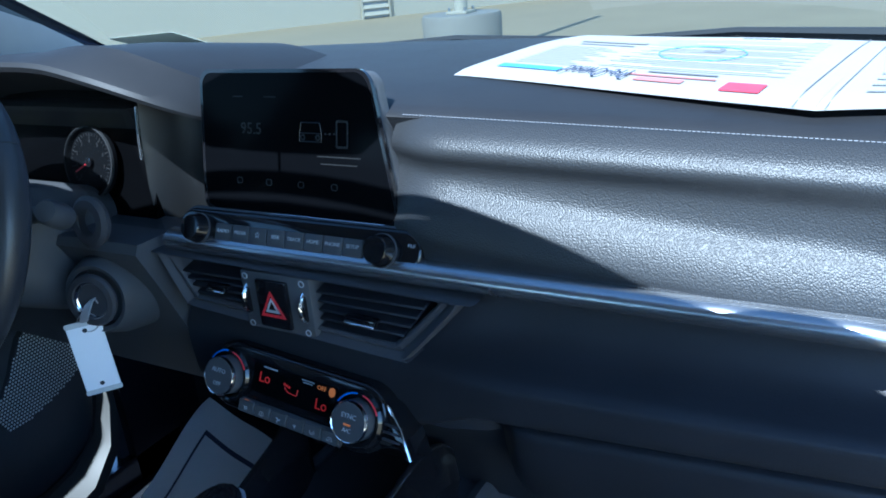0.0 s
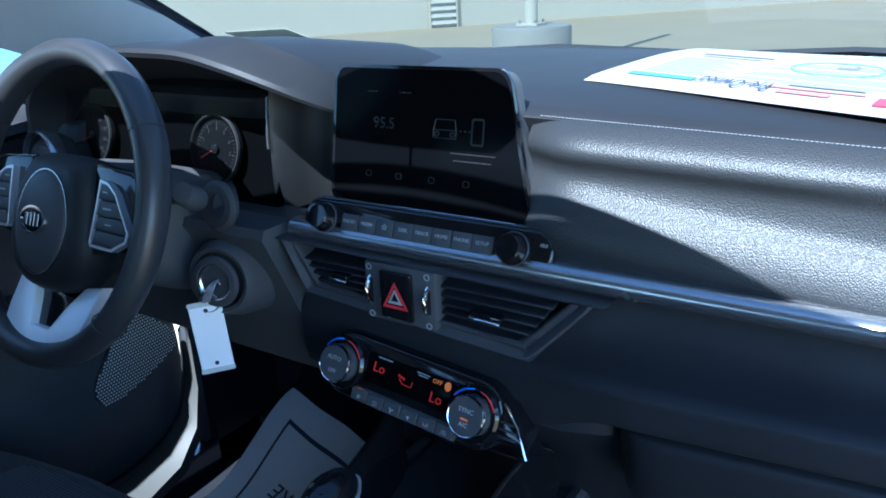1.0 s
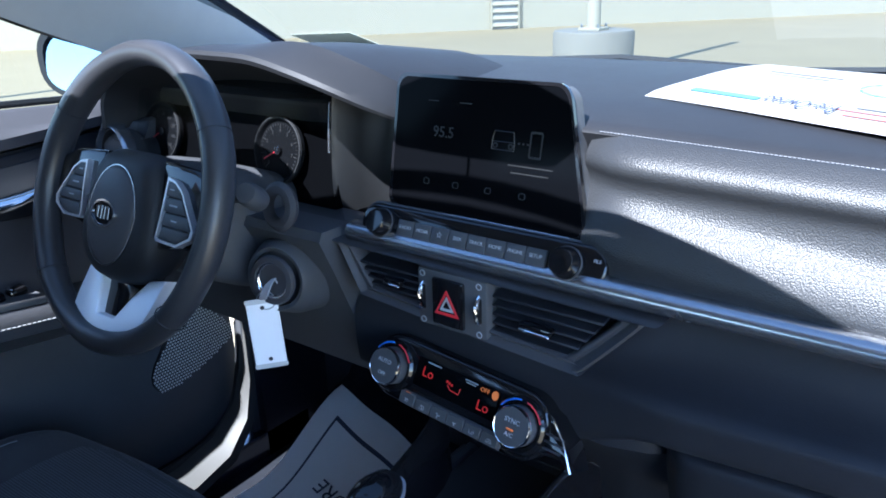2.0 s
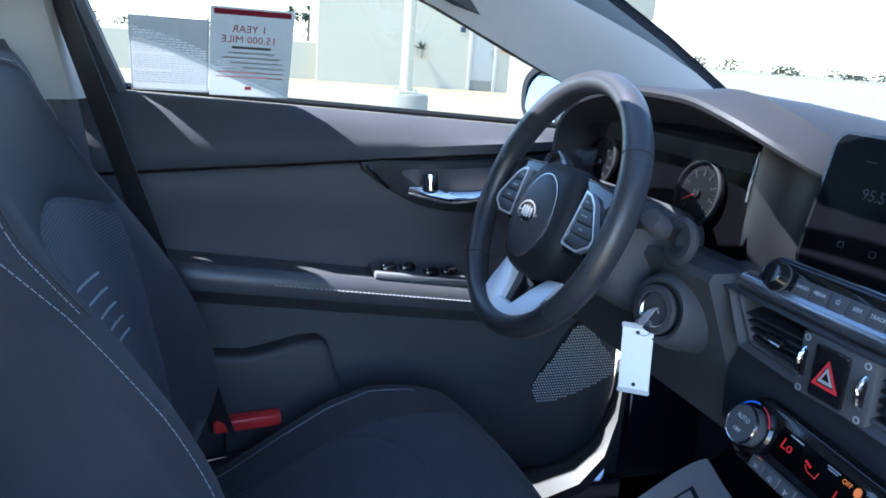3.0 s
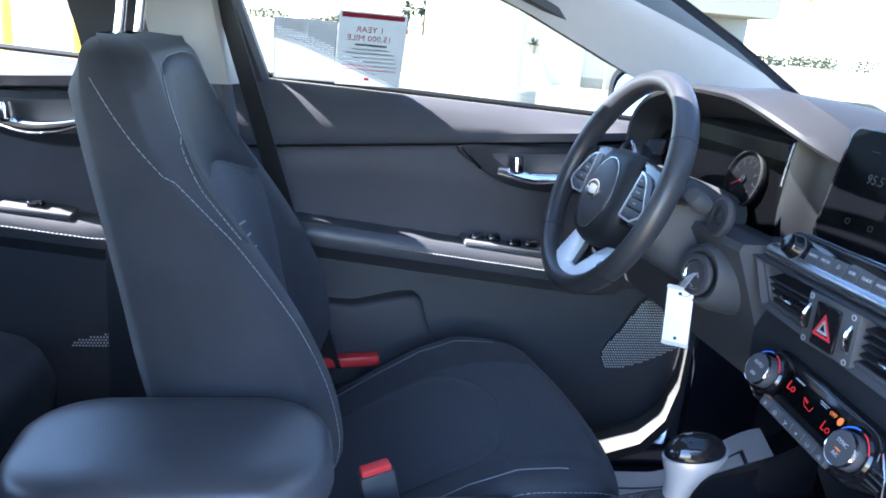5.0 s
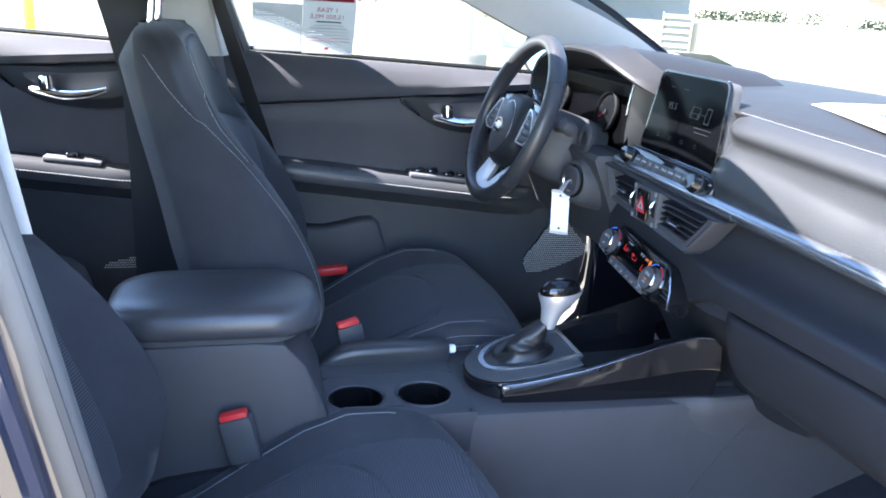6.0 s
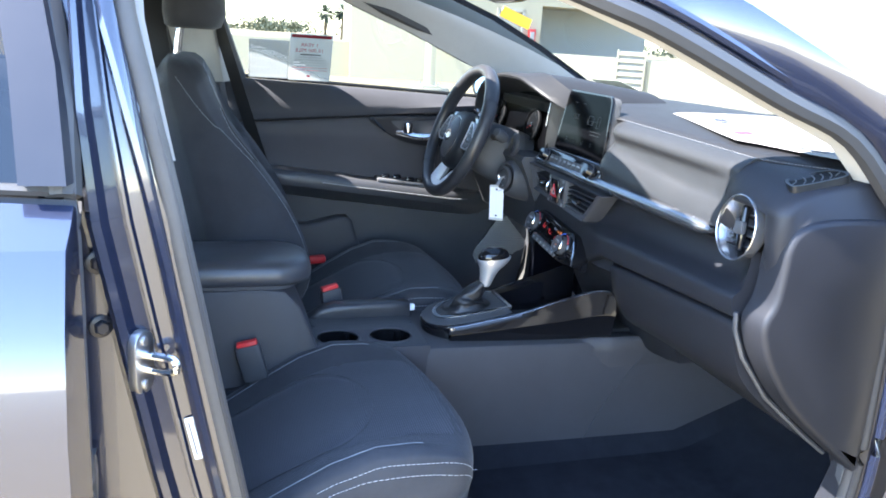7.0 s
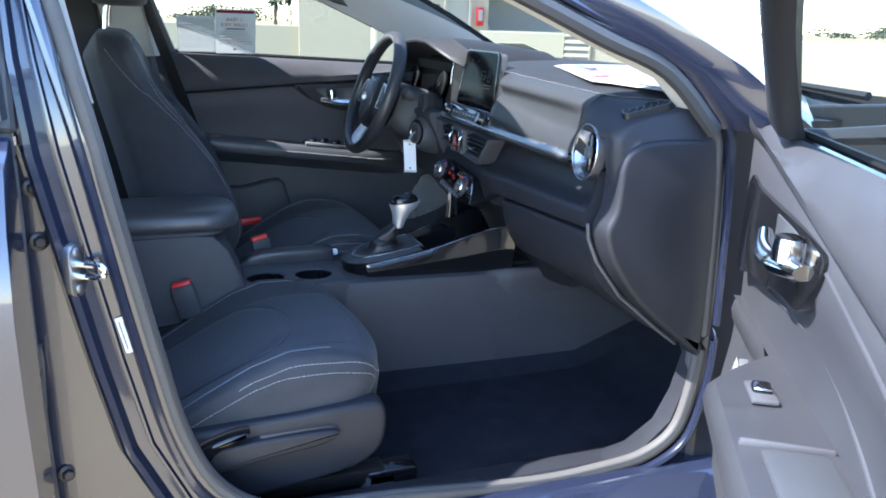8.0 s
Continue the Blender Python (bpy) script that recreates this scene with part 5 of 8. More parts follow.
        for za, zb in ((0.0295, 0.0135), (0.0120, -0.0035), (-0.0050, -0.0185), (-0.0200, -0.0345)):
            quad = [(0.0835 if zb > -0.03 else 0.0820, zb), (interp(edge_r, zb)[0], zb), (interp(edge_r, (za + zb) / 2)[0], (za + zb) / 2), (interp(edge_r, za)[0], za), (0.0865, za)]
            part("switch_key", prism(flip(quad, sx), -0.004, 0.0042, m, 0.0016, 2), M_HARD, t)
        part("switch_marks", bars([(sx * 0.101 - 0.007, 0.0035, sx * 0.101 + 0.007, 0.0052), (sx * 0.106 - 0.005, -0.0125, sx * 0.106 + 0.005, -0.0110), (sx * 0.094 - 0.004, 0.0205, sx * 0.094 + 0.004, 0.0220)], m @ at(0, 0, 0.0042)), M_WHITE_INK, t)

    def ramp(bm_):
        """The lower spoke climbs from the hub's foot to the rim."""
        for v in bm_.verts:
            v.co.z += lerp(-0.026, 0.002, min(1.0, max(0.0, (-v.co.y - 0.085) / 0.08)))
        bmesh.ops.transform(bm_, matrix=m, verts=bm_.verts)
        return bm_

    vee = [(-0.076, -0.083), (-0.048, -0.088), (-0.031, -0.112), (-0.017, -0.140), (0.017, -0.140), (0.031, -0.112), (0.048, -0.088), (0.076, -0.083), (0.072, -0.125), (0.064, -0.156), (0.030, -0.166), (0.0, -0.168), (-0.030, -0.166), (-0.064, -0.156), (-0.072, -0.125)]
    part("lower_spoke", ramp(prism(vee, -0.010, 0.006, None, 0.003, 2)), M_SKY_SILVER, t, "satin silver lower spoke")
    part("spoke_bridge", ramp(prism([(0.050, -0.084), (-0.050, -0.084), (-0.032, -0.112), (-0.018, -0.141), (0.018, -0.141), (0.032, -0.112)][::-1], -0.012, -0.004, None, 0.003, 2)), M_GLOSS, t)
    m = w0
    # column shroud and stalks
    c = thing("steering_column", "black steering column shroud with ignition lock and stalks", "steering column", at=(-0.36, 0.0, 0.90))
    b = bm_new()
    rings = []
    for d, w, h in ((0.055, 0.070, 0.060), (0.085, 0.085, 0.070), (0.14, 0.095, 0.075), (0.20, 0.10, 0.075), (0.27, 0.10, 0.07)):
        ring = [m @ Vector((x, y - 0.012, -d)) for x, y in rrect(2 * w, 2 * h, 0.04, 5)]
        rings.append(ring)
    loft(rings, dst=b)
    part("shroud", b, M_HARD, c)
    im = at(-0.218, -0.046, 0.853, 84, 0, 14)
    part("lock_shroud", lathe([(0.0, -0.10), (0.060, -0.10), (0.050, -0.03), (0.041, -0.004), (0.038, 0.0), (0.033, -0.002), (0.033, -0.02), (0, -0.02)], 32, im), M_HARD, c)
    lk = part("ignition_lock", lathe([(0, 0.0), (0.0285, 0.0), (0.030, 0.004), (0.028, 0.008), (0.022, 0.009), (0.0205, 0.005), (0.017, 0.004), (0, 0.004)], 32, im), M_HARD2, c)
    part("lock_ring", lathe([(0.0185, 0.0045), (0.020, 0.0065), (0.0215, 0.007), (0.022, 0.0055)], 32, im), M_CHROME, lk)
    for s in (1, -1):
        st = part("stalk", tube([(-0.37 + s * 0.075, -0.055, 0.945), (-0.37 + s * 0.115, -0.052, 0.950), (-0.37 + s * 0.150, -0.055, 0.955)], [0.010, 0.009, 0.011], 10), M_HARD, c)
        part("stalk_knob", lathe([(0, -0.004), (0.0125, -0.004), (0.014, 0.004), (0.0135, 0.026), (0.011, 0.031), (0, 0.032)], 20, at(-0.37 + s * 0.152, -0.058, 0.952, 60, 0, s * 25)), M_HARD, st)
        part("stalk_collar", lathe([(0.015, 0), (0.027, 0), (0.029, 0.006), (0.024, 0.010), (0.015, 0.010)], 24, at(-0.37 + s * 0.150, -0.022, 0.935, 80)), M_HARD2, st)


steering_wheel()


def key_with_tag():
    t = thing("key_tag", "white plastic key tag hanging from the ignition key", "key tag", at=(-0.226, -0.06, 0.80))
    m = at(-0.2265, -0.060, 0.7865, 90, 0, 48) @ at(0, 0, 0, 0, 0, 3)
    card = part("card", prism(rrect(0.037, 0.080, 0.002, 2), -0.0008, 0.0008, m, 0.0004, 1), M_TAG, t)
    part("clear_sleeve", prism(rrect(0.039, 0.006, 0.002, 2), -0.0009, 0.0009, m @ at(0, 0.042, 0)), M_LABEL, card)
    part("clear_sleeve", prism(rrect(0.039, 0.006, 0.002, 2), -0.0009, 0.0009, m @ at(0, -0.042, 0)), M_LABEL, card)
    for y in (0.034, -0.033):
        part("eyelet", lathe([(0, -0.0012), (0.0026, -0.0012), (0.0026, 0.0012), (0, 0.0012)], 14, m @ at(0, y, 0)), M_DARK, card)
    key = part("key", loft([[Vector(c) + Vector((0.75 * a, 0.30 * a + 0.6 * b_, 0.25 * a)) for a, b_ in ((-w, -0.002), (w, -0.002), (w, 0.002), (-w, 0.002))] for c, w in (((-0.2150, -0.050, 0.8560), 0.0035), ((-0.2165, -0.056, 0.8515), 0.0055), ((-0.2195, -0.060, 0.8430), 0.0065), ((-0.2220, -0.062, 0.8355), 0.0065), ((-0.2235, -0.062, 0.8310), 0.0045))]), M_SATIN, t, "bright silver ignition key")
    part("key_blade", rbox((0.006, 0.020, 0.002), 0.0005, 1, at(-0.215, -0.040, 0.853, 10, 60, 25)), M_STEEL, key)
    part("ring", tube([Vector((-0.2235, -0.058, 0.829)) + Vector((0.75 * math.cos(a), 0.66 * math.cos(a), math.sin(a))) * 0.011 for a in [2 * math.pi * k / 24 for k in range(24)]], 0.0007, 5, True), M_STEEL, t)


key_with_tag()


# ---- centre console ----
def console():
    t = thing("centre_console", "charcoal plastic centre console with cup holders and gear selector", "console", at=(0.0, -0.3, 0.45))
    # tall side walls running from the armrest box to the dash
    b = bm_new()
    rings = []
    for y, zt, w in ((-1.02, 0.56, 0.098), (-0.90, 0.65, 0.100), (-0.86, 0.680, 0.100), (-0.66, 0.682, 0.100), (-0.615, 0.678, 0.101), (-0.585, 0.645, 0.106), (-0.560, 0.588, 0.115), (-0.548, 0.556, 0.120), (-0.545, 0.49, 0.120), (-0.322, 0.49, 0.122), (-0.318, 0.549, 0.122), (0.0, 0.545, 0.125), (0.20, 0.545, 0.126), (0.68, 0.545, 0.126)):
        r = 0.014
        rings.append([(-w, y, 0.30), (-w, y, zt - r), (-w + r * 0.3, y, zt - r * 0.3), (-w + r, y, zt), (w - r, y, zt), (w - r * 0.3, y, zt - r * 0.3), (w, y, zt - r), (w + 0.006, y, 0.44), (w + 0.012, y, 0.30)])
    loft(rings, dst=b)
    part("body", b, M_HARD2, t)
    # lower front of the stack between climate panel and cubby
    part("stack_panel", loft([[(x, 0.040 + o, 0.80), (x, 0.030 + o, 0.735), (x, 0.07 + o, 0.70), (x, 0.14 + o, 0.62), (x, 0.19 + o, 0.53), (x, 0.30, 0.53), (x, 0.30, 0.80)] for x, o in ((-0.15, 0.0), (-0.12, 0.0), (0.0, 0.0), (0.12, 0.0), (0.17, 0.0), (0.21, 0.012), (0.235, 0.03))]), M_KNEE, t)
    # cup holders
    b = bm_new()
    loops = [rrect(0.140, 0.232, 0.02, 4, 0.048, -0.433)] + [ellipse(0.0415, 0.0455, 32, 0.053, cy) for cy in (-0.500, -0.386)]
    for lp in loops:
        vs = [b.verts.new((x, y, 0.5535)) for x, y in lp]
        for i in range(len(vs)):
            b.edges.new((vs[i], vs[(i + 1) % len(vs)]))
    bmesh.ops.triangle_fill(b, edges=b.edges[:], use_beauty=True)
    ret = bmesh.ops.extrude_face_region(b, geom=b.faces[:])
    bmesh.ops.translate(b, vec=(0, 0, -0.005), verts=[v for v in ret["geom"] if isinstance(v, bmesh.types.BMVert)])
    cup_plate = part("cup_tray", b, M_HARD, t)
    squash = Matrix.Diagonal((0.915, 1.0, 1.0, 1.0))
    for cy in (-0.500, -0.386):
        cm = at(0.053, cy, 0.5545) @ squash
        c = part("cup_well", lathe([(0.0448, 0.0), (0.0455, 0.0), (0.0455, -0.002), (0.0430, -0.004), (0.040, -0.055), (0.0, -0.056)], 32, cm), M_CLUSTER, cup_plate)
        # highlight along the rim drawn as a ring of paler plastic
        part("cup_rim", lathe([(0.0440, -0.001), (0.0452, 0.0014), (0.0466, 0.0014), (0.0474, -0.001)], 36, cm), M_DOORTRIM, c, "thin cup holder rim, its highlight put in as paler plastic")
        for a in (35, 145, 270):
            part("cup_tab", rbox((0.008, 0.014, 0.022), 0.003, 2, at(0.053 + 0.036 * math.cos(radians(a)), cy + 0.040 * math.sin(radians(a)), 0.540, 0, 0, a)), M_CLUSTER, c)
    # sunk saddle between the two wells
    sad = []
    for i in range(9):
        u = -1 + i / 4
        w = 0.0085 + 0.015 * u * u
        sad.append([(0.053 + 0.034 * u, -0.443 - w, 0.5550), (0.053 + 0.034 * u, -0.443 - w * 0.8, 0.5565), (0.053 + 0.034 * u, -0.443, 0.5555), (0.053 + 0.034 * u, -0.443 + w * 0.8, 0.5565), (0.053 + 0.034 * u, -0.443 + w, 0.5550), (0.053 + 0.034 * u, -0.443, 0.5520)])
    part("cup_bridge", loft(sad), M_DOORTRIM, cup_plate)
    for sx in (-1, 1):
        part("cup_flank", rbox((0.006, 0.240, 0.072), 0.002, 2, at(sx * 0.1185, -0.433, 0.5185)), M_HARD2, t)
    part("lever_slot", rbox((0.094, 0.232, 0.06), 0.004, 1, at(-0.070, -0.433, 0.522)), M_HARD, t)
    # gear selector surround: dark boat-shaped plinth, silver frame, boot
    boat = spline([(-0.078, 0.056, 0), (-0.082, 0.0, 0), (-0.078, -0.055, 0), (-0.062, -0.100, 0), (-0.030, -0.130, 0), (0.008, -0.140, 0), (0.046, -0.131, 0), (0.078, -0.099, 0), (0.090, -0.04, 0), (0.091, 0.0, 0), (0.088, 0.056, 0)], 4)
    boat = [(p.x, p.y) for p in boat]
    slope = at(0, -0.17, 0.597, 10.5)
    b = prism(boat, -0.06, 0.0, slope, 0.006, 3)
    sel = part("selector_plinth", b, M_GLOSS, t)
    part("plinth_top", prism([(0.004 + (x - 0.004) * 0.95, (y + 0.04) * 0.955 - 0.04) for x, y in boat], -0.004, 0.0016, slope, 0.0015, 2), M_HARD, sel, "matt band round the selector frame")
    curve = spline([(-0.060, 0.058, 0), (-0.067, 0.01, 0), (-0.067, -0.036, 0), (-0.050, -0.078, 0), (-0.022, -0.103, 0), (0.010, -0.109, 0), (0.036, -0.097, 0), (0.052, -0.053, 0), (0.059, 0.003, 0), (0.061, 0.060, 0)], 4)
    fo = [(p.x, p.y) for p in curve]
    cx, cy = -0.002, -0.018
    fi = [(cx + (x - cx) * (0.85 if y > -0.06 else 0.88), cy + (y - cy) * 0.90) for x, y in fo]
    part("silver_frame", frame_prism(fo, fi, 0.0, 0.0050, slope), M_SILVER, sel)
    part("frame_floor", prism(fi, 0.0, 0.0024, slope), M_HARD, sel)
    b = bm_new()
    rings = []
    top = Vector((0.017, -0.165, 0.662))
    n = 26
    for k in range(n + 1):
        v = k / n
        c = (slope @ Vector((-0.002, -0.032, 0.002))).lerp(top, v) + Vector((0, -0.012 * math.sin(math.pi * v), -0.004 * math.sin(math.pi * v)))
        fold = (1 - v) ** 0.6
        ring = []
        for j in range(40):
            a = 2 * math.pi * j / 40
            w = 1 + fold * min(1.0, v * 6) * (0.10 * math.sin(v * 21 + 2.2 * math.sin(a + 0.6)) + 0.08 * math.sin(2 * a + v * 9) + 0.05 * math.sin(5 * a - v * 12))
            tilt = math.sin(a) * lerp(0.18, 0.0, v) * lerp(0.060, 0.012, v ** 0.6)
            ring.append(c + Vector((math.cos(a) * lerp(0.046, 0.0125, v ** 0.55) * w, math.sin(a) * lerp(0.064, 0.0125, v ** 0.6) * w, tilt + 0.006 * math.sin(2 * a + 7 * v) * fold * min(1, v * 5))))
        rings.append(ring)
    loft(rings, dst=b)
    part("boot", b, M_GAITER, sel, "gathered black leather gaiter", 75)
    # knob: silver body sweeping up from the stem into the grip, with a dark cap let into the top
    b = bm_new()
    rings = []
    for y, z, ry, rx in ((-0.165, 0.650, 0.012, 0.012), (-0.1635, 0.660, 0.0150, 0.0140), (-0.161, 0.672, 0.0175, 0.0155), (-0.157, 0.684, 0.0220, 0.0175), (-0.152, 0.694, 0.0290, 0.0200), (-0.149, 0.702, 0.0350, 0.0216), (-0.148, 0.709, 0.0385, 0.0222), (-0.148, 0.714, 0.0395, 0.0220)):
        rings.append([(0.019 + rx * math.cos(a), y + ry * math.sin(a), z + (0.10 * ry * math.sin(a) if z > 0.68 else 0.0)) for a in [2 * math.pi * j / 24 for j in range(24)]])
    loft(rings, dst=b)
    kn = part("knob", b, M_SATIN, sel, "satin silver selector knob", 60)
    b = bm_new()
    rings = []
    for z, k in ((0.711, 1.0), (0.716, 1.03), (0.721, 1.0), (0.727, 0.90), (0.732, 0.74), (0.7355, 0.50), (0.737, 0.22)):
        rings.append([(0.019 + 0.0212 * k * math.cos(a), -0.149 + 0.0355 * k * math.sin(a), z + 0.06 * 0.036 * k * math.sin(a)) for a in [2 * math.pi * j / 24 for j in range(24)]])
    loft(rings, dst=b)
    part("knob_cap", b, M_GLOSS, kn, "dark glossy cap", 60)
    part("thumb_button", rbox((0.006, 0.014, 0.010), 0.003, 2, at(-0.002, -0.160, 0.706)), M_SATIN, kn)
    # cubby walls ahead of the selector
    for s in (1, -1):
        def side_x(x):
            return 0.014 + s * (x - 0.014)
        rings, edge = [], []
        flank = []
        for x, y, zt, zm, zl in ((0.092, -0.262, 0.582, 0.563, 0.548), (0.095, -0.235, 0.585, 0.566, 0.547), (0.099, -0.175, 0.597, 0.572, 0.545), (0.102, -0.12, 0.608, 0.578, 0.543), (0.104, -0.06, 0.625, 0.584, 0.542), (0.105, -0.01, 0.640, 0.589, 0.543), (0.107, 0.035, 0.652, 0.596, 0.546), (0.113, 0.070, 0.661, 0.603, 0.550), (0.122, 0.095, 0.662, 0.606, 0.553), (0.128, 0.108, 0.650, 0.606, 0.555)):
            rings.append([(side_x(x - 0.016), y, 0.545), (side_x(x - 0.011), y, zt - 0.006), (side_x(x - 0.008), y, zt - 0.001), (side_x(x - 0.004), y, zt), (side_x(x), y, zt - 0.003),
                          (side_x(x + 0.003), y, lerp(zt, zm, 0.5)), (side_x(x + 0.0055), y, zm + 0.002), (side_x(x + 0.0058), y, zm), (side_x(x + 0.0045), y, zm - 0.003), (side_x(x - 0.001), y, lerp(zm, zl, 0.6)), (side_x(x - 0.004), y, zl - 0.006), (side_x(x - 0.016), y, zl - 0.008)])
            edge.append((side_x(x - 0.0005), y, zt - 0.0022))
            flank.append([(side_x(x - 0.006), y, zl - 0.001), (side_x(x + 0.004), y, zl), (side_x(x + 0.0105), y, zl - 0.006), (side_x(max(x + 0.014, 0.112)), y, zl - 0.030), (side_x(0.117), y, 0.44), (side_x(0.124), y, 0.29), (side_x(0.08), y, 0.29)])
        flank += [[(px, y, pz + dz) for px, y0, pz in flank[-1]] for y, dz in ((0.20, 0.0), (0.42, 0.0), (0.68, 0.0))]
        fb = loft(flank)
        if s < 0:
            bmesh.ops.reverse_faces(fb, faces=fb.faces)
        part("console_flank", fb, M_HARD2, t)
        b = loft(rings)
        if s < 0:
            bmesh.ops.reverse_faces(b, faces=b.faces)
        w = part("cubby_side", b, M_GLOSS, t, "piano-black cubby side panel")
        # silver tube draws the highlight along the gloss panel's top edge
        part("edge_highlight", tube(spline(edge, 3), 0.0007, 6), M_SILVER, w)
        # silver block stands for the reflection at the panel's rear end
        part("tip_reflection", rbox((0.006, 0.014, 0.016), 0.003, 2, at(side_x(0.0925), -0.258, 0.573, 5, s * 8, -s * 3)), M_SILVER, w)
    part("cubby_floor", rbox((0.17, 0.26, 0.01), 0.003, 1, at(0.0, 0.06, 0.552)), M_RUBBER, t)
    part("socket_plate", rbox((0.10, 0.006, 0.05), 0.003, 2, at(0.0, 0.172, 0.60, -20)), M_HARD, t)
    # handbrake
    hb = thing("handbrake", "black handbrake lever lowered beside the cup holders", "handbrake", at=(-0.09, -0.45, 0.55))
    b = bm_new()
    rings = []
    for y, z, rx, rz in ((-0.560, 0.536, 0.010, 0.008), (-0.545, 0.542, 0.018, 0.016), (-0.52, 0.551, 0.021, 0.024), (-0.49, 0.556, 0.022, 0.027), (-0.42, 0.558, 0.022, 0.027), (-0.36, 0.558, 0.021, 0.026), (-0.318, 0.558, 0.020, 0.025), (-0.312, 0.558, 0.017, 0.022)):
        rings.append([(-0.088 + rx * math.copysign(abs(math.cos(a)) ** 0.5, math.cos(a)), y, z + rz * math.copysign(abs(math.sin(a)) ** 0.5, math.sin(a))) for a in [2 * math.pi * j / 28 for j in range(28)]])
    loft(rings, dst=b)
    part("grip", b, M_WHEEL, hb)
    part("release_button", lathe([(0, 0), (0.0085, 0), (0.0085, 0.012), (0.007, 0.015), (0, 0.015)], 18, at(-0.088, -0.313, 0.565, -90)), M_TAG, hb)
    part("gaiter", rbox((0.05, 0.20, 0.012), 0.005, 2, at(-0.088, -0.44, 0.545)), M_DARK, hb)
    part("flank_seam", tube([(0.1395, 0.215, 0.543), (0.1315, 0.160, 0.466), (0.1342, 0.112, 0.400), (0.1370, 0.080, 0.348), (0.1385, 0.060, 0.310)], 0.0016, 6), M_DARK, t)
    # armrest
    ar = thing("armrest_lid", "padded black leather armrest lid on the console box", "armrest", at=(0.0, -0.8, 0.69))
    b = bm_new()
    out = rrect(0.206, 0.318, 0.078, 12, 0.0, -0.714)
    c0 = (0.0, -0.714)
    rings = []
    for k, z in ((0.82, 0.684), (0.90, 0.685), (0.95, 0.688), (0.985, 0.693), (1.0, 0.700), (0.996, 0.708), (0.975, 0.716), (0.935, 0.724), (0.87, 0.7295), (0.76, 0.733), (0.55, 0.735), (0.25, 0.736)):
        rings.append([(c0[0] + (x - c0[0]) * (1 - (1 - k) * 1.0), c0[1] + (y - c0[1]) * (1 - (1 - k) * 0.55), z + 0.004 * math.cos((y - c0[1]) / 0.22 * 1.5) - 0.003) for x, y in out])
    loft(rings, dst=b)
    part("cushion", b, M_RIM, ar, angle=60)
    part("lid_base", prism(rrect(0.190, 0.30, 0.05, 6, 0.0, -0.735), 0.679, 0.688), M_HARD, ar)


console()


# ---- seats ----
def fine(rows, n):
    """Catmull-Rom through rows of numbers, n steps a span."""
    out = []
    for i in range(len(rows) - 1):
        p1, p2 = rows[i], rows[i + 1]
        p0 = rows[i - 1] if i else tuple(2 * a - c for a, c in zip(p1, p2))
        p3 = rows[i + 2] if i + 2 < len(rows) else tuple(2 * c - a for a, c in zip(p1, p2))
        for k in range(n):
            t = k / n
            out.append(tuple(0.5 * (2 * b1 + (c - a) * t + (2 * a - 5 * b1 + 4 * c - d) * t * t + (3 * b1 - a - 3 * c + d) * t ** 3) for a, b1, c, d in zip(p0, p1, p2, p3)))
    return out + [rows[-1]]


BACK = fine([  # z, centre front y, bolster, half width, rear y at the sides
    (0.5, -0.6, 0.02, 0.215, -0.704), (0.56, -0.605, 0.05, 0.235, -0.719), (0.62, -0.617, 0.082, 0.25, -0.732), (0.7, -0.64, 0.09, 0.258, -0.754), (0.78, -0.668, 0.082, 0.262, -0.772),
    (0.86, -0.7, 0.062, 0.258, -0.792), (0.93, -0.728, 0.036, 0.25, -0.811), (0.99, -0.75, 0.014, 0.246, -0.826), (1.03, -0.764, 0.006, 0.239, -0.836), (1.064, -0.776, 0.003, 0.227, -0.846),
    (1.086, -0.786, 0.002, 0.211, -0.853), (1.099, -0.797, 0.0, 0.190, -0.855), (1.107, -0.812, 0.0, 0.155, -0.853), (1.110, -0.826, 0.0, 0.100, -0.848)], 3)


def back_front(z, u):
    """Front surface of the backrest: u -1 to 1 across."""
    y, bo, w, th = interp(BACK, z)
    e = abs(u)
    return Vector((u * w, y + bo * min(1, e / 0.85) ** 3.2 - 0.035 * max(0, e - 0.86) / 0.14, z))


def cush_top(y, u):
    """Top surface of the cushion, y as for the driver's seat."""
    rows = [(-0.62, 0.425, 0.010, 0.228), (-0.52, 0.460, 0.014, 0.240), (-0.435, 0.505, 0.020, 0.247), (-0.36, 0.540, 0.026, 0.252), (-0.29, 0.560, 0.028, 0.254), (-0.22, 0.566, 0.022, 0.251), (-0.185, 0.566, 0.016, 0.249), (-0.158, 0.564, 0.012, 0.247), (-0.135, 0.559, 0.008, 0.240), (-0.117, 0.549, 0.004, 0.229), (-0.105, 0.534, 0.002, 0.213)]
    z, bo, w = interp(rows, y)
    e = abs(u)
    bow = 0.032 * e ** 2.6 * max(0.0, (y + 0.34) / 0.235)
    return Vector((u * w, y - bow, z + bo * max(0, (e - 0.45) / 0.40) ** 1.6 * (1 if e < 0.85 else 1 - ((e - 0.85) / 0.15) ** 2 * 0.55)))


def dashes(pts, r, on=0.62, step=0.006):
    """Short stitches along a line."""
    b = bm_new()
    P = [Vector(p) for p in pts]
    acc = []
    for a, c in zip(P, P[1:]):
        n = max(1, int((c - a).length / step))
        for i in range(n):
            acc.append((a.lerp(c, i / n), a.lerp(c, (i + on) / n)))
    for a, c in acc:
        d = c - a
        if d.length < 1e-5:
            continue
        tube([a, c], r, 4, dst=b)
    return b


RIBS = [(0.846, 0.255), (0.825, 0.28), (0.804, 0.30), (0.785, 0.315), (0.766, 0.33)]  # height and place of the pale accents


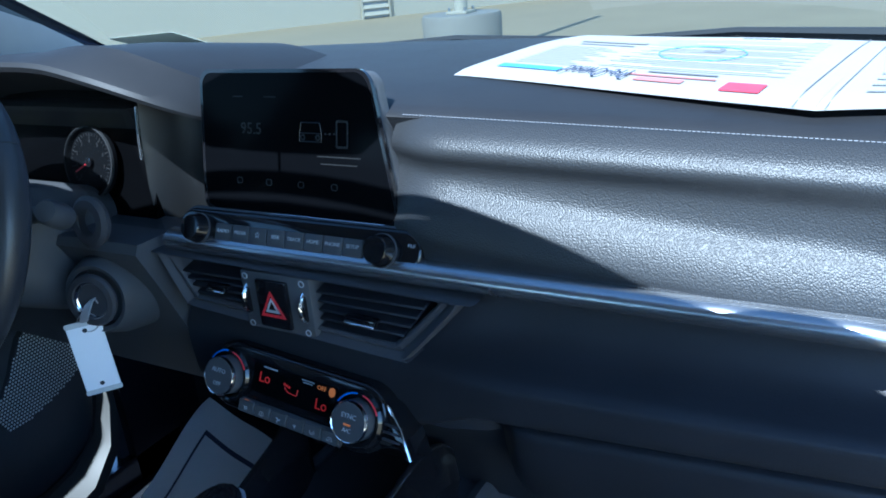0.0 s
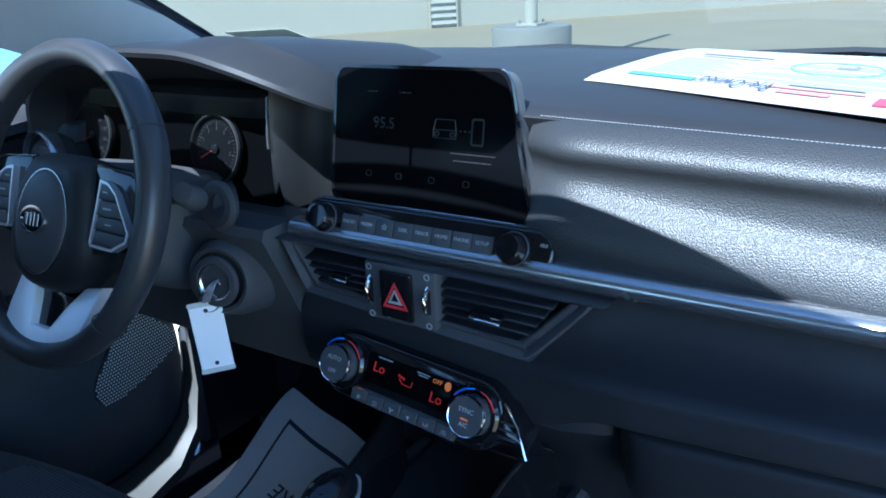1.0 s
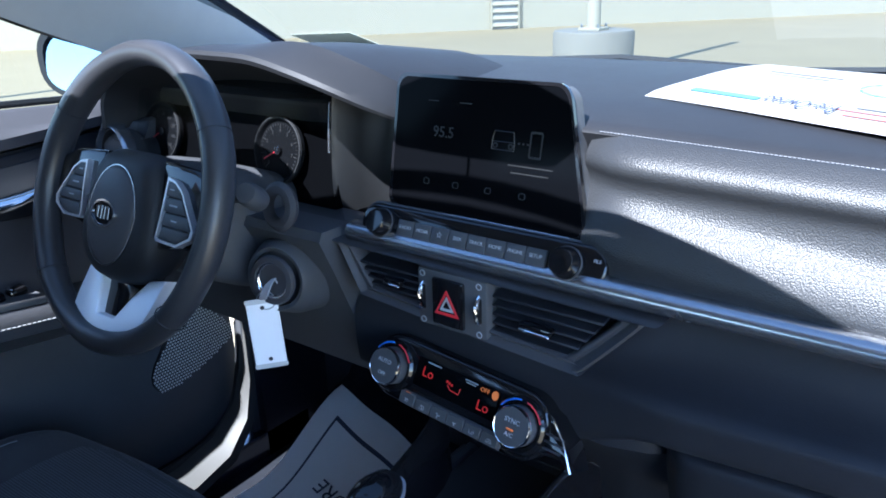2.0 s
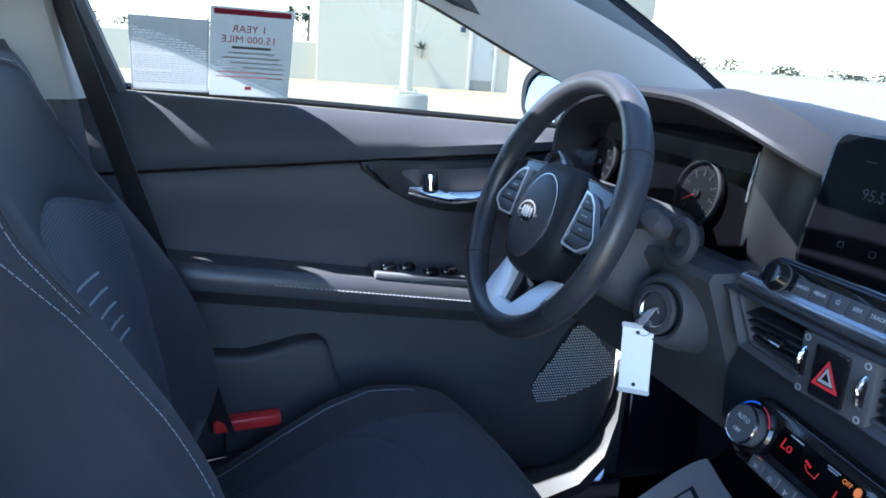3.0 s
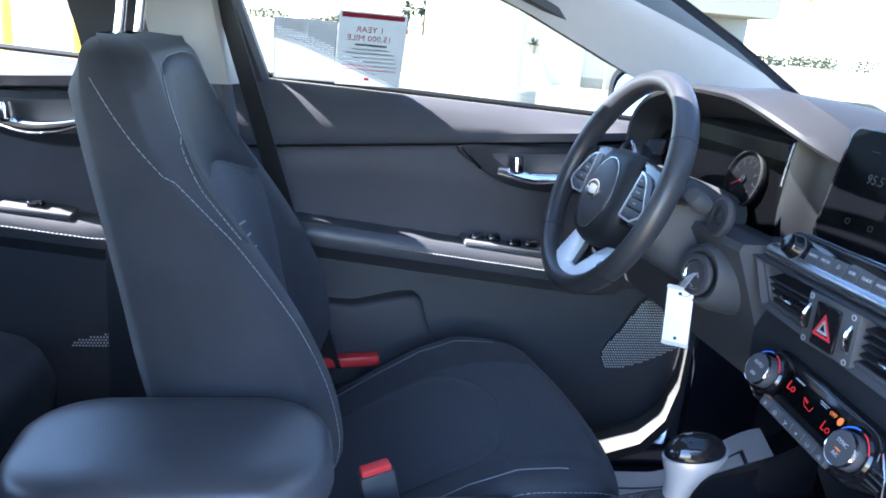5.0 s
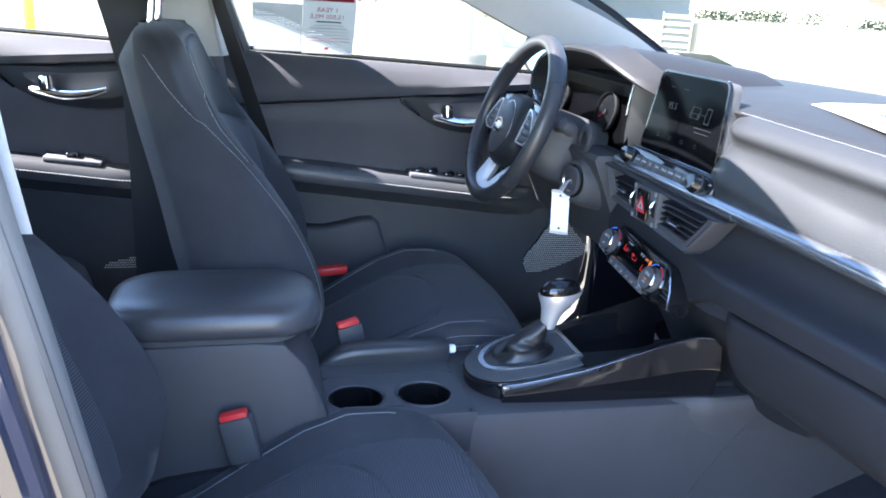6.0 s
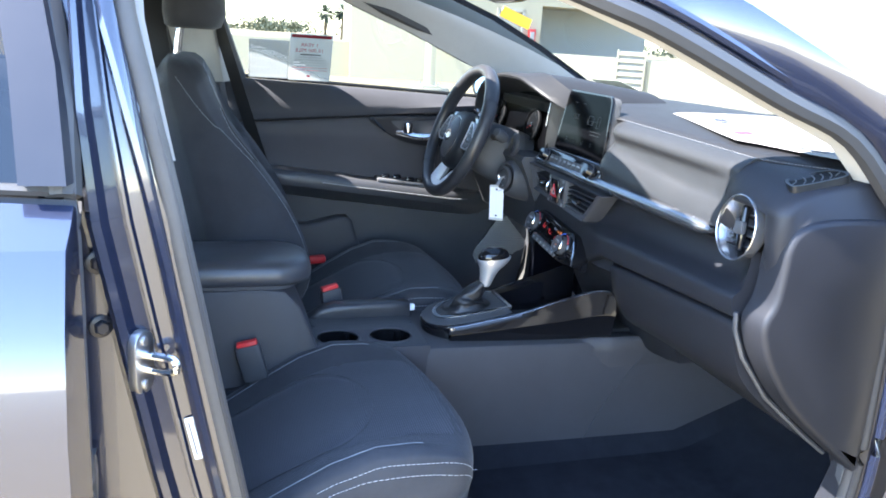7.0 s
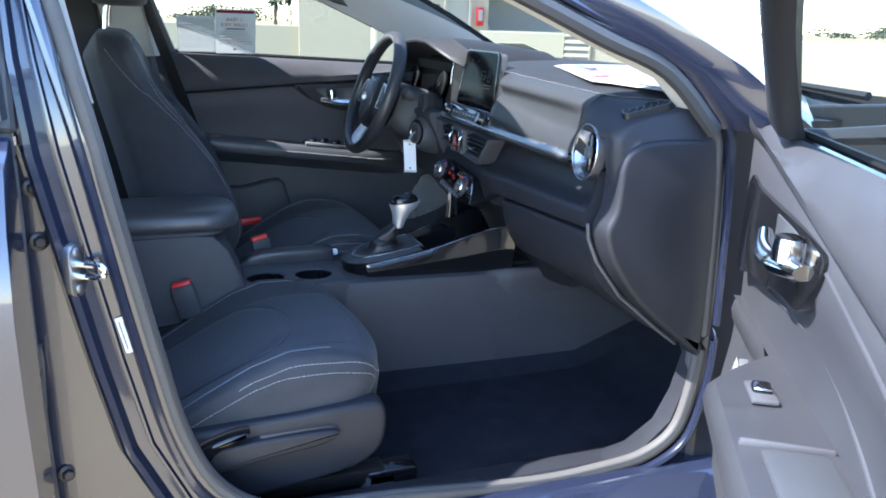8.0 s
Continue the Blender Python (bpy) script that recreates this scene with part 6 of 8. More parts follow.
def front_seat(name, label, off, side, recline=0.0, drop=0.0):
    """side: 1 where the door is at +x."""
    t = thing(name, label, "car seat", "front seats", at=Vector((0, -0.4, 0.3)) + off)
    O = Matrix.Translation(off)

    def put(nm, b, mat, parent=t, lab="", angle=50):
        if recline and (nm in ("backrest", "headrest") or parent.name.startswith(("backrest", "headrest"))):
            for v in b.verts:
                v.co.y -= recline * max(0.0, v.co.z - 0.52)
        if drop and (nm == "cushion" or parent.name.startswith("cushion")):
            for v in b.verts:
                v.co.z -= drop * min(1.0, max(0.0, 0.08 - v.co.x) / 0.30)
        bmesh.ops.transform(b, matrix=O, verts=b.verts)
        return part(nm, b, mat, parent, lab, angle)

    us = [-1, -0.97, -0.92, -0.85, -0.75, -0.62, -0.48, -0.3, -0.1, 0.1, 0.3, 0.48, 0.62, 0.75, 0.85, 0.92, 0.97, 1]
    rings = []
    for z, y, bo, w, yr in BACK:
        fr = [back_front(z, u) for u in us]
        back = [Vector((u * w * 0.99, yr - 0.062 * (1 - abs(u) ** 2.2) * min(1, (1.116 - z) / 0.07) + (0.015 if abs(u) > 0.99 else 0), z)) for u in (1, 0.96, 0.88, 0.75, 0.55, 0.3, 0.1, -0.1, -0.3, -0.55, -0.75, -0.88, -0.96, -1)]
        rings.append(fr + back)
    bk = put("backrest", loft(rings), M_FABRIC, angle=75)
    # smooth insert over the shoulders and ribbed insert in the middle
    def panel(lo, hi, umax, lift):
        """lo, hi: lower and upper border over f, -1 to 1 across."""
        b = bm_new()
        grid = []
        for i in range(21):
            v = i / 20
            row = []
            for j in range(21):
                f = -1 + j / 10
                z = lerp(lo(f), hi(f), v)
                e = min(1.0, (1 - abs(f)) / 0.12, min(i, 20 - i) / 1.6)
                row.append(back_front(z, f * umax(z)) + Vector((0, lift * e + 0.0006, 0)))
            grid.append(row)
        n = len(grid[0])
        V = [[b.verts.new(p) for p in r] for r in grid]
        W = [[b.verts.new(p + Vector((0, -0.006, 0))) for p in r] for r in grid]
        for i in range(len(grid) - 1):
            for j in range(n - 1):
                b.faces.new((V[i][j], V[i][j + 1], V[i + 1][j + 1], V[i + 1][j]))
                b.faces.new((W[i][j], W[i + 1][j], W[i + 1][j + 1], W[i][j + 1]))
        for i in range(len(grid) - 1):
            b.faces.new((V[i][0], V[i + 1][0], W[i + 1][0], W[i][0]))
            b.faces.new((V[i][-1], W[i][-1], W[i + 1][-1], V[i + 1][-1]))
        for j in range(n - 1):
            b.faces.new((V[0][j], W[0][j], W[0][j + 1], V[0][j + 1]))
            b.faces.new((V[-1][j], V[-1][j + 1], W[-1][j + 1], W[-1][j]))
        return b
    SHOULDER = [(0.88, 0.87), (0.955, 0.89), (1.0, 0.86), (1.04, 0.79), (1.072, 0.70), (1.088, 0.58)]

    def arch(f):
        return 0.944 - 0.050 * abs(f) ** 1.6

    put("shoulder_panel", panel(arch, lambda f: 1.087 - 0.010 * f ** 4, lambda z: interp(SHOULDER, z)[0], 0.006), M_SOFT, bk, "smooth dark shoulder panel")
    put("ribbed_panel", panel(lambda f: 0.56, lambda f: arch(f) - 0.004, lambda z: interp([(0.55, 0.50), (0.75, 0.60), (0.88, 0.76), (0.94, 0.84)], z)[0], 0.005), M_RIBBED_BACK, bk)
    # pale rib accents
    for k in range(5):
        z0, u0 = RIBS[k]
        put("accent_rib", tube([back_front(z0 + 0.022 * i / 4, side * lerp(u0, -0.30, i / 4)) + Vector((0, 0.006, 0)) for i in range(5)], 0.0016, 5), M_THREAD, bk)
    # stitching
    for s in (-1, 1):
        line = [back_front(z, s * interp([(0.55, 0.88), (0.8, 0.90), (0.90, 0.93), (0.97, 0.985)], z)[0]) + Vector((s * 0.001, 0.0015, 0)) for z in [0.58 + 0.385 * i / 24 for i in range(25)]]
        for i in range(9):
            q = back_front(0.972 + 0.098 * i / 8, s)
            line.append(Vector((q.x + s * 0.001, q.y - 0.001 - 0.028 * i / 8, q.z)))
        put("stitching", dashes(line, 0.00034, 0.78), M_THREAD, bk)
        line = [back_front(z, s * (interp(SHOULDER, z)[0] + 0.025)) + Vector((0, 0.0025, 0)) for z in [0.90 + 0.184 * i / 18 for i in range(19)]]
        put("stitching", dashes(line, 0.00034, 0.78), M_THREAD, bk)
    put("stitching", dashes([back_front(1.089 - 0.006 * (-1 + i / 6) ** 4, -0.58 + 1.16 * i / 12) + Vector((0, 0.0025, 0.0)) for i in range(13)], 0.00034, 0.78), M_THREAD, bk)
    # cushion
    ys = [-0.62, -0.57, -0.52, -0.475, -0.435, -0.395, -0.36, -0.325, -0.29, -0.24, -0.20, -0.17, -0.15, -0.135, -0.122, -0.113, -0.105]
    rings = []
    for y in ys:
        top = [cush_top(y, u) for u in us]
        zb = min(0.44, top[9].z - 0.07) if y < -0.2 else lerp(0.44, 0.50, max(0, (y + 0.2) / 0.085))
        w = top[-1].x
        ye = top[-1].y
        rings.append(top + [Vector((w * 1.008, ye, lerp(zb, top[-1].z, 0.72))), Vector((w * 1.010, ye, lerp(zb, top[-1].z, 0.35))), Vector((w * 0.985, ye, zb)), Vector((0, y, zb - 0.01)), Vector((-w * 0.985, ye, zb)), Vector((-w * 1.010, ye, lerp(zb, top[-1].z, 0.35))), Vector((-w * 1.008, ye, lerp(zb, top[-1].z, 0.72)))])
    cu = put("cushion", loft(rings), M_FABRIC, angle=75)
    b = bm_new()
    def cpanel(y0, y1, um, lift):
        b = bm_new()
        V, W = [], []
        for i in range(17):
            y = lerp(y0, y1, i / 16)
            rv, rw = [], []
            for j in range(15):
                u = um(y) * (-1 + j / 7)
                e = min(1, (1 - abs(u) / um(y)) / 0.1) * min(1, min(i, 16 - i) / 1.5)
                p = cush_top(y, u)
                rv.append(b.verts.new(p + Vector((0, 0, 0.0006 + lift * e))))
                rw.append(b.verts.new(p + Vector((0, 0, -0.006))))
            V.append(rv), W.append(rw)
        for i in range(16):
            for j in range(14):
                b.faces.new((V[i][j], V[i][j + 1], V[i + 1][j + 1], V[i + 1][j]))
                b.faces.new((W[i][j], W[i + 1][j], W[i + 1][j + 1], W[i][j + 1]))
        for i in range(16):
            b.faces.new((V[i][0], V[i + 1][0], W[i + 1][0], W[i][0]))
            b.faces.new((V[i][-1], W[i][-1], W[i + 1][-1], V[i + 1][-1]))
        for j in range(14):
            b.faces.new((V[0][j], W[0][j], W[0][j + 1], V[0][j + 1]))
            b.faces.new((V[-1][j], V[-1][j + 1], W[-1][j + 1], W[-1][j]))
        return b
    put("centre_panel", cpanel(-0.60, -0.128, lambda y: interp([(-0.60, 0.60), (-0.3, 0.64), (-0.13, 0.66)], y)[0], 0.003), M_RIBBED, cu)
    put("ribbed_insert", cpanel(-0.60, -0.264, lambda y: 0.60 if y < -0.36 else max(0.05, 0.60 * math.sqrt(max(0.0, 1 - ((y + 0.36) / 0.098) ** 2))), 0.007), M_RIBBED, cu)
    arc = [(-0.585, 0.61), (-0.50, 0.61), (-0.43, 0.61)] + [(-0.36 + 0.101 * math.sin(math.pi * k / 24), 0.61 * math.cos(math.pi * k / 24)) for k in range(25)] + [(-0.43, -0.61), (-0.50, -0.61), (-0.585, -0.61)]
    put("insert_seam", tube([cush_top(y, u) + Vector((0, 0, 0.0030)) for y, u in arc], 0.0014, 6), M_DARK, cu)
    for s in (-1, 1):
        for sep, rows in ((0.0, [(-0.385, 0.555), (-0.36, 0.568), (-0.284, 0.577), (-0.18, 0.570), (-0.155, 0.572), (-0.142, 0.565), (-0.134, 0.550), (-0.131, 0.534)]), (0.016, [(-0.50, 0.505), (-0.427, 0.534), (-0.34, 0.552), (-0.255, 0.556), (-0.19, 0.549), (-0.14, 0.533)])):
            line = []
            for y, z in fine(rows, 5):
                rim = cush_top((y + 0.0463) / 0.8638 if y > -0.34 else y, 1)
                line.append(Vector((s * (rim.x * 1.0095 + 0.0008), y, min(z, rim.z - 0.004 - sep))))
            put("stitching", dashes(line, 0.00045, 0.72), M_THREAD, cu)
    for s in (-1, 1):
        put("bolster_piping", tube([cush_top(lerp(-0.54, -0.21, i / 24), s * 0.87) + Vector((0, 0, 0.0004)) for i in range(25)], 0.0008, 5), M_SEAM, cu, "thin grey piping")
    fl = [cush_top(-0.117, u) + Vector((0, 0.003, -0.022 + 0.012 * u * u)) for u in [-0.95 + 1.9 * i / 20 for i in range(21)]]
    put("stitching", dashes(fl, 0.00045, 0.75), M_THREAD, cu)
    # front skirt, side shields and runners
    put("front_skirt", loft([[Vector((u * 0.226, -0.120 - o, 0.535)), Vector((u * 0.226, -0.114 - o, 0.50)), Vector((u * 0.224, -0.125 - o, 0.42)), Vector((u * 0.216, -0.16 - o * 0.6, 0.36)), Vector((u * 0.216, -0.25, 0.36)), Vector((u * 0.224, -0.22, 0.535))] for u, o in [(q, 0.055 * max(0, (abs(q) - 0.62) / 0.38) ** 2.2) for q in (-1, -0.95, -0.88, -0.8, -0.7, -0.4, 0, 0.4, 0.7, 0.8, 0.88, 0.95, 1)]]), M_FABRIC, cu)
    for s in (-1, 1):
        sh = [(-0.66, 0.36), (-0.61, 0.455), (-0.45, 0.482), (-0.28, 0.492), (-0.165, 0.497), (-0.135, 0.485), (-0.132, 0.44), (-0.150, 0.395), (-0.215, 0.366), (-0.36, 0.345), (-0.54, 0.325)]
        yzm = Matrix(((0, 0, s, 0), (1, 0, 0, 0), (0, 1, 0, 0), (0, 0, 0, 1)))
        shd = put("side_shield", prism([(p.x, p.y) for p in spline([(a, c, 0) for a, c in sh], 3, True)], 0.235, 0.272, yzm, 0.010, 3), M_KNEE, t)
        if s == side:
            lv = [(-0.52, 0.425), (-0.47, 0.450), (-0.36, 0.463), (-0.245, 0.464), (-0.220, 0.456), (-0.250, 0.438), (-0.33, 0.428), (-0.45, 0.412)]
            put("height_lever", prism([(p.x, p.y) for p in spline([(a, c, 0) for a, c in lv], 3, True)], 0.268, 0.292, yzm, 0.006, 3), M_KNEE, shd)
            lv = [(-0.50, 0.428), (-0.462, 0.462), (-0.410, 0.481), (-0.372, 0.484), (-0.395, 0.470), (-0.430, 0.452), (-0.455, 0.420), (-0.49, 0.405)]
            put("recline_lever", prism([(p.x, p.y) for p in spline([(a, c, 0) for a, c in lv], 3, True)], 0.268, 0.300, yzm, 0.006, 3), M_GLOSS, shd)
        rn = put("runner", rbox((0.045, 0.56, 0.03), 0.004, 1, at(s * 0.20, -0.40, 0.315)), M_CHEEK, t)
        put("runner_cover", rbox((0.050, 0.10, 0.032), 0.006, 2, at(s * 0.20, -0.105, 0.308)), M_GLOSS, rn)
        put("runner_foot", rbox((0.05, 0.06, 0.05), 0.004, 1, at(s * 0.20, -0.62, 0.29)), M_HARD, rn)
        put("runner_foot", rbox((0.05, 0.06, 0.05), 0.004, 1, at(s * 0.20, -0.13, 0.29)), M_HARD, rn)
    put("seat_pan", rbox((0.46, 0.46, 0.09), 0.01, 1, at(0, -0.40, 0.385)), M_DARK, t)
    # headrest
    b = bm_new()
    rings = []
    for z, w, yf, th in ((1.166, 0.085, -0.760, 0.10), (1.172, 0.105, -0.747, 0.125), (1.20, 0.125, -0.737, 0.14), (1.25, 0.132, -0.741, 0.135), (1.29, 0.125, -0.753, 0.12), (1.318, 0.105, -0.770, 0.09), (1.328, 0.075, -0.790, 0.05)):
        rings.append([Vector((w * math.copysign(abs(math.cos(a)) ** 0.6, math.cos(a)), yf - th / 2 + th / 2 * math.copysign(abs(math.sin(a)) ** 0.7, math.sin(a)), z)) for a in [2 * math.pi * j / 24 for j in range(24)]])
    hr = put("headrest", loft(rings), M_FABRIC)
    for s in (-1, 1):
        put("post", tube([(s * 0.062, -0.845, 1.088), (s * 0.062, -0.840, 1.15), (s * 0.062, -0.832, 1.20)], 0.0065, 12), M_CHROME, hr)
        put("post_guide", rbox((0.034, 0.026, 0.012), 0.004, 2, at(s * 0.062, -0.843, 1.1045)), M_HARD, bk)
    return t


front_seat("driver_seat", "black cloth driver's seat with pale contrast stitching", Vector((-0.372, 0, 0)), -1, -0.035)
front_seat("passenger_seat", "black cloth passenger seat with ribbed centre panels", Vector((0.352, -0.227, 0.0)), 1, 0.18, 0.019)


def buckle(x, y, z, lean, yaw, label):
    t = thing("seat_belt_buckle", label, "seat belt buckle", "seat belt buckles", at=(x, y, z - 0.08))
    m = at(x, y, z, lean, 0, yaw)
    part("body", rbox((0.026, 0.048, 0.075), 0.006, 2, m @ at(0, 0, -0.04)), M_HARD, t)
    part("press_button", rbox((0.018, 0.040, 0.016), 0.003, 2, m @ at(0, 0, -0.003)), M_RED, t)
    part("stalk", rbox((0.012, 0.034, 0.12), 0.004, 1, m @ at(0, 0, -0.12)), M_RUBBER, t)


buckle(-0.146, -0.49, 0.600, 12, 10, "black buckle with red button beside the driver's cushion")
buckle(0.130, -0.690, 0.582, 14, -6, "black buckle with red button beside the passenger cushion")


def belt_anchor():
    t = thing("seat_belt_anchor", "red tab low beside the driver's seat and door", "seat belt", at=(-0.69, -0.43, 0.46))
    part("tab", rbox((0.03, 0.11, 0.022), 0.006, 2, at(-0.680, -0.480, 0.510, 4)), M_RED, t)
    part("webbing", rbox((0.004, 0.05, 0.12), 0.001, 1, at(-0.682, -0.49, 0.445)), M_RUBBER, t)


belt_anchor()


def seat_belt(s, top, low, turn, label):
    """Black webbing hanging from the pillar guide to the floor anchor."""
    t = thing("seat_belt", label, "seat belt", "front seat belts", at=low)
    a, c = Vector(top), Vector(low)
    rings = []
    for i in range(13):
        k = i / 12
        p = a.lerp(c, k) + Vector((s * 0.012 * math.sin(math.pi * k), 0, 0))
        w = Vector((math.sin(turn * (1 - 0.4 * k)) * -s, math.cos(turn * (1 - 0.4 * k)), 0)) * 0.0235
        n = Vector((w.y, -w.x, 0)).normalized() * 0.0007
        rings.append([p + w + n, p - w + n, p - w - n, p + w - n])
    part("webbing", loft(rings), M_RUBBER, t)
    part("guide", rbox((0.014, 0.062, 0.040), 0.006, 2, at(a.x + s * 0.006, a.y, a.z + 0.01)), M_HARD, t)


seat_belt(-1, (-0.592, -0.755, 1.262), (-0.672, -0.52, 0.50), 0.95, "black driver's seat belt hanging from the centre pillar")
seat_belt(1, (0.592, -0.862, 1.262), (0.655, -0.83, 0.44), 0.2, "black passenger seat belt hanging from the centre pillar")


def rear_bench():
    t = thing("rear_bench", "black cloth rear bench seat", "car seat", at=(0, -1.3, 0.3))
    rings = []
    for y, z, zb in ((-1.03, 0.44, 0.36), (-1.015, 0.50, 0.32), (-1.012, 0.535, 0.30), (-1.022, 0.562, 0.30), (-1.045, 0.583, 0.30), (-1.085, 0.594, 0.30), (-1.15, 0.595, 0.30), (-1.25, 0.585, 0.30), (-1.52, 0.56, 0.30)):
        rings.append([(-0.64, y, zb), (-0.645, y, z - 0.05), (-0.60, y, z), (-0.3, y, z + 0.005), (0, y, z + 0.01), (0.3, y, z + 0.005), (0.60, y, z), (0.645, y, z - 0.05), (0.64, y, zb)])
    part("cushion", loft(rings), M_FABRIC, t)
    rings = []
    for z, y, th in ((0.50, -1.46, 0.16), (0.62, -1.47, 0.18), (0.80, -1.52, 0.18), (0.95, -1.57, 0.14), (1.0, -1.60, 0.08)):
        rings.append([(-0.62, y - 0.01, z), (-0.4, y, z), (0, y + 0.005, z), (0.4, y, z), (0.62, y - 0.01, z), (0.62, y - th, z), (-0.62, y - th, z)])
    part("backrest", loft(rings), M_FABRIC, t)


rear_bench()


# ---- doors ----
def belt_z(y):
    return 1.036 - 0.042 * (y + 0.65)


def crease_z(y):
    return 0.916 + 0.073 * (y + 0.64)


def arm_z(y):
    return 0.772 - 0.115 * (y + 0.46)


def glass_x(z):
    return 0.748 - 0.48 * max(0, z - 1.02)


def door(name, label, s, y0, y1, dy, T, front=True, switches=4, dz=0.0):
    """A door built closed; s 1 on the passenger's side; dy shifts its pattern along the car; T swings it."""
    H = T @ Vector((s * 0.78, (y0 + y1) / 2, 0.4))
    t = thing(name, label, "car door", "car doors", at=H)

    def bz(q):
        return belt_z(q) + dz * 0.8

    def cz(q):
        return crease_z(q) + dz

    def az(q):
        return arm_z(q) + dz

    def put(nm, b, mat, parent=t, lab="", angle=38):
        bmesh.ops.transform(b, matrix=T @ Matrix.Diagonal((s, 1, 1, 1)), verts=b.verts)
        if s < 0:
            bmesh.ops.reverse_faces(b, faces=b.faces)
        return part(nm, b, mat, parent, lab, angle)

    n = 26
    ys = [lerp(y0, y1, i / n) for i in range(n + 1)]

    def ends(y):
        """Rounds the panel off towards both ends."""
        e = y - y0 if front and s > 0 else min(y - y0, y1 - y)
        return 0.018 * (1 - min(1, e / 0.03)) ** 2

    up, mid, arm, low, skin = [], [], [], [], []
    for y in ys:
        q = y - dy
        zb, zc, za, o = bz(q), cz(q), az(q), ends(y)
        reach = (0.058 * min(1, max(0.0, (0.10 - q) / 0.14)) if s < 0 or not front else 0.092 * min(1, max(0.0, (-0.02 - q) / 0.14))) * min(1, max(0, (q + 0.66) / 0.06))
        up.append([(0.752, y, zb - 0.004), (0.744 + o, y, zb + 0.001), (0.735 + o, y, zb - 0.004), (0.722 + o, y, zb - 0.022), (0.711 + o, y, lerp(zb, zc, 0.55)), (0.708 + o, y, zc + 0.022), (0.714 + o, y, zc + 0.006), (0.730 + o, y, zc), (0.765, y, zc)])
        mid.append([(0.760, y, zc - 0.001), (0.729 + o, y, zc - 0.002), (0.723 + o, y, zc - 0.012), (0.724 + o, y, lerp(zc, za, 0.35)), (0.730 + o, y, lerp(zc, za, 0.45)), (0.736 + o, y, lerp(zc, za, 0.75)), (0.738 + o, y, za + 0.012), (0.736, y, za - 0.02), (0.765, y, za - 0.02)])
        arm.append([(0.742, y, za + 0.004), (0.725, y, za + 0.004), (0.735 - reach, y, za + 0.002), (0.728 - reach, y, za - 0.005), (0.724 - reach, y, za - 0.022), (0.728 - reach, y, za - 0.040), (0.738 - reach * 0.7, y, za - 0.060), (0.742, y, za - 0.085)])
        low.append([(0.760, y, za - 0.03), (0.733 + o, y, za - 0.05), (0.732 + o, y, 0.60), (0.722 + o, y, 0.52), (0.722 + o, y, 0.42), (0.730 + o, y, 0.326), (0.77, y, 0.318), (0.77, y, za - 0.03)])
        skin.append([(0.762, y, zb - 0.01), (0.775, y, zb - 0.004), (0.800, y, zb - 0.02), (0.832, y, 0.97), (0.862, y, 0.90), (0.884, y, 0.80), (0.886, y, 0.70), (0.876, y, 0.55), (0.862, y, 0.42), (0.850, y, 0.295), (0.835, y, 0.285), (0.80, y, 0.305), (0.775, y, 0.34)])
    # the open front door takes darker copies that offset the light on it
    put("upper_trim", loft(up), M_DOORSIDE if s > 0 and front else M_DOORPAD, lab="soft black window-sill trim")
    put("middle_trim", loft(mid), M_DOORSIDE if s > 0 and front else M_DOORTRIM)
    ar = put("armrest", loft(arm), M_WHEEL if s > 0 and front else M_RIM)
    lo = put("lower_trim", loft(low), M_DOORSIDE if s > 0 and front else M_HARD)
    put("outer_skin", loft(skin), M_PAINT)
    put("belt_weatherstrip", tube([(0.757, y, bz(y - dy) + 0.006) for y in ys], 0.006, 6), M_RUBBER)
    # stitched line on the armrest
    st = []
    for i in range(33):
        q = lerp(-0.44, 0.02, i / 32)
        st.append((0.735 - 0.058 * min(1, max(0, (0.10 - q) / 0.14)) - 0.0125, q + dy, az(q) - 0.020))
    if s < 0 or not front:
        put("stitching", dashes(st, 0.0008, 0.6, 0.006), M_THREAD, ar)
    else:
        # pull cup: dark box on the armrest, the hollow's shade put in as colour
        put("pull_cup", rbox((0.066, 0.16, 0.02), 0.008, 2, at(0.697, -0.455, az(-0.455) - 0.0025, -6.5)), M_DARK, ar)
        put("cup_lip", rbox((0.088, 0.007, 0.012), 0.003, 2, at(0.691, -0.366, az(-0.366) + 0.003, -6.5)), M_HARD2, ar)
    # pull-handle pod and lever
    pod = [(p.x, p.y) for p in spline([(-0.300, 0.942, 0), (-0.16, 0.948, 0), (-0.03, 0.957, 0), (0.045, 0.962, 0), (0.055, 0.92, 0), (0.02, 0.872, 0), (-0.08, 0.856, 0), (-0.18, 0.866, 0), (-0.245, 0.895, 0)], 3, True)]
    pod = [(min(p[0], y1 - dy - 0.025), p[1]) for p in pod]
    if s > 0 and front:
        pod = [(p.x, p.y) for p in spline([(-0.270, 0.926, 0), (-0.225, 0.932, 0), (-0.10, 0.930, 0), (0.05, 0.922, 0), (0.20, 0.915, 0), (0.285, 0.908, 0), (0.290, 0.760, 0), (0.20, 0.772, 0), (0.05, 0.800, 0), (-0.09, 0.830, 0), (-0.195, 0.846, 0), (-0.245, 0.885, 0)], 3, True)]
    yz = Matrix(((0, 0, -1, 0), (1, 0, 0, dy), (0, 1, 0, dz), (0, 0, 0, 1)))
    pd = put("handle_pod", prism(pod, -0.735, -0.716, yz, 0.004, 2), M_GLOSS if s > 0 and front else M_KNEE, lab="black handle surround")
    if s > 0 and front:
        pod = [(max(-0.24, min(0.05, p[0])), p[1]) for p in pod]
    well = [(p[0] * 0.62 - 0.055 + 0.01, 0.912 + (p[1] - 0.912) * 0.62) for p in pod]
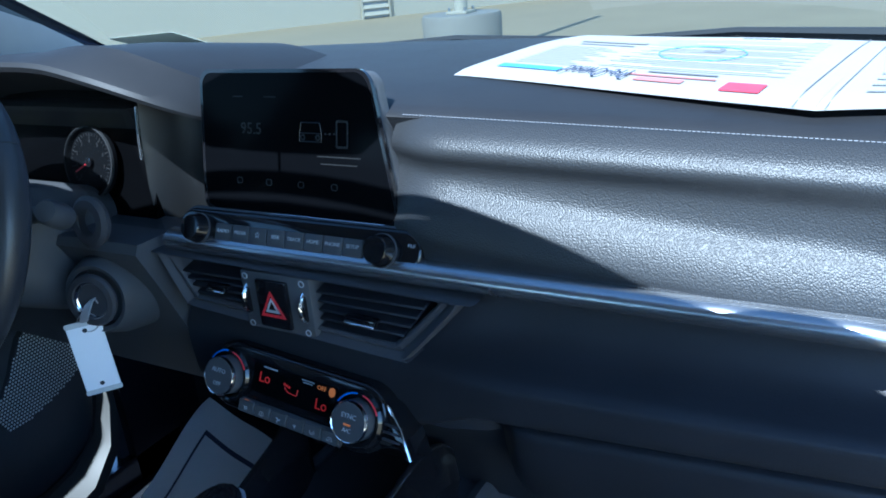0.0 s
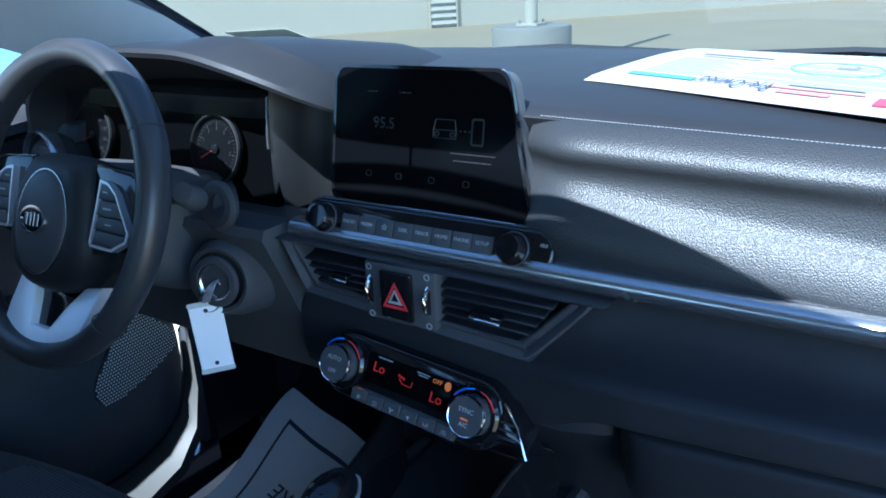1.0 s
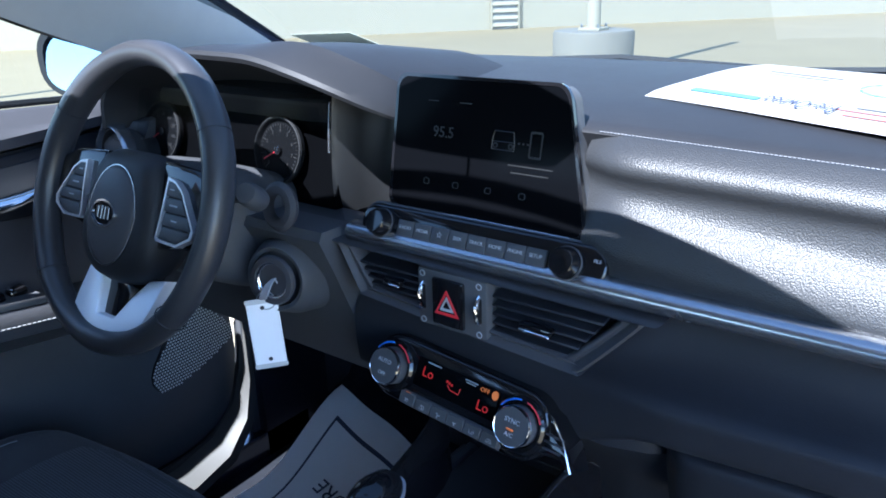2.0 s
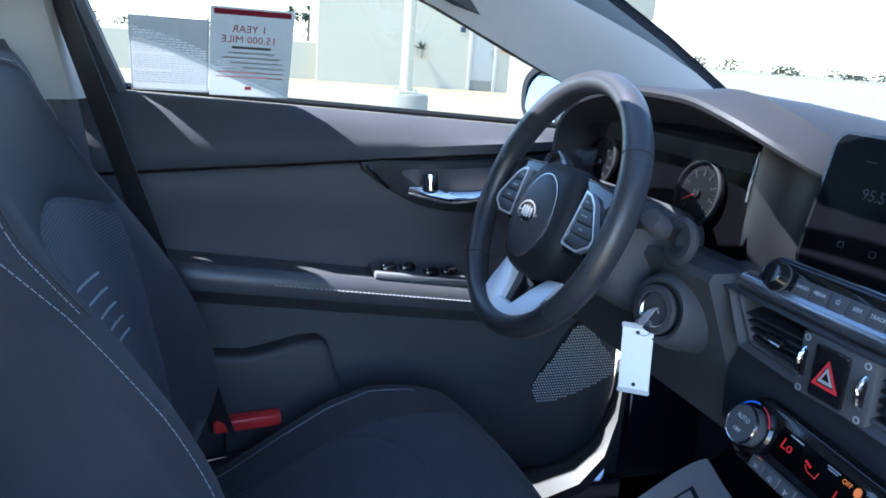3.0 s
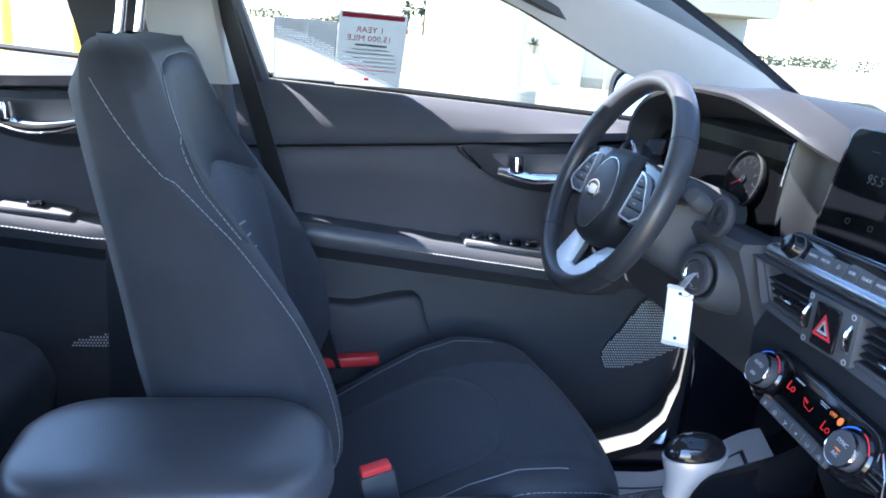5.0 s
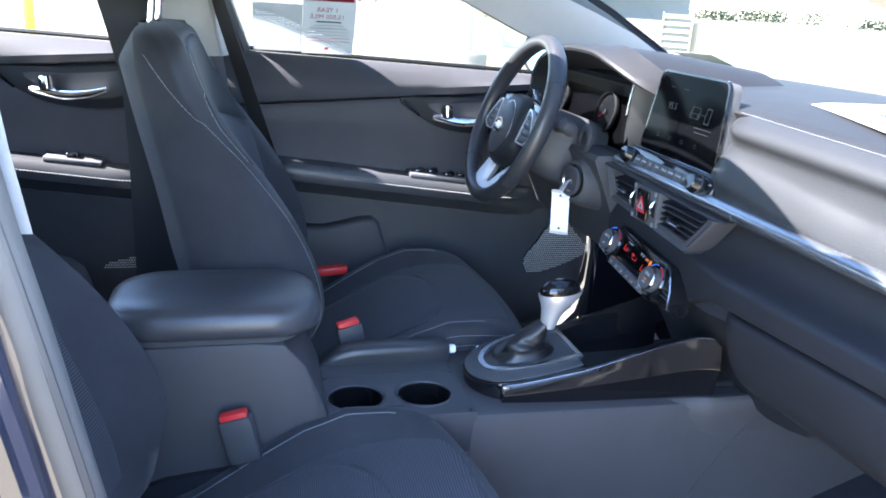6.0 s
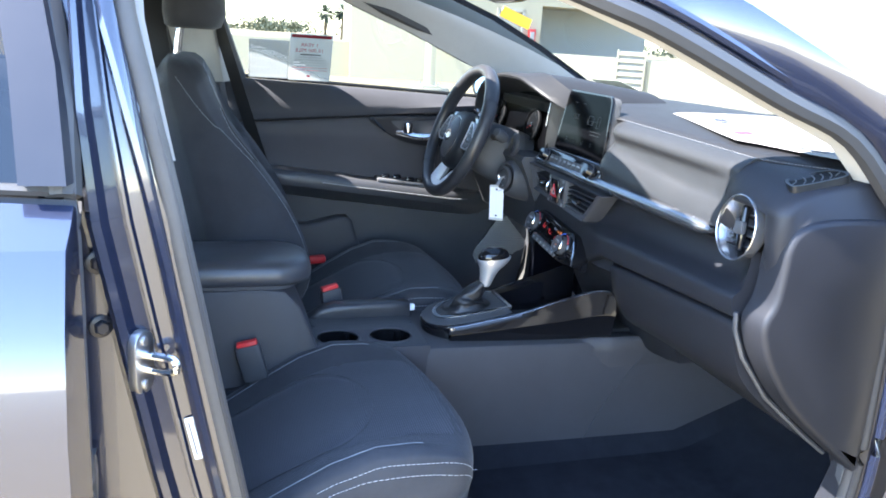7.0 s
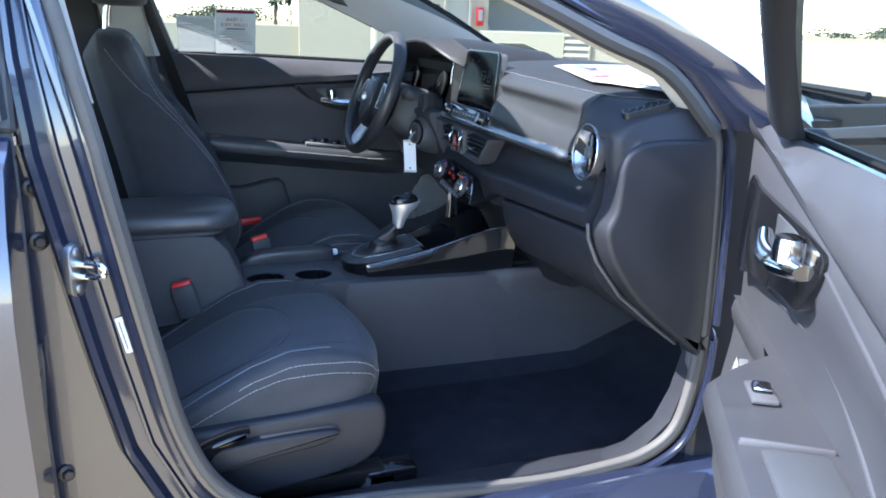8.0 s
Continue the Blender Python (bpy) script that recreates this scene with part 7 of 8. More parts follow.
    put("handle_well", prism(well, -0.717, -0.7145, yz, 0.001, 1), M_DARK, pd)
    lever = spline([(0.713, dy - 0.215, 0.897 + dz), (0.704, dy - 0.185, 0.894 + dz), (0.695, dy - 0.145, 0.889 + dz), (0.690, dy - 0.10, 0.893 + dz), (0.694, dy - 0.06, 0.903 + dz)], 4)
    put("release_lever", tube(lever, [0.008 + 0.012 * math.sin(math.pi * (0.12 + 0.76 * i / (len(lever) - 1))) * (1.0 - 0.5 * i / len(lever)) for i in range(len(lever))], 10, flat=0.75), M_CHROME, pd, "satin chrome release lever")
    put("lock_knob", lathe([(0, 0), (0.017, 0), (0.0175, 0.014), (0.015, 0.027), (0, 0.028)], 20, at(0.700, dy - 0.182, 0.902 + dz, 4)), M_CHROME, pd)
    if s < 0:
        put("trim_nick", tube([(0.712, dy - 0.29, 0.938 + dz), (0.7125, dy - 0.262, 0.910 + dz), (0.713, dy - 0.250, 0.900 + dz)], 0.003, 6), M_GLOSS, pd)
    if s > 0 and front:
        # two moulded creases sweeping back from the handle surround
        for nm, pts in (("trim_crease", [(0.7335, 0.20, 0.768), (0.7345, 0.06, 0.785), (0.7355, -0.09, 0.806), (0.7365, -0.20, 0.818), (0.7365, -0.311, 0.818), (0.7365, -0.40, 0.806), (0.7365, -0.48, 0.788)]),
                        ("trim_crease", [(0.7235, -0.262, 0.914), (0.7235, -0.36, 0.903), (0.7235, -0.45, 0.893), (0.724, -0.54, 0.880), (0.725, -0.60, 0.868)])):
            put(nm, tube(spline(pts, 4), 0.0028, 8), M_DOORSIDE, t)
    # switch plate
    q0, q1 = (-0.275, -0.105) if switches > 1 else (-0.252, -0.184) if s > 0 and front else (-0.20, -0.08)
    zc = az((q0 + q1) / 2)
    # paler plate on the driver's door: the sun on it is put into the colour
    pl = put("switch_plate", rbox((0.030 if s > 0 and front else 0.058, q1 - q0, 0.012 if s < 0 else 0.007), 0.003, 2, at(0.689 if s > 0 and front else 0.704, dy + (q0 + q1) / 2, zc + 0.008, -6.5)), M_HARD2 if s > 0 and front else M_LATCH, ar)
    for k in range(switches):
        yy = lerp(q0, q1, (k + 0.7) / (switches + 0.4)) if switches > 1 else (q0 + q1) / 2
        sw = put("window_switch", rbox((0.022, 0.026, 0.014), 0.004, 2, at((0.689 if s > 0 and front else 0.696) + 0.016 * (k % 2), dy + yy, az(yy) + (0.018 if s < 0 else 0.010), 12)), M_GLOSS, pl)
        put("switch_edge", rbox((0.020, 0.004, 0.003), 0.001, 1, at((0.689 if s > 0 and front else 0.696) + 0.016 * (k % 2), dy + yy - 0.010, az(yy) + (0.025 if s < 0 else 0.017), 12)), M_CHROME, sw)
    # map pocket and speaker
    pk = [(p.x, p.y) for p in spline([(-0.60, 0.605, 0), (-0.48, 0.618, 0), (-0.36, 0.640, 0), (-0.33, 0.58, 0), (-0.30, 0.50, 0), (-0.30, 0.40, 0), (-0.45, 0.38, 0), (-0.62, 0.38, 0)], 3, True)]
    put("map_pocket", prism(pk, -0.735, -0.695, yz, 0.012, 3), M_HARD2, lo)
    sp = [(p.x, p.y) for p in spline([(0.150, 0.640, 0), (0.205, 0.590, 0), (0.240, 0.540, 0), (0.19, 0.505, 0), (0.085, 0.475, 0), (0.060, 0.515, 0), (0.10, 0.572, 0)], 3, True)]
    if not front:
        sp = [(p.x, p.y) for p in spline([(0.040, 0.598, 0), (0.052, 0.548, 0), (0.022, 0.500, 0), (-0.022, 0.478, 0), (-0.092, 0.472, 0), (-0.090, 0.488, 0), (-0.038, 0.502, 0), (0.005, 0.526, 0), (0.024, 0.552, 0), (0.030, 0.598, 0)], 3, True)]
    for sp in (sp,):
        ys_, zs_ = [p[0] for p in sp], [p[1] for p in sp]
        gr = put("speaker_grille", prism(sp, -0.735, -0.7185, yz, 0.004, 2), M_DARK, lo)
        b = bm_new()
        step = 0.0058
        for i in range(int((max(ys_) - min(ys_)) / step)):
            for j in range(int((max(zs_) - min(zs_)) / step)):
                yy, zz = min(ys_) + (i + 0.5 * (j % 2)) * step, min(zs_) + j * step
                inside = False
                for a, c in zip(sp, sp[1:] + sp[:1]):
                    if (a[1] > zz) != (c[1] > zz) and yy < (c[0] - a[0]) * (zz - a[1]) / (c[1] - a[1]) + a[0]:
                        inside = not inside
                if inside:
                    vs = [b.verts.new((0.7178, yy + dy + 0.0021 * math.cos(k * math.pi / 3), zz + dz + 0.0021 * math.sin(k * math.pi / 3))) for k in range(6)]
                    b.faces.new(vs)
        tagged(put("speaker_dots", b, M_SPEAKER, gr), kind="stuff")
    # window frame and glass
    if front:
        path = [(0.752, -0.670, bz(-0.67)), (0.70, -0.700, 1.12), (0.645, -0.735, 1.23), (0.60, -0.735, 1.305), (0.592, -0.60, 1.325), (0.605, -0.42, 1.295), (0.640, -0.24, 1.235), (0.672, -0.08, 1.175), (0.705, 0.06, 1.105), (0.735, 0.17, 1.03)]
    else:
        path = [(0.752, y1 - 0.012, bz(y1 - dy)), (0.70, y1 - 0.02, 1.13), (0.645, y1 - 0.05, 1.24), (0.605, y1 - 0.12, 1.31), (0.60, -1.20, 1.315), (0.61, -1.40, 1.28), (0.66, -1.52, 1.18), (0.74, y0 + 0.02, bz(y0 - dy) + 0.02)]
    fp = spline(path, 5)
    put("window_frame", tube(fp, 0.024 if front and s > 0 else 0.017, 8, flat=1.0), M_RUBBER)
    if front:
        put("rear_sash", loft([[(x + 0.012, ya + 0.004, z), (x - 0.010, ya, z), (x - 0.012, yb, z), (x + 0.012, yb, z)] for x, ya, yb, z in ((0.752, -0.672, -0.775, 1.02), (0.728, -0.69, -0.785, 1.07), (0.70, -0.706, -0.80, 1.13), (0.645, -0.745, -0.825, 1.235), (0.60, -0.755, -0.82, 1.31))]), M_RUBBER)
    elif s > 0:
        put("front_sash", loft([[(x + 0.012, ya, z), (x + 0.030, ya - 0.004, z), (x + 0.030, ya - 0.046, z), (x - 0.004, ya - 0.050, z)] for x, ya, z in ((0.752, y1, 1.02), (0.735, y1 - 0.004, 1.06), (0.70, y1 - 0.012, 1.13), (0.645, y1 - 0.034, 1.24), (0.605, y1 - 0.09, 1.31))]), M_JAMB)
    b = bm_new()
    lo_row = [Vector((0.754, p.y, bz(p.y - dy) - 0.01)) for p in fp]
    V = [[b.verts.new(a.lerp(c, k / 4)) for k in range(5)] for a, c in zip(lo_row, fp)]
    for r1, r2 in zip(V, V[1:]):
        for k in range(4):
            b.faces.new((r1[k], r1[k + 1], r2[k + 1], r2[k]))
    g = put("window_pane", b, M_GLASS if front else M_TINT if s < 0 else M_CABIN_DARK)
    g.visible_shadow = False
    if front and s > 0:
        # broad inner cover along the raked front of the frame, widening to a sail above the sill
        nose = [p for p in fp if p.y > -0.40 and p.z < 1.30][-17:]
        rings = []
        for i, p in enumerate(nose):
            d = lerp(0.046, 0.115, (i / (len(nose) - 1)) ** 2.2)
            k = d - 0.046
            rings.append([(p.x + 0.004, p.y + 0.012, p.z + 0.012), (p.x - 0.020, p.y + 0.004, p.z + 0.002), (p.x - 0.024, p.y - 0.40 * d, p.z - 0.016 + k * 0.08), (p.x - 0.020, p.y - 0.85 * d, p.z - 0.036 + k * 0.22), (p.x - 0.008, p.y - d, p.z - 0.044 + k * 0.30), (p.x + 0.012, p.y - d, p.z - 0.040 + k * 0.30)])
        put("frame_cover", loft(rings), M_KNEE, angle=60)
    if front:
        # mirror triangle and the mirror outside
        if s < 0:
            put("mirror_sail", prism([(0.140, 1.002), (0.215, 1.0), (0.205, 1.02), (0.132, 1.078)], -0.752, -0.722, yz @ at(0, 0, 0), 0.005, 2), M_HARD, t)
        mm = at(0.953, 0.120, 1.055, 0, 0, -22) if s > 0 else at(0.955, 0.172, 1.048, 0, 0, -22) @ Matrix.Scale(1.12, 4)
        b = bm_new()
        rings = []
        for y, k in ((0.0, 0.92), (0.006, 1.0), (0.03, 1.0), (0.065, 0.88), (0.095, 0.62), (0.11, 0.25)):
            rings.append([mm @ Vector((0.092 * k * math.copysign(abs(math.cos(a)) ** 0.75, math.cos(a)), y, 0.062 * k * math.copysign(abs(math.sin(a)) ** 0.75, math.sin(a)))) for a in [2 * math.pi * j / 28 for j in range(28)]])
        loft(rings, dst=b)
        mi = put("mirror_housing", b, M_PAINT)
        put("mirror_arm", tube([(0.75, 0.15, 1.0), (0.80, 0.155, 1.003), (0.90, 0.16, 1.012)], [0.022, 0.02, 0.025], 10, flat=0.6), M_HARD, mi)
        b = prism([(0.082 * math.copysign(abs(math.cos(a)) ** 0.75, math.cos(a)), 0.053 * math.copysign(abs(math.sin(a)) ** 0.75, math.sin(a))) for a in [2 * math.pi * j / 32 for j in range(32)]], -0.006, 0.0035, mm @ at(0, -0.001, 0, 83))
        put("mirror_glass", b, M_MIRROR, mi)
        ov = [[(w * math.copysign(abs(math.cos(a)) ** 0.75, math.cos(a)), h_ * math.copysign(abs(math.sin(a)) ** 0.75, math.sin(a))) for a in [2 * math.pi * j / 32 for j in range(32)]] for w, h_ in ((0.0925, 0.0625), (0.081, 0.052))]
        put("mirror_rim", frame_prism(ov[0], ov[1], -0.012, 0.006, mm @ at(0, -0.001, 0, 90)), M_RUBBER, mi)
    return t


HINGE = Vector((0.79, 0.335, 0))
OPEN = Matrix.Translation((0.793, 0.312, 0)) @ Matrix.Rotation(radians(56.5), 4, "Z") @ Matrix.Translation(-HINGE)
door("driver_door", "closed black-trimmed driver's door with silver release lever", -1, -0.775, 0.255, 0.0, Matrix(), True, 4)
door("passenger_door", "wide-open passenger door with black trim and blue skin", 1, -0.775, 0.345, 0.0, OPEN, True, 1)
door("rear_door", "closed rear door on the driver's side with black trim", -1, -1.66, -0.845, -0.905, Matrix(), False, 1, 0.04)
door("rear_door", "closed dark blue rear door on the passenger side", 1, -1.66, -0.878, -1.0, Matrix(), False, 1, 0.0)


def pillar_details():
    st = thing("door_striker", "bright steel door striker bolted to the centre pillar", "door striker", at=(0.722, -0.815, 0.81))
    m = Matrix(((-0.866, 0, 0.5, 0.728), (0.5, 0, 0.866, -0.826), (0, 1, 0, 0.812), (0, 0, 0, 1)))
    part("plate", prism(rrect(0.034, 0.074, 0.016, 6), -0.006, 0.004, m, 0.0015, 2), M_STEEL, st)
    part("loop", tube(spline([m @ Vector(p) for p in ((0.002, 0.0085, 0.0), (0.002, 0.0085, 0.030), (0.002, 0.0065, 0.039), (0.002, 0.0, 0.042), (0.002, -0.0065, 0.039), (0.002, -0.0085, 0.030), (0.002, -0.0085, 0.0))], 3), 0.0046, 8), M_CHROME, st)
    for sz in (-0.026, 0.026):
        part("screw", lathe([(0, 0.003), (0.006, 0.003), (0.006, 0.0065), (0.003, 0.0075), (0, 0.0075)], 12, m @ at(0, sz, 0)), M_STEEL, st)
    lb = thing("pillar_label", "pale foil sticker with unreadable print on the pillar", "sticker", at=(0.735, -0.775, 0.70))
    lm = at(0.7165, -0.768, 0.708) @ Matrix(((0, 0, 1, 0), (1, 0, 0, 0), (0, 1, 0, 0), (0, 0, 0, 1))) @ at(0, 0, 0, 0, 0, 12)
    part("foil", prism(rrect(0.022, 0.056, 0.002, 2), 0, 0.001, lm), M_LABEL, lb)
    part("print_line", bars([(-0.008, -0.022, -0.006, 0.022), (-0.002, -0.020, 0.0, 0.02), (0.004, -0.022, 0.006, 0.016)], lm @ at(0, 0, 0.001)), M_INK, lb)
    for z in (0.925, 0.852, 0.50):
        h = thing("hinge_bolt", "black hex bolt on the rear door hinge", "bolt", "hinge bolts", at=(0.785, -0.87, z))
        bm_ = at(0.716, -0.868, z, 0, 90, 20)
        part("washer", lathe([(0, 0), (0.013, 0), (0.013, 0.0025), (0.0115, 0.0035), (0, 0.0035)], 20, bm_), M_JAMB, h)
        part("head", lathe([(0, 0.003), (0.0085, 0.003), (0.0085, 0.009), (0.0065, 0.011), (0, 0.011)], 6, bm_), M_JAMB, h)
    sc = thing("scuff_plate", "black plastic sill cover with a bright edge", "sill cover", at=(0.64, -0.2, 0.31))
    part("cover", loft([[(0.600, y, 0.290), (0.610, y, 0.318), (0.650, y, 0.334), (0.682, y, 0.336), (0.690, y, 0.325), (0.66, y, 0.28)] for y in (-0.70, -0.5, -0.2, 0.0, 0.18)]), M_KNEE, sc)
    part("bright_edge", tube([(0.672, y, 0.3375) for y in (-0.62, -0.5, -0.36, -0.30)], 0.004, 6), M_CHROME, sc)


pillar_details()


# ---- loose paper, stickers, mirror ----
def dash_sheet(name, label, corners, marks):
    """A sheet lying on the dash top; corners near-left, near-right, far-right, far-left."""
    c = [Vector(p) for p in corners]
    t = thing(name, label, "paper", "sale papers on the dash", at=(sum((p for p in c), Vector((0, 0, 0))) / 4).to_tuple() )
    t.location.z = 1.058

    def spot(u, v, h=0.0):
        p = c[0].lerp(c[1], u).lerp(c[3].lerp(c[2], u), v)
        z = dash_edge(p.x) + 0.0165 - 0.020 * max(0, (p.y - 0.36) / 0.3) ** 2 - 0.05 * max(0, 0.13 - p.y) ** 1.2 + 0.0005 * math.sin(7 * u + 3 * v) - 0.0035 * math.exp(-v / 0.04)
        return Vector((p.x, p.y, z + h))

    def patch(u0, v0, u1, v1, h, n=10):
        b = bm_new()
        lo = [[b.verts.new(spot(lerp(u0, u1, i / n), lerp(v0, v1, j / n), h)) for j in range(n + 1)] for i in range(n + 1)]
        for i in range(n):
            for j in range(n):
                b.faces.new((lo[i][j], lo[i + 1][j], lo[i + 1][j + 1], lo[i][j + 1]))
        return b
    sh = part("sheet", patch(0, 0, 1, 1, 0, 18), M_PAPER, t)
    for nm, u0, v0, u1, v1, mat in marks:
        part(nm, patch(u0, v0, u1, v1, 0.0012, 8), mat, sh)
    return sh, spot


rows1 = [("red_block", 0.775, 0.06, 0.868, 0.15, M_INK_RED), ("blue_bar", 0.09, 0.115, 0.30, 0.165, M_INK_BLUE), ("pale_bar", 0.12, 0.66, 0.36, 0.70, M_INK_PALE), ("pale_bar", 0.14, 0.60, 0.34, 0.62, M_INK_PALE),
         ("red_line", 0.50, 0.155, 0.74, 0.172, M_INK_PINK), ("red_line", 0.54, 0.095, 0.67, 0.135, M_INK_PINK), ("title_bar", 0.54, 0.205, 0.73, 0.222, M_INK), ("printed_car", 0.575, 0.57, 0.63, 0.635, M_INK), ("heading_bar", 0.60, 0.90, 0.72, 0.93, M_INK_DARK), ("rule", 0.955, 0.0, 0.958, 1.0, M_INK)]
for k in range(22):
    rows1.append(("text_line", 0.37 + 0.02 * (k % 3) + 0.1 * (k % 5 == 2), 0.25 + 0.028 * k, 0.88 - 0.05 * (k % 2), 0.258 + 0.028 * k, M_LABEL if k % 4 == 1 else M_INK_PALE))
for k in range(3):
    rows1.append(("text_line", 0.48 + 0.05 * k, 0.86 + 0.04 * k, 0.86 - 0.04 * k, 0.875 + 0.04 * k, M_LABEL))
for k in range(12):
    rows1.append(("text_line", 0.10, 0.21 + 0.03 * k, 0.33 - 0.03 * (k % 3), 0.218 + 0.03 * k, M_INK_PALE))
SH1, spot1 = dash_sheet("window_sticker_sheet", "white printed vehicle price sheet lying on the dash", [(0.120, 0.190, 0), (0.470, 0.092, 0), (0.515, 0.47, 0), (0.140, 0.57, 0)], rows1)
rows2 = [("title_bar", 0.45, 0.06, 0.75, 0.085, M_INK_DARK), ("rule", 0.04, 0.0, 0.045, 1.0, M_INK)]
for k in range(10):
    rows2.append(("text_line", 0.15, 0.12 + 0.08 * k, 0.9 - 0.1 * (k % 3), 0.135 + 0.08 * k, M_INK_PALE))
dash_sheet("window_sticker_sheet", "second white printed price sheet beside the first", [(0.4695, 0.0925, 0), (0.655, 0.150, 0), (0.668, 0.375, 0), (0.5145, 0.4705, 0)], rows2)
b = bm_new()
pts = [spot1(0.585 + 0.125 * math.cos(a), 0.53 + 0.13 * math.sin(a), 0.0016) for a in [2 * math.pi * k / 40 for k in range(40)]]
tube(pts, 0.0006, 4, True, dst=b)
part("oval_outline", b, M_INK_BLUE, SH1)
head = lettering("heading", "Pre-Owned", 0.0155, Matrix.Identity(4), M_INK_DARK, SH1)
for v in head.data.vertices:
    v.co = spot1(0.415 - v.co.x * 0.98 / 0.363, 0.145 - v.co.y * 3.9 / 0.38, 0.0022 + v.co.z)


def glass_notice(y0, y1, z0, z1, kind):
    """A printed notice stuck outside the driver's window and read from outside, so mirrored from within."""
    label = "white warranty notice with red band stuck on the driver's window" if kind else "white sheet of fine print stuck on the driver's window"
    t = thing("window_notice", label, "notice", "notices on the driver's window", at=(-glass_x((z0 + z1) / 2), (y0 + y1) / 2, z0))
    yc, zc = (y0 + y1) / 2, (z0 + z1) / 2
    # local x runs towards the tail as read from inside, local z points out of the car
    tilt = math.degrees(math.atan(0.48))
    base = Matrix.Translation((-glass_x(zc) - 0.003, yc, zc)) @ Matrix.Rotation(radians(tilt), 4, "Y") @ Matrix(((0, 0, -1, 0), (-1, 0, 0, 0), (0, 1, 0, 0), (0, 0, 0, 1)))
    w, h = y1 - y0, (z1 - z0) * math.sqrt(1 + 0.48 ** 2)
    sh = part("sheet", prism(rrect(w, h, 0.002, 2), 0, 0.0004, base), M_NOTICE, t)
    ins = base @ at(0, 0, -0.0008)
    if kind:
        part("red_band", bars([(-w * 0.46, h * 0.42, w * 0.46, h * 0.48)], ins), M_INK_RED, sh)
        lettering("notice_text", "1 YEAR", 0.016, ins @ at(0.004, h * 0.27, 0), M_INK_RED, sh)
        lettering("notice_text", "15,000 MILE", 0.016, ins @ at(0.004, h * 0.155, 0), M_INK_RED, sh)
        for k, (a, c, mt) in enumerate(((0.24, 0.006, M_INK), (0.28, 0.004, M_LABEL), (0.36, 0.004, M_LABEL), (0.40, 0.003, M_LABEL), (0.40, 0.003, M_LABEL), (0.42, 0.002, M_INK_RED), (0.42, 0.002, M_INK_RED))):
            zc_ = h * (0.055 - 0.055 * k)
            part("text_bar", bars([(-w * a, zc_, w * a, zc_ + c * 0.6)], ins), mt, sh)
        part("emblem", bars([(-w * 0.02, -h * 0.42, w * 0.06, -h * 0.38)], ins), M_INK_RED, sh)
    else:
        rnd = random.Random(6)
        for k in range(26):
            zc_ = h * (0.44 - 0.033 * k)
            x0, words = -w * 0.46, []
            while x0 < w * (0.44 - (0.5 if k % 7 == 6 else 0.0)):
                x1 = min(w * 0.46, x0 + w * rnd.uniform(0.03, 0.10))
                words.append((x0, zc_, x1, zc_ + 0.0013))
                x0 = x1 + w * 0.014
            part("text_bar", bars(words, ins), M_LABEL, sh)
        part("border", frame_prism(rrect(w * 0.97, h * 0.97, 0.001, 2), rrect(w * 0.955, h * 0.96, 0.001, 2), 0, 0.0003, ins), M_INK, sh)


glass_notice(-0.648, -0.538, 1.040, 1.147, 0)
glass_notice(-0.537, -0.417, 1.037, 1.168, 1)


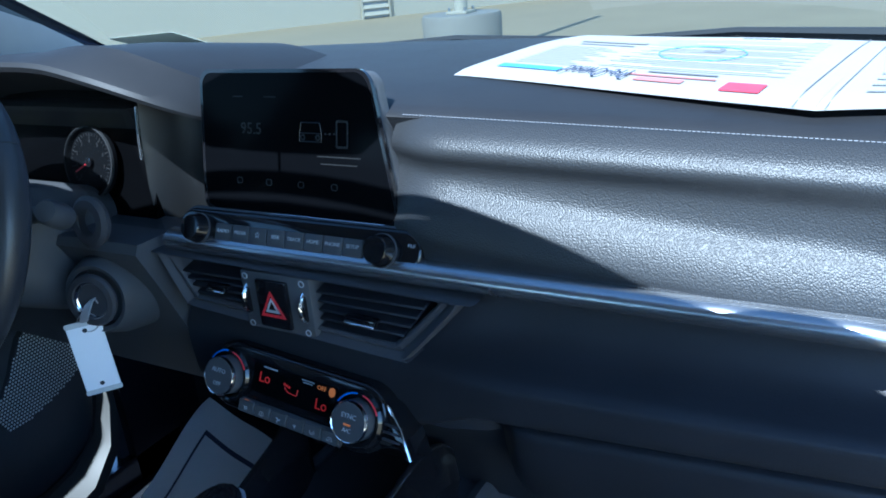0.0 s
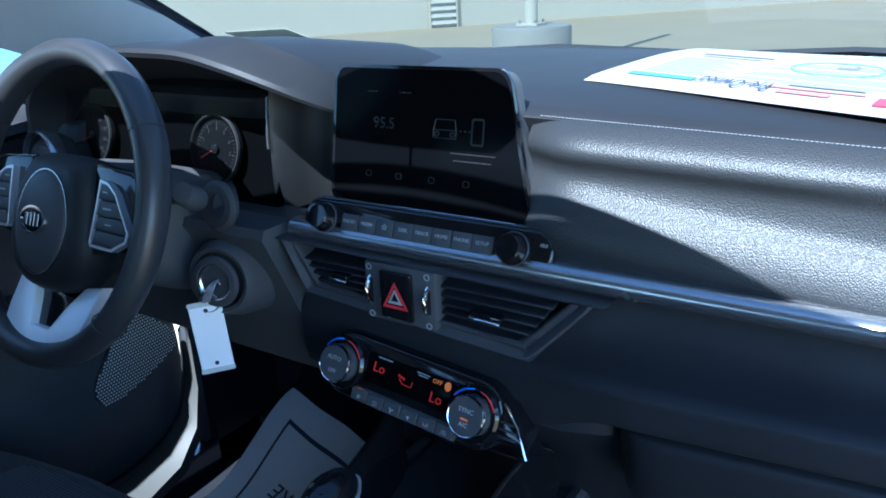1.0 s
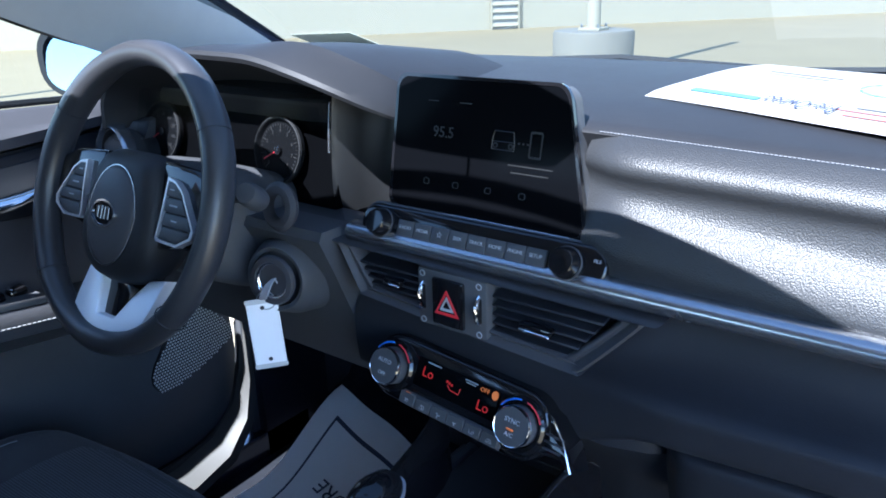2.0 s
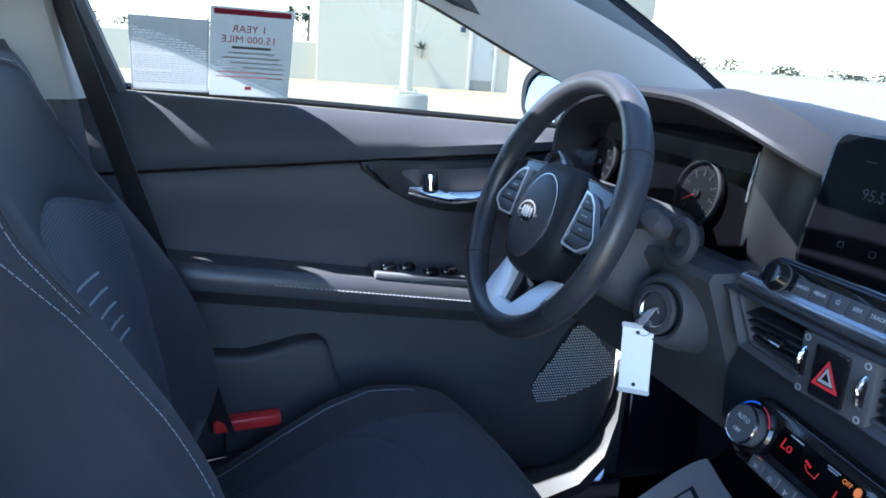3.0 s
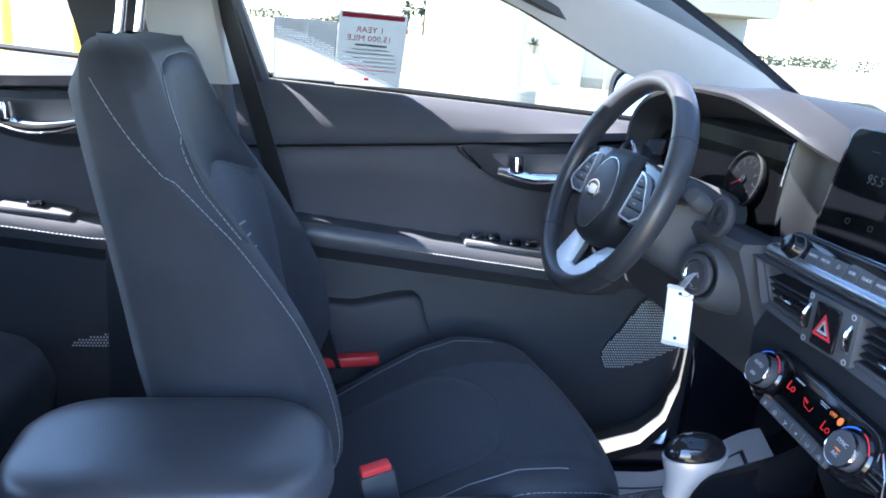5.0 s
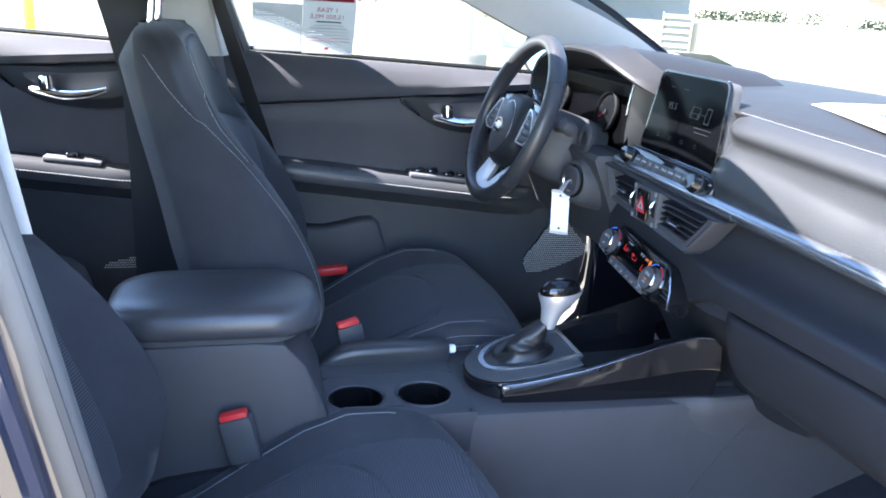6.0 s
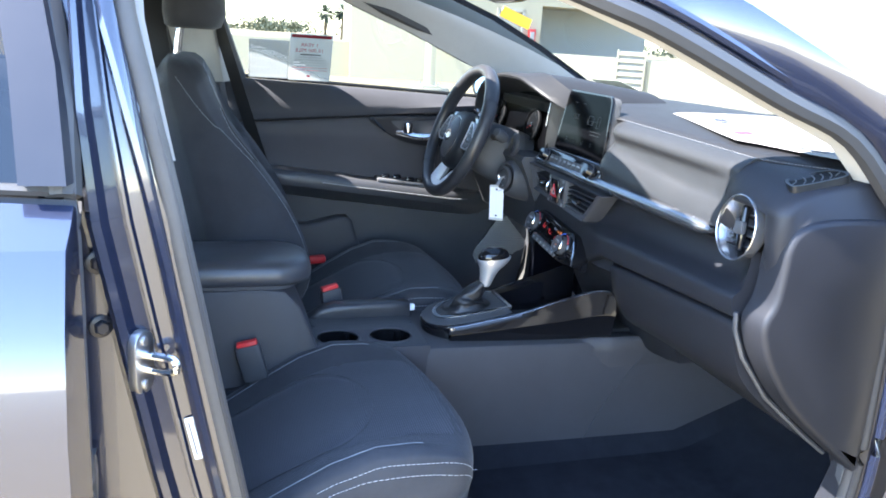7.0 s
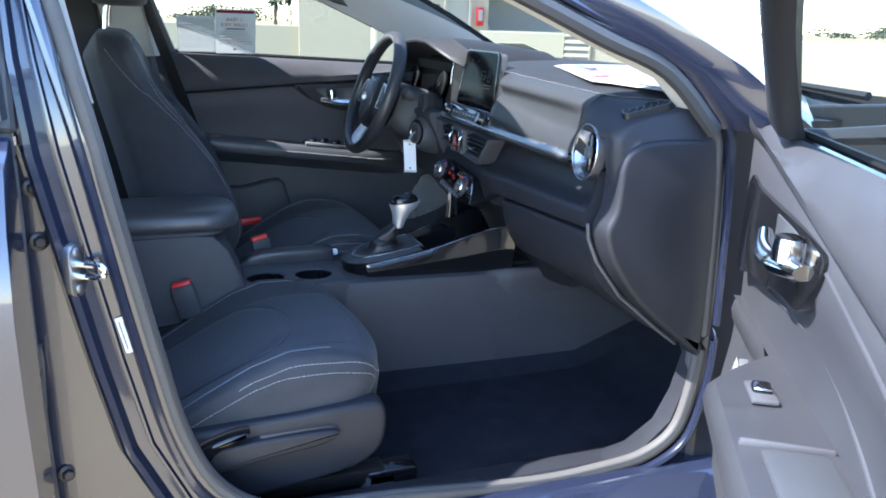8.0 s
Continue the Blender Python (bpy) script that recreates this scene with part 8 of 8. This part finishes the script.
def floor_paper():
    t = thing("paper_floor_mat", "creased white paper floor mat in the driver's footwell", "floor mat", at=(-0.5, 0.2, 0.28))
    def surf(u, v):
        x = lerp(-0.525, -0.27, u)
        y = lerp(-0.06, 0.335 - 0.26 * (x + 0.525), v)
        k = min(1, max(0, (y - 0.10) / 0.24))
        return Vector((x, y, 0.342 + 0.092 * k * k * (3 - 2 * k) + 0.003 * math.sin(9 * u + 8 * v)))
    def grid(fn, n, m_, u0=0, u1=1, v0=0, v1=1, h=0.0):
        b = bm_new()
        V = [[b.verts.new(fn(lerp(u0, u1, i / n), lerp(v0, v1, j / m_)) + Vector((0, 0, h))) for j in range(m_ + 1)] for i in range(n + 1)]
        for i in range(n):
            for j in range(m_):
                b.faces.new((V[i][j], V[i + 1][j], V[i + 1][j + 1], V[i][j + 1]))
        return b
    sh = part("sheet", grid(surf, 14, 20), M_MAT_PAPER, t)
    part("border_line", grid(surf, 2, 16, 0.20, 0.22, 0.02, 0.86, 0.002), M_INK_DARK, sh)
    part("border_line", grid(surf, 12, 2, 0.20, 1.0, 0.845, 0.865, 0.002), M_INK_DARK, sh)
    part("printed_shape", grid(surf, 6, 6, 0.42, 0.95, 0.32, 0.44, 0.002), M_INK, sh)
    part("printed_shape", grid(surf, 6, 6, 0.34, 0.80, 0.14, 0.24, 0.002), M_INK, sh)
    p, px, py = surf(0.60, 0.60), surf(0.54, 0.60), surf(0.60, 0.52)
    xx = (px - p).normalized()
    yy = (py - p).normalized()
    zz = xx.cross(yy).normalized()
    yy = zz.cross(xx)
    p = p + Vector((0, 0, 0.004))
    lettering("printed_word", "SURE", 0.04, Matrix(((xx.x, yy.x, zz.x, p.x), (xx.y, yy.y, zz.y, p.y), (xx.z, yy.z, zz.z, p.z), (0, 0, 0, 1))), M_INK_DARK, sh)


floor_paper()


def rear_view_mirror():
    t = thing("rear_view_mirror", "black rear-view mirror with a yellow tag at the windscreen top", "mirror", at=(0.0, -0.10, 1.30))
    b = bm_new()
    loft([[(0.0 + 0.118 * k * math.copysign(abs(math.cos(a)) ** 0.6, math.cos(a)), y, 1.292 + 0.034 * k * math.copysign(abs(math.sin(a)) ** 0.6, math.sin(a))) for a in [2 * math.pi * j / 24 for j in range(24)]] for y, k in ((-0.165, 0.96), (-0.160, 1.0), (-0.145, 0.95), (-0.13, 0.7))], dst=b)
    part("housing", b, M_HARD, t)
    part("glass", prism(rrect(0.215, 0.056, 0.02, 4), 0, 0.002, at(0, -0.165, 1.292, 90)), M_MIRROR, t)
    part("arm", tube([(0, -0.14, 1.29), (0, -0.12, 1.325), (0, -0.13, 1.345)], 0.010, 8), M_HARD, t)
    part("tag", rbox((0.003, 0.070, 0.022), 0.001, 1, at(0.0, -0.136, 1.230, -20)), M_YELLOW, t, "yellow tag")


rear_view_mirror()
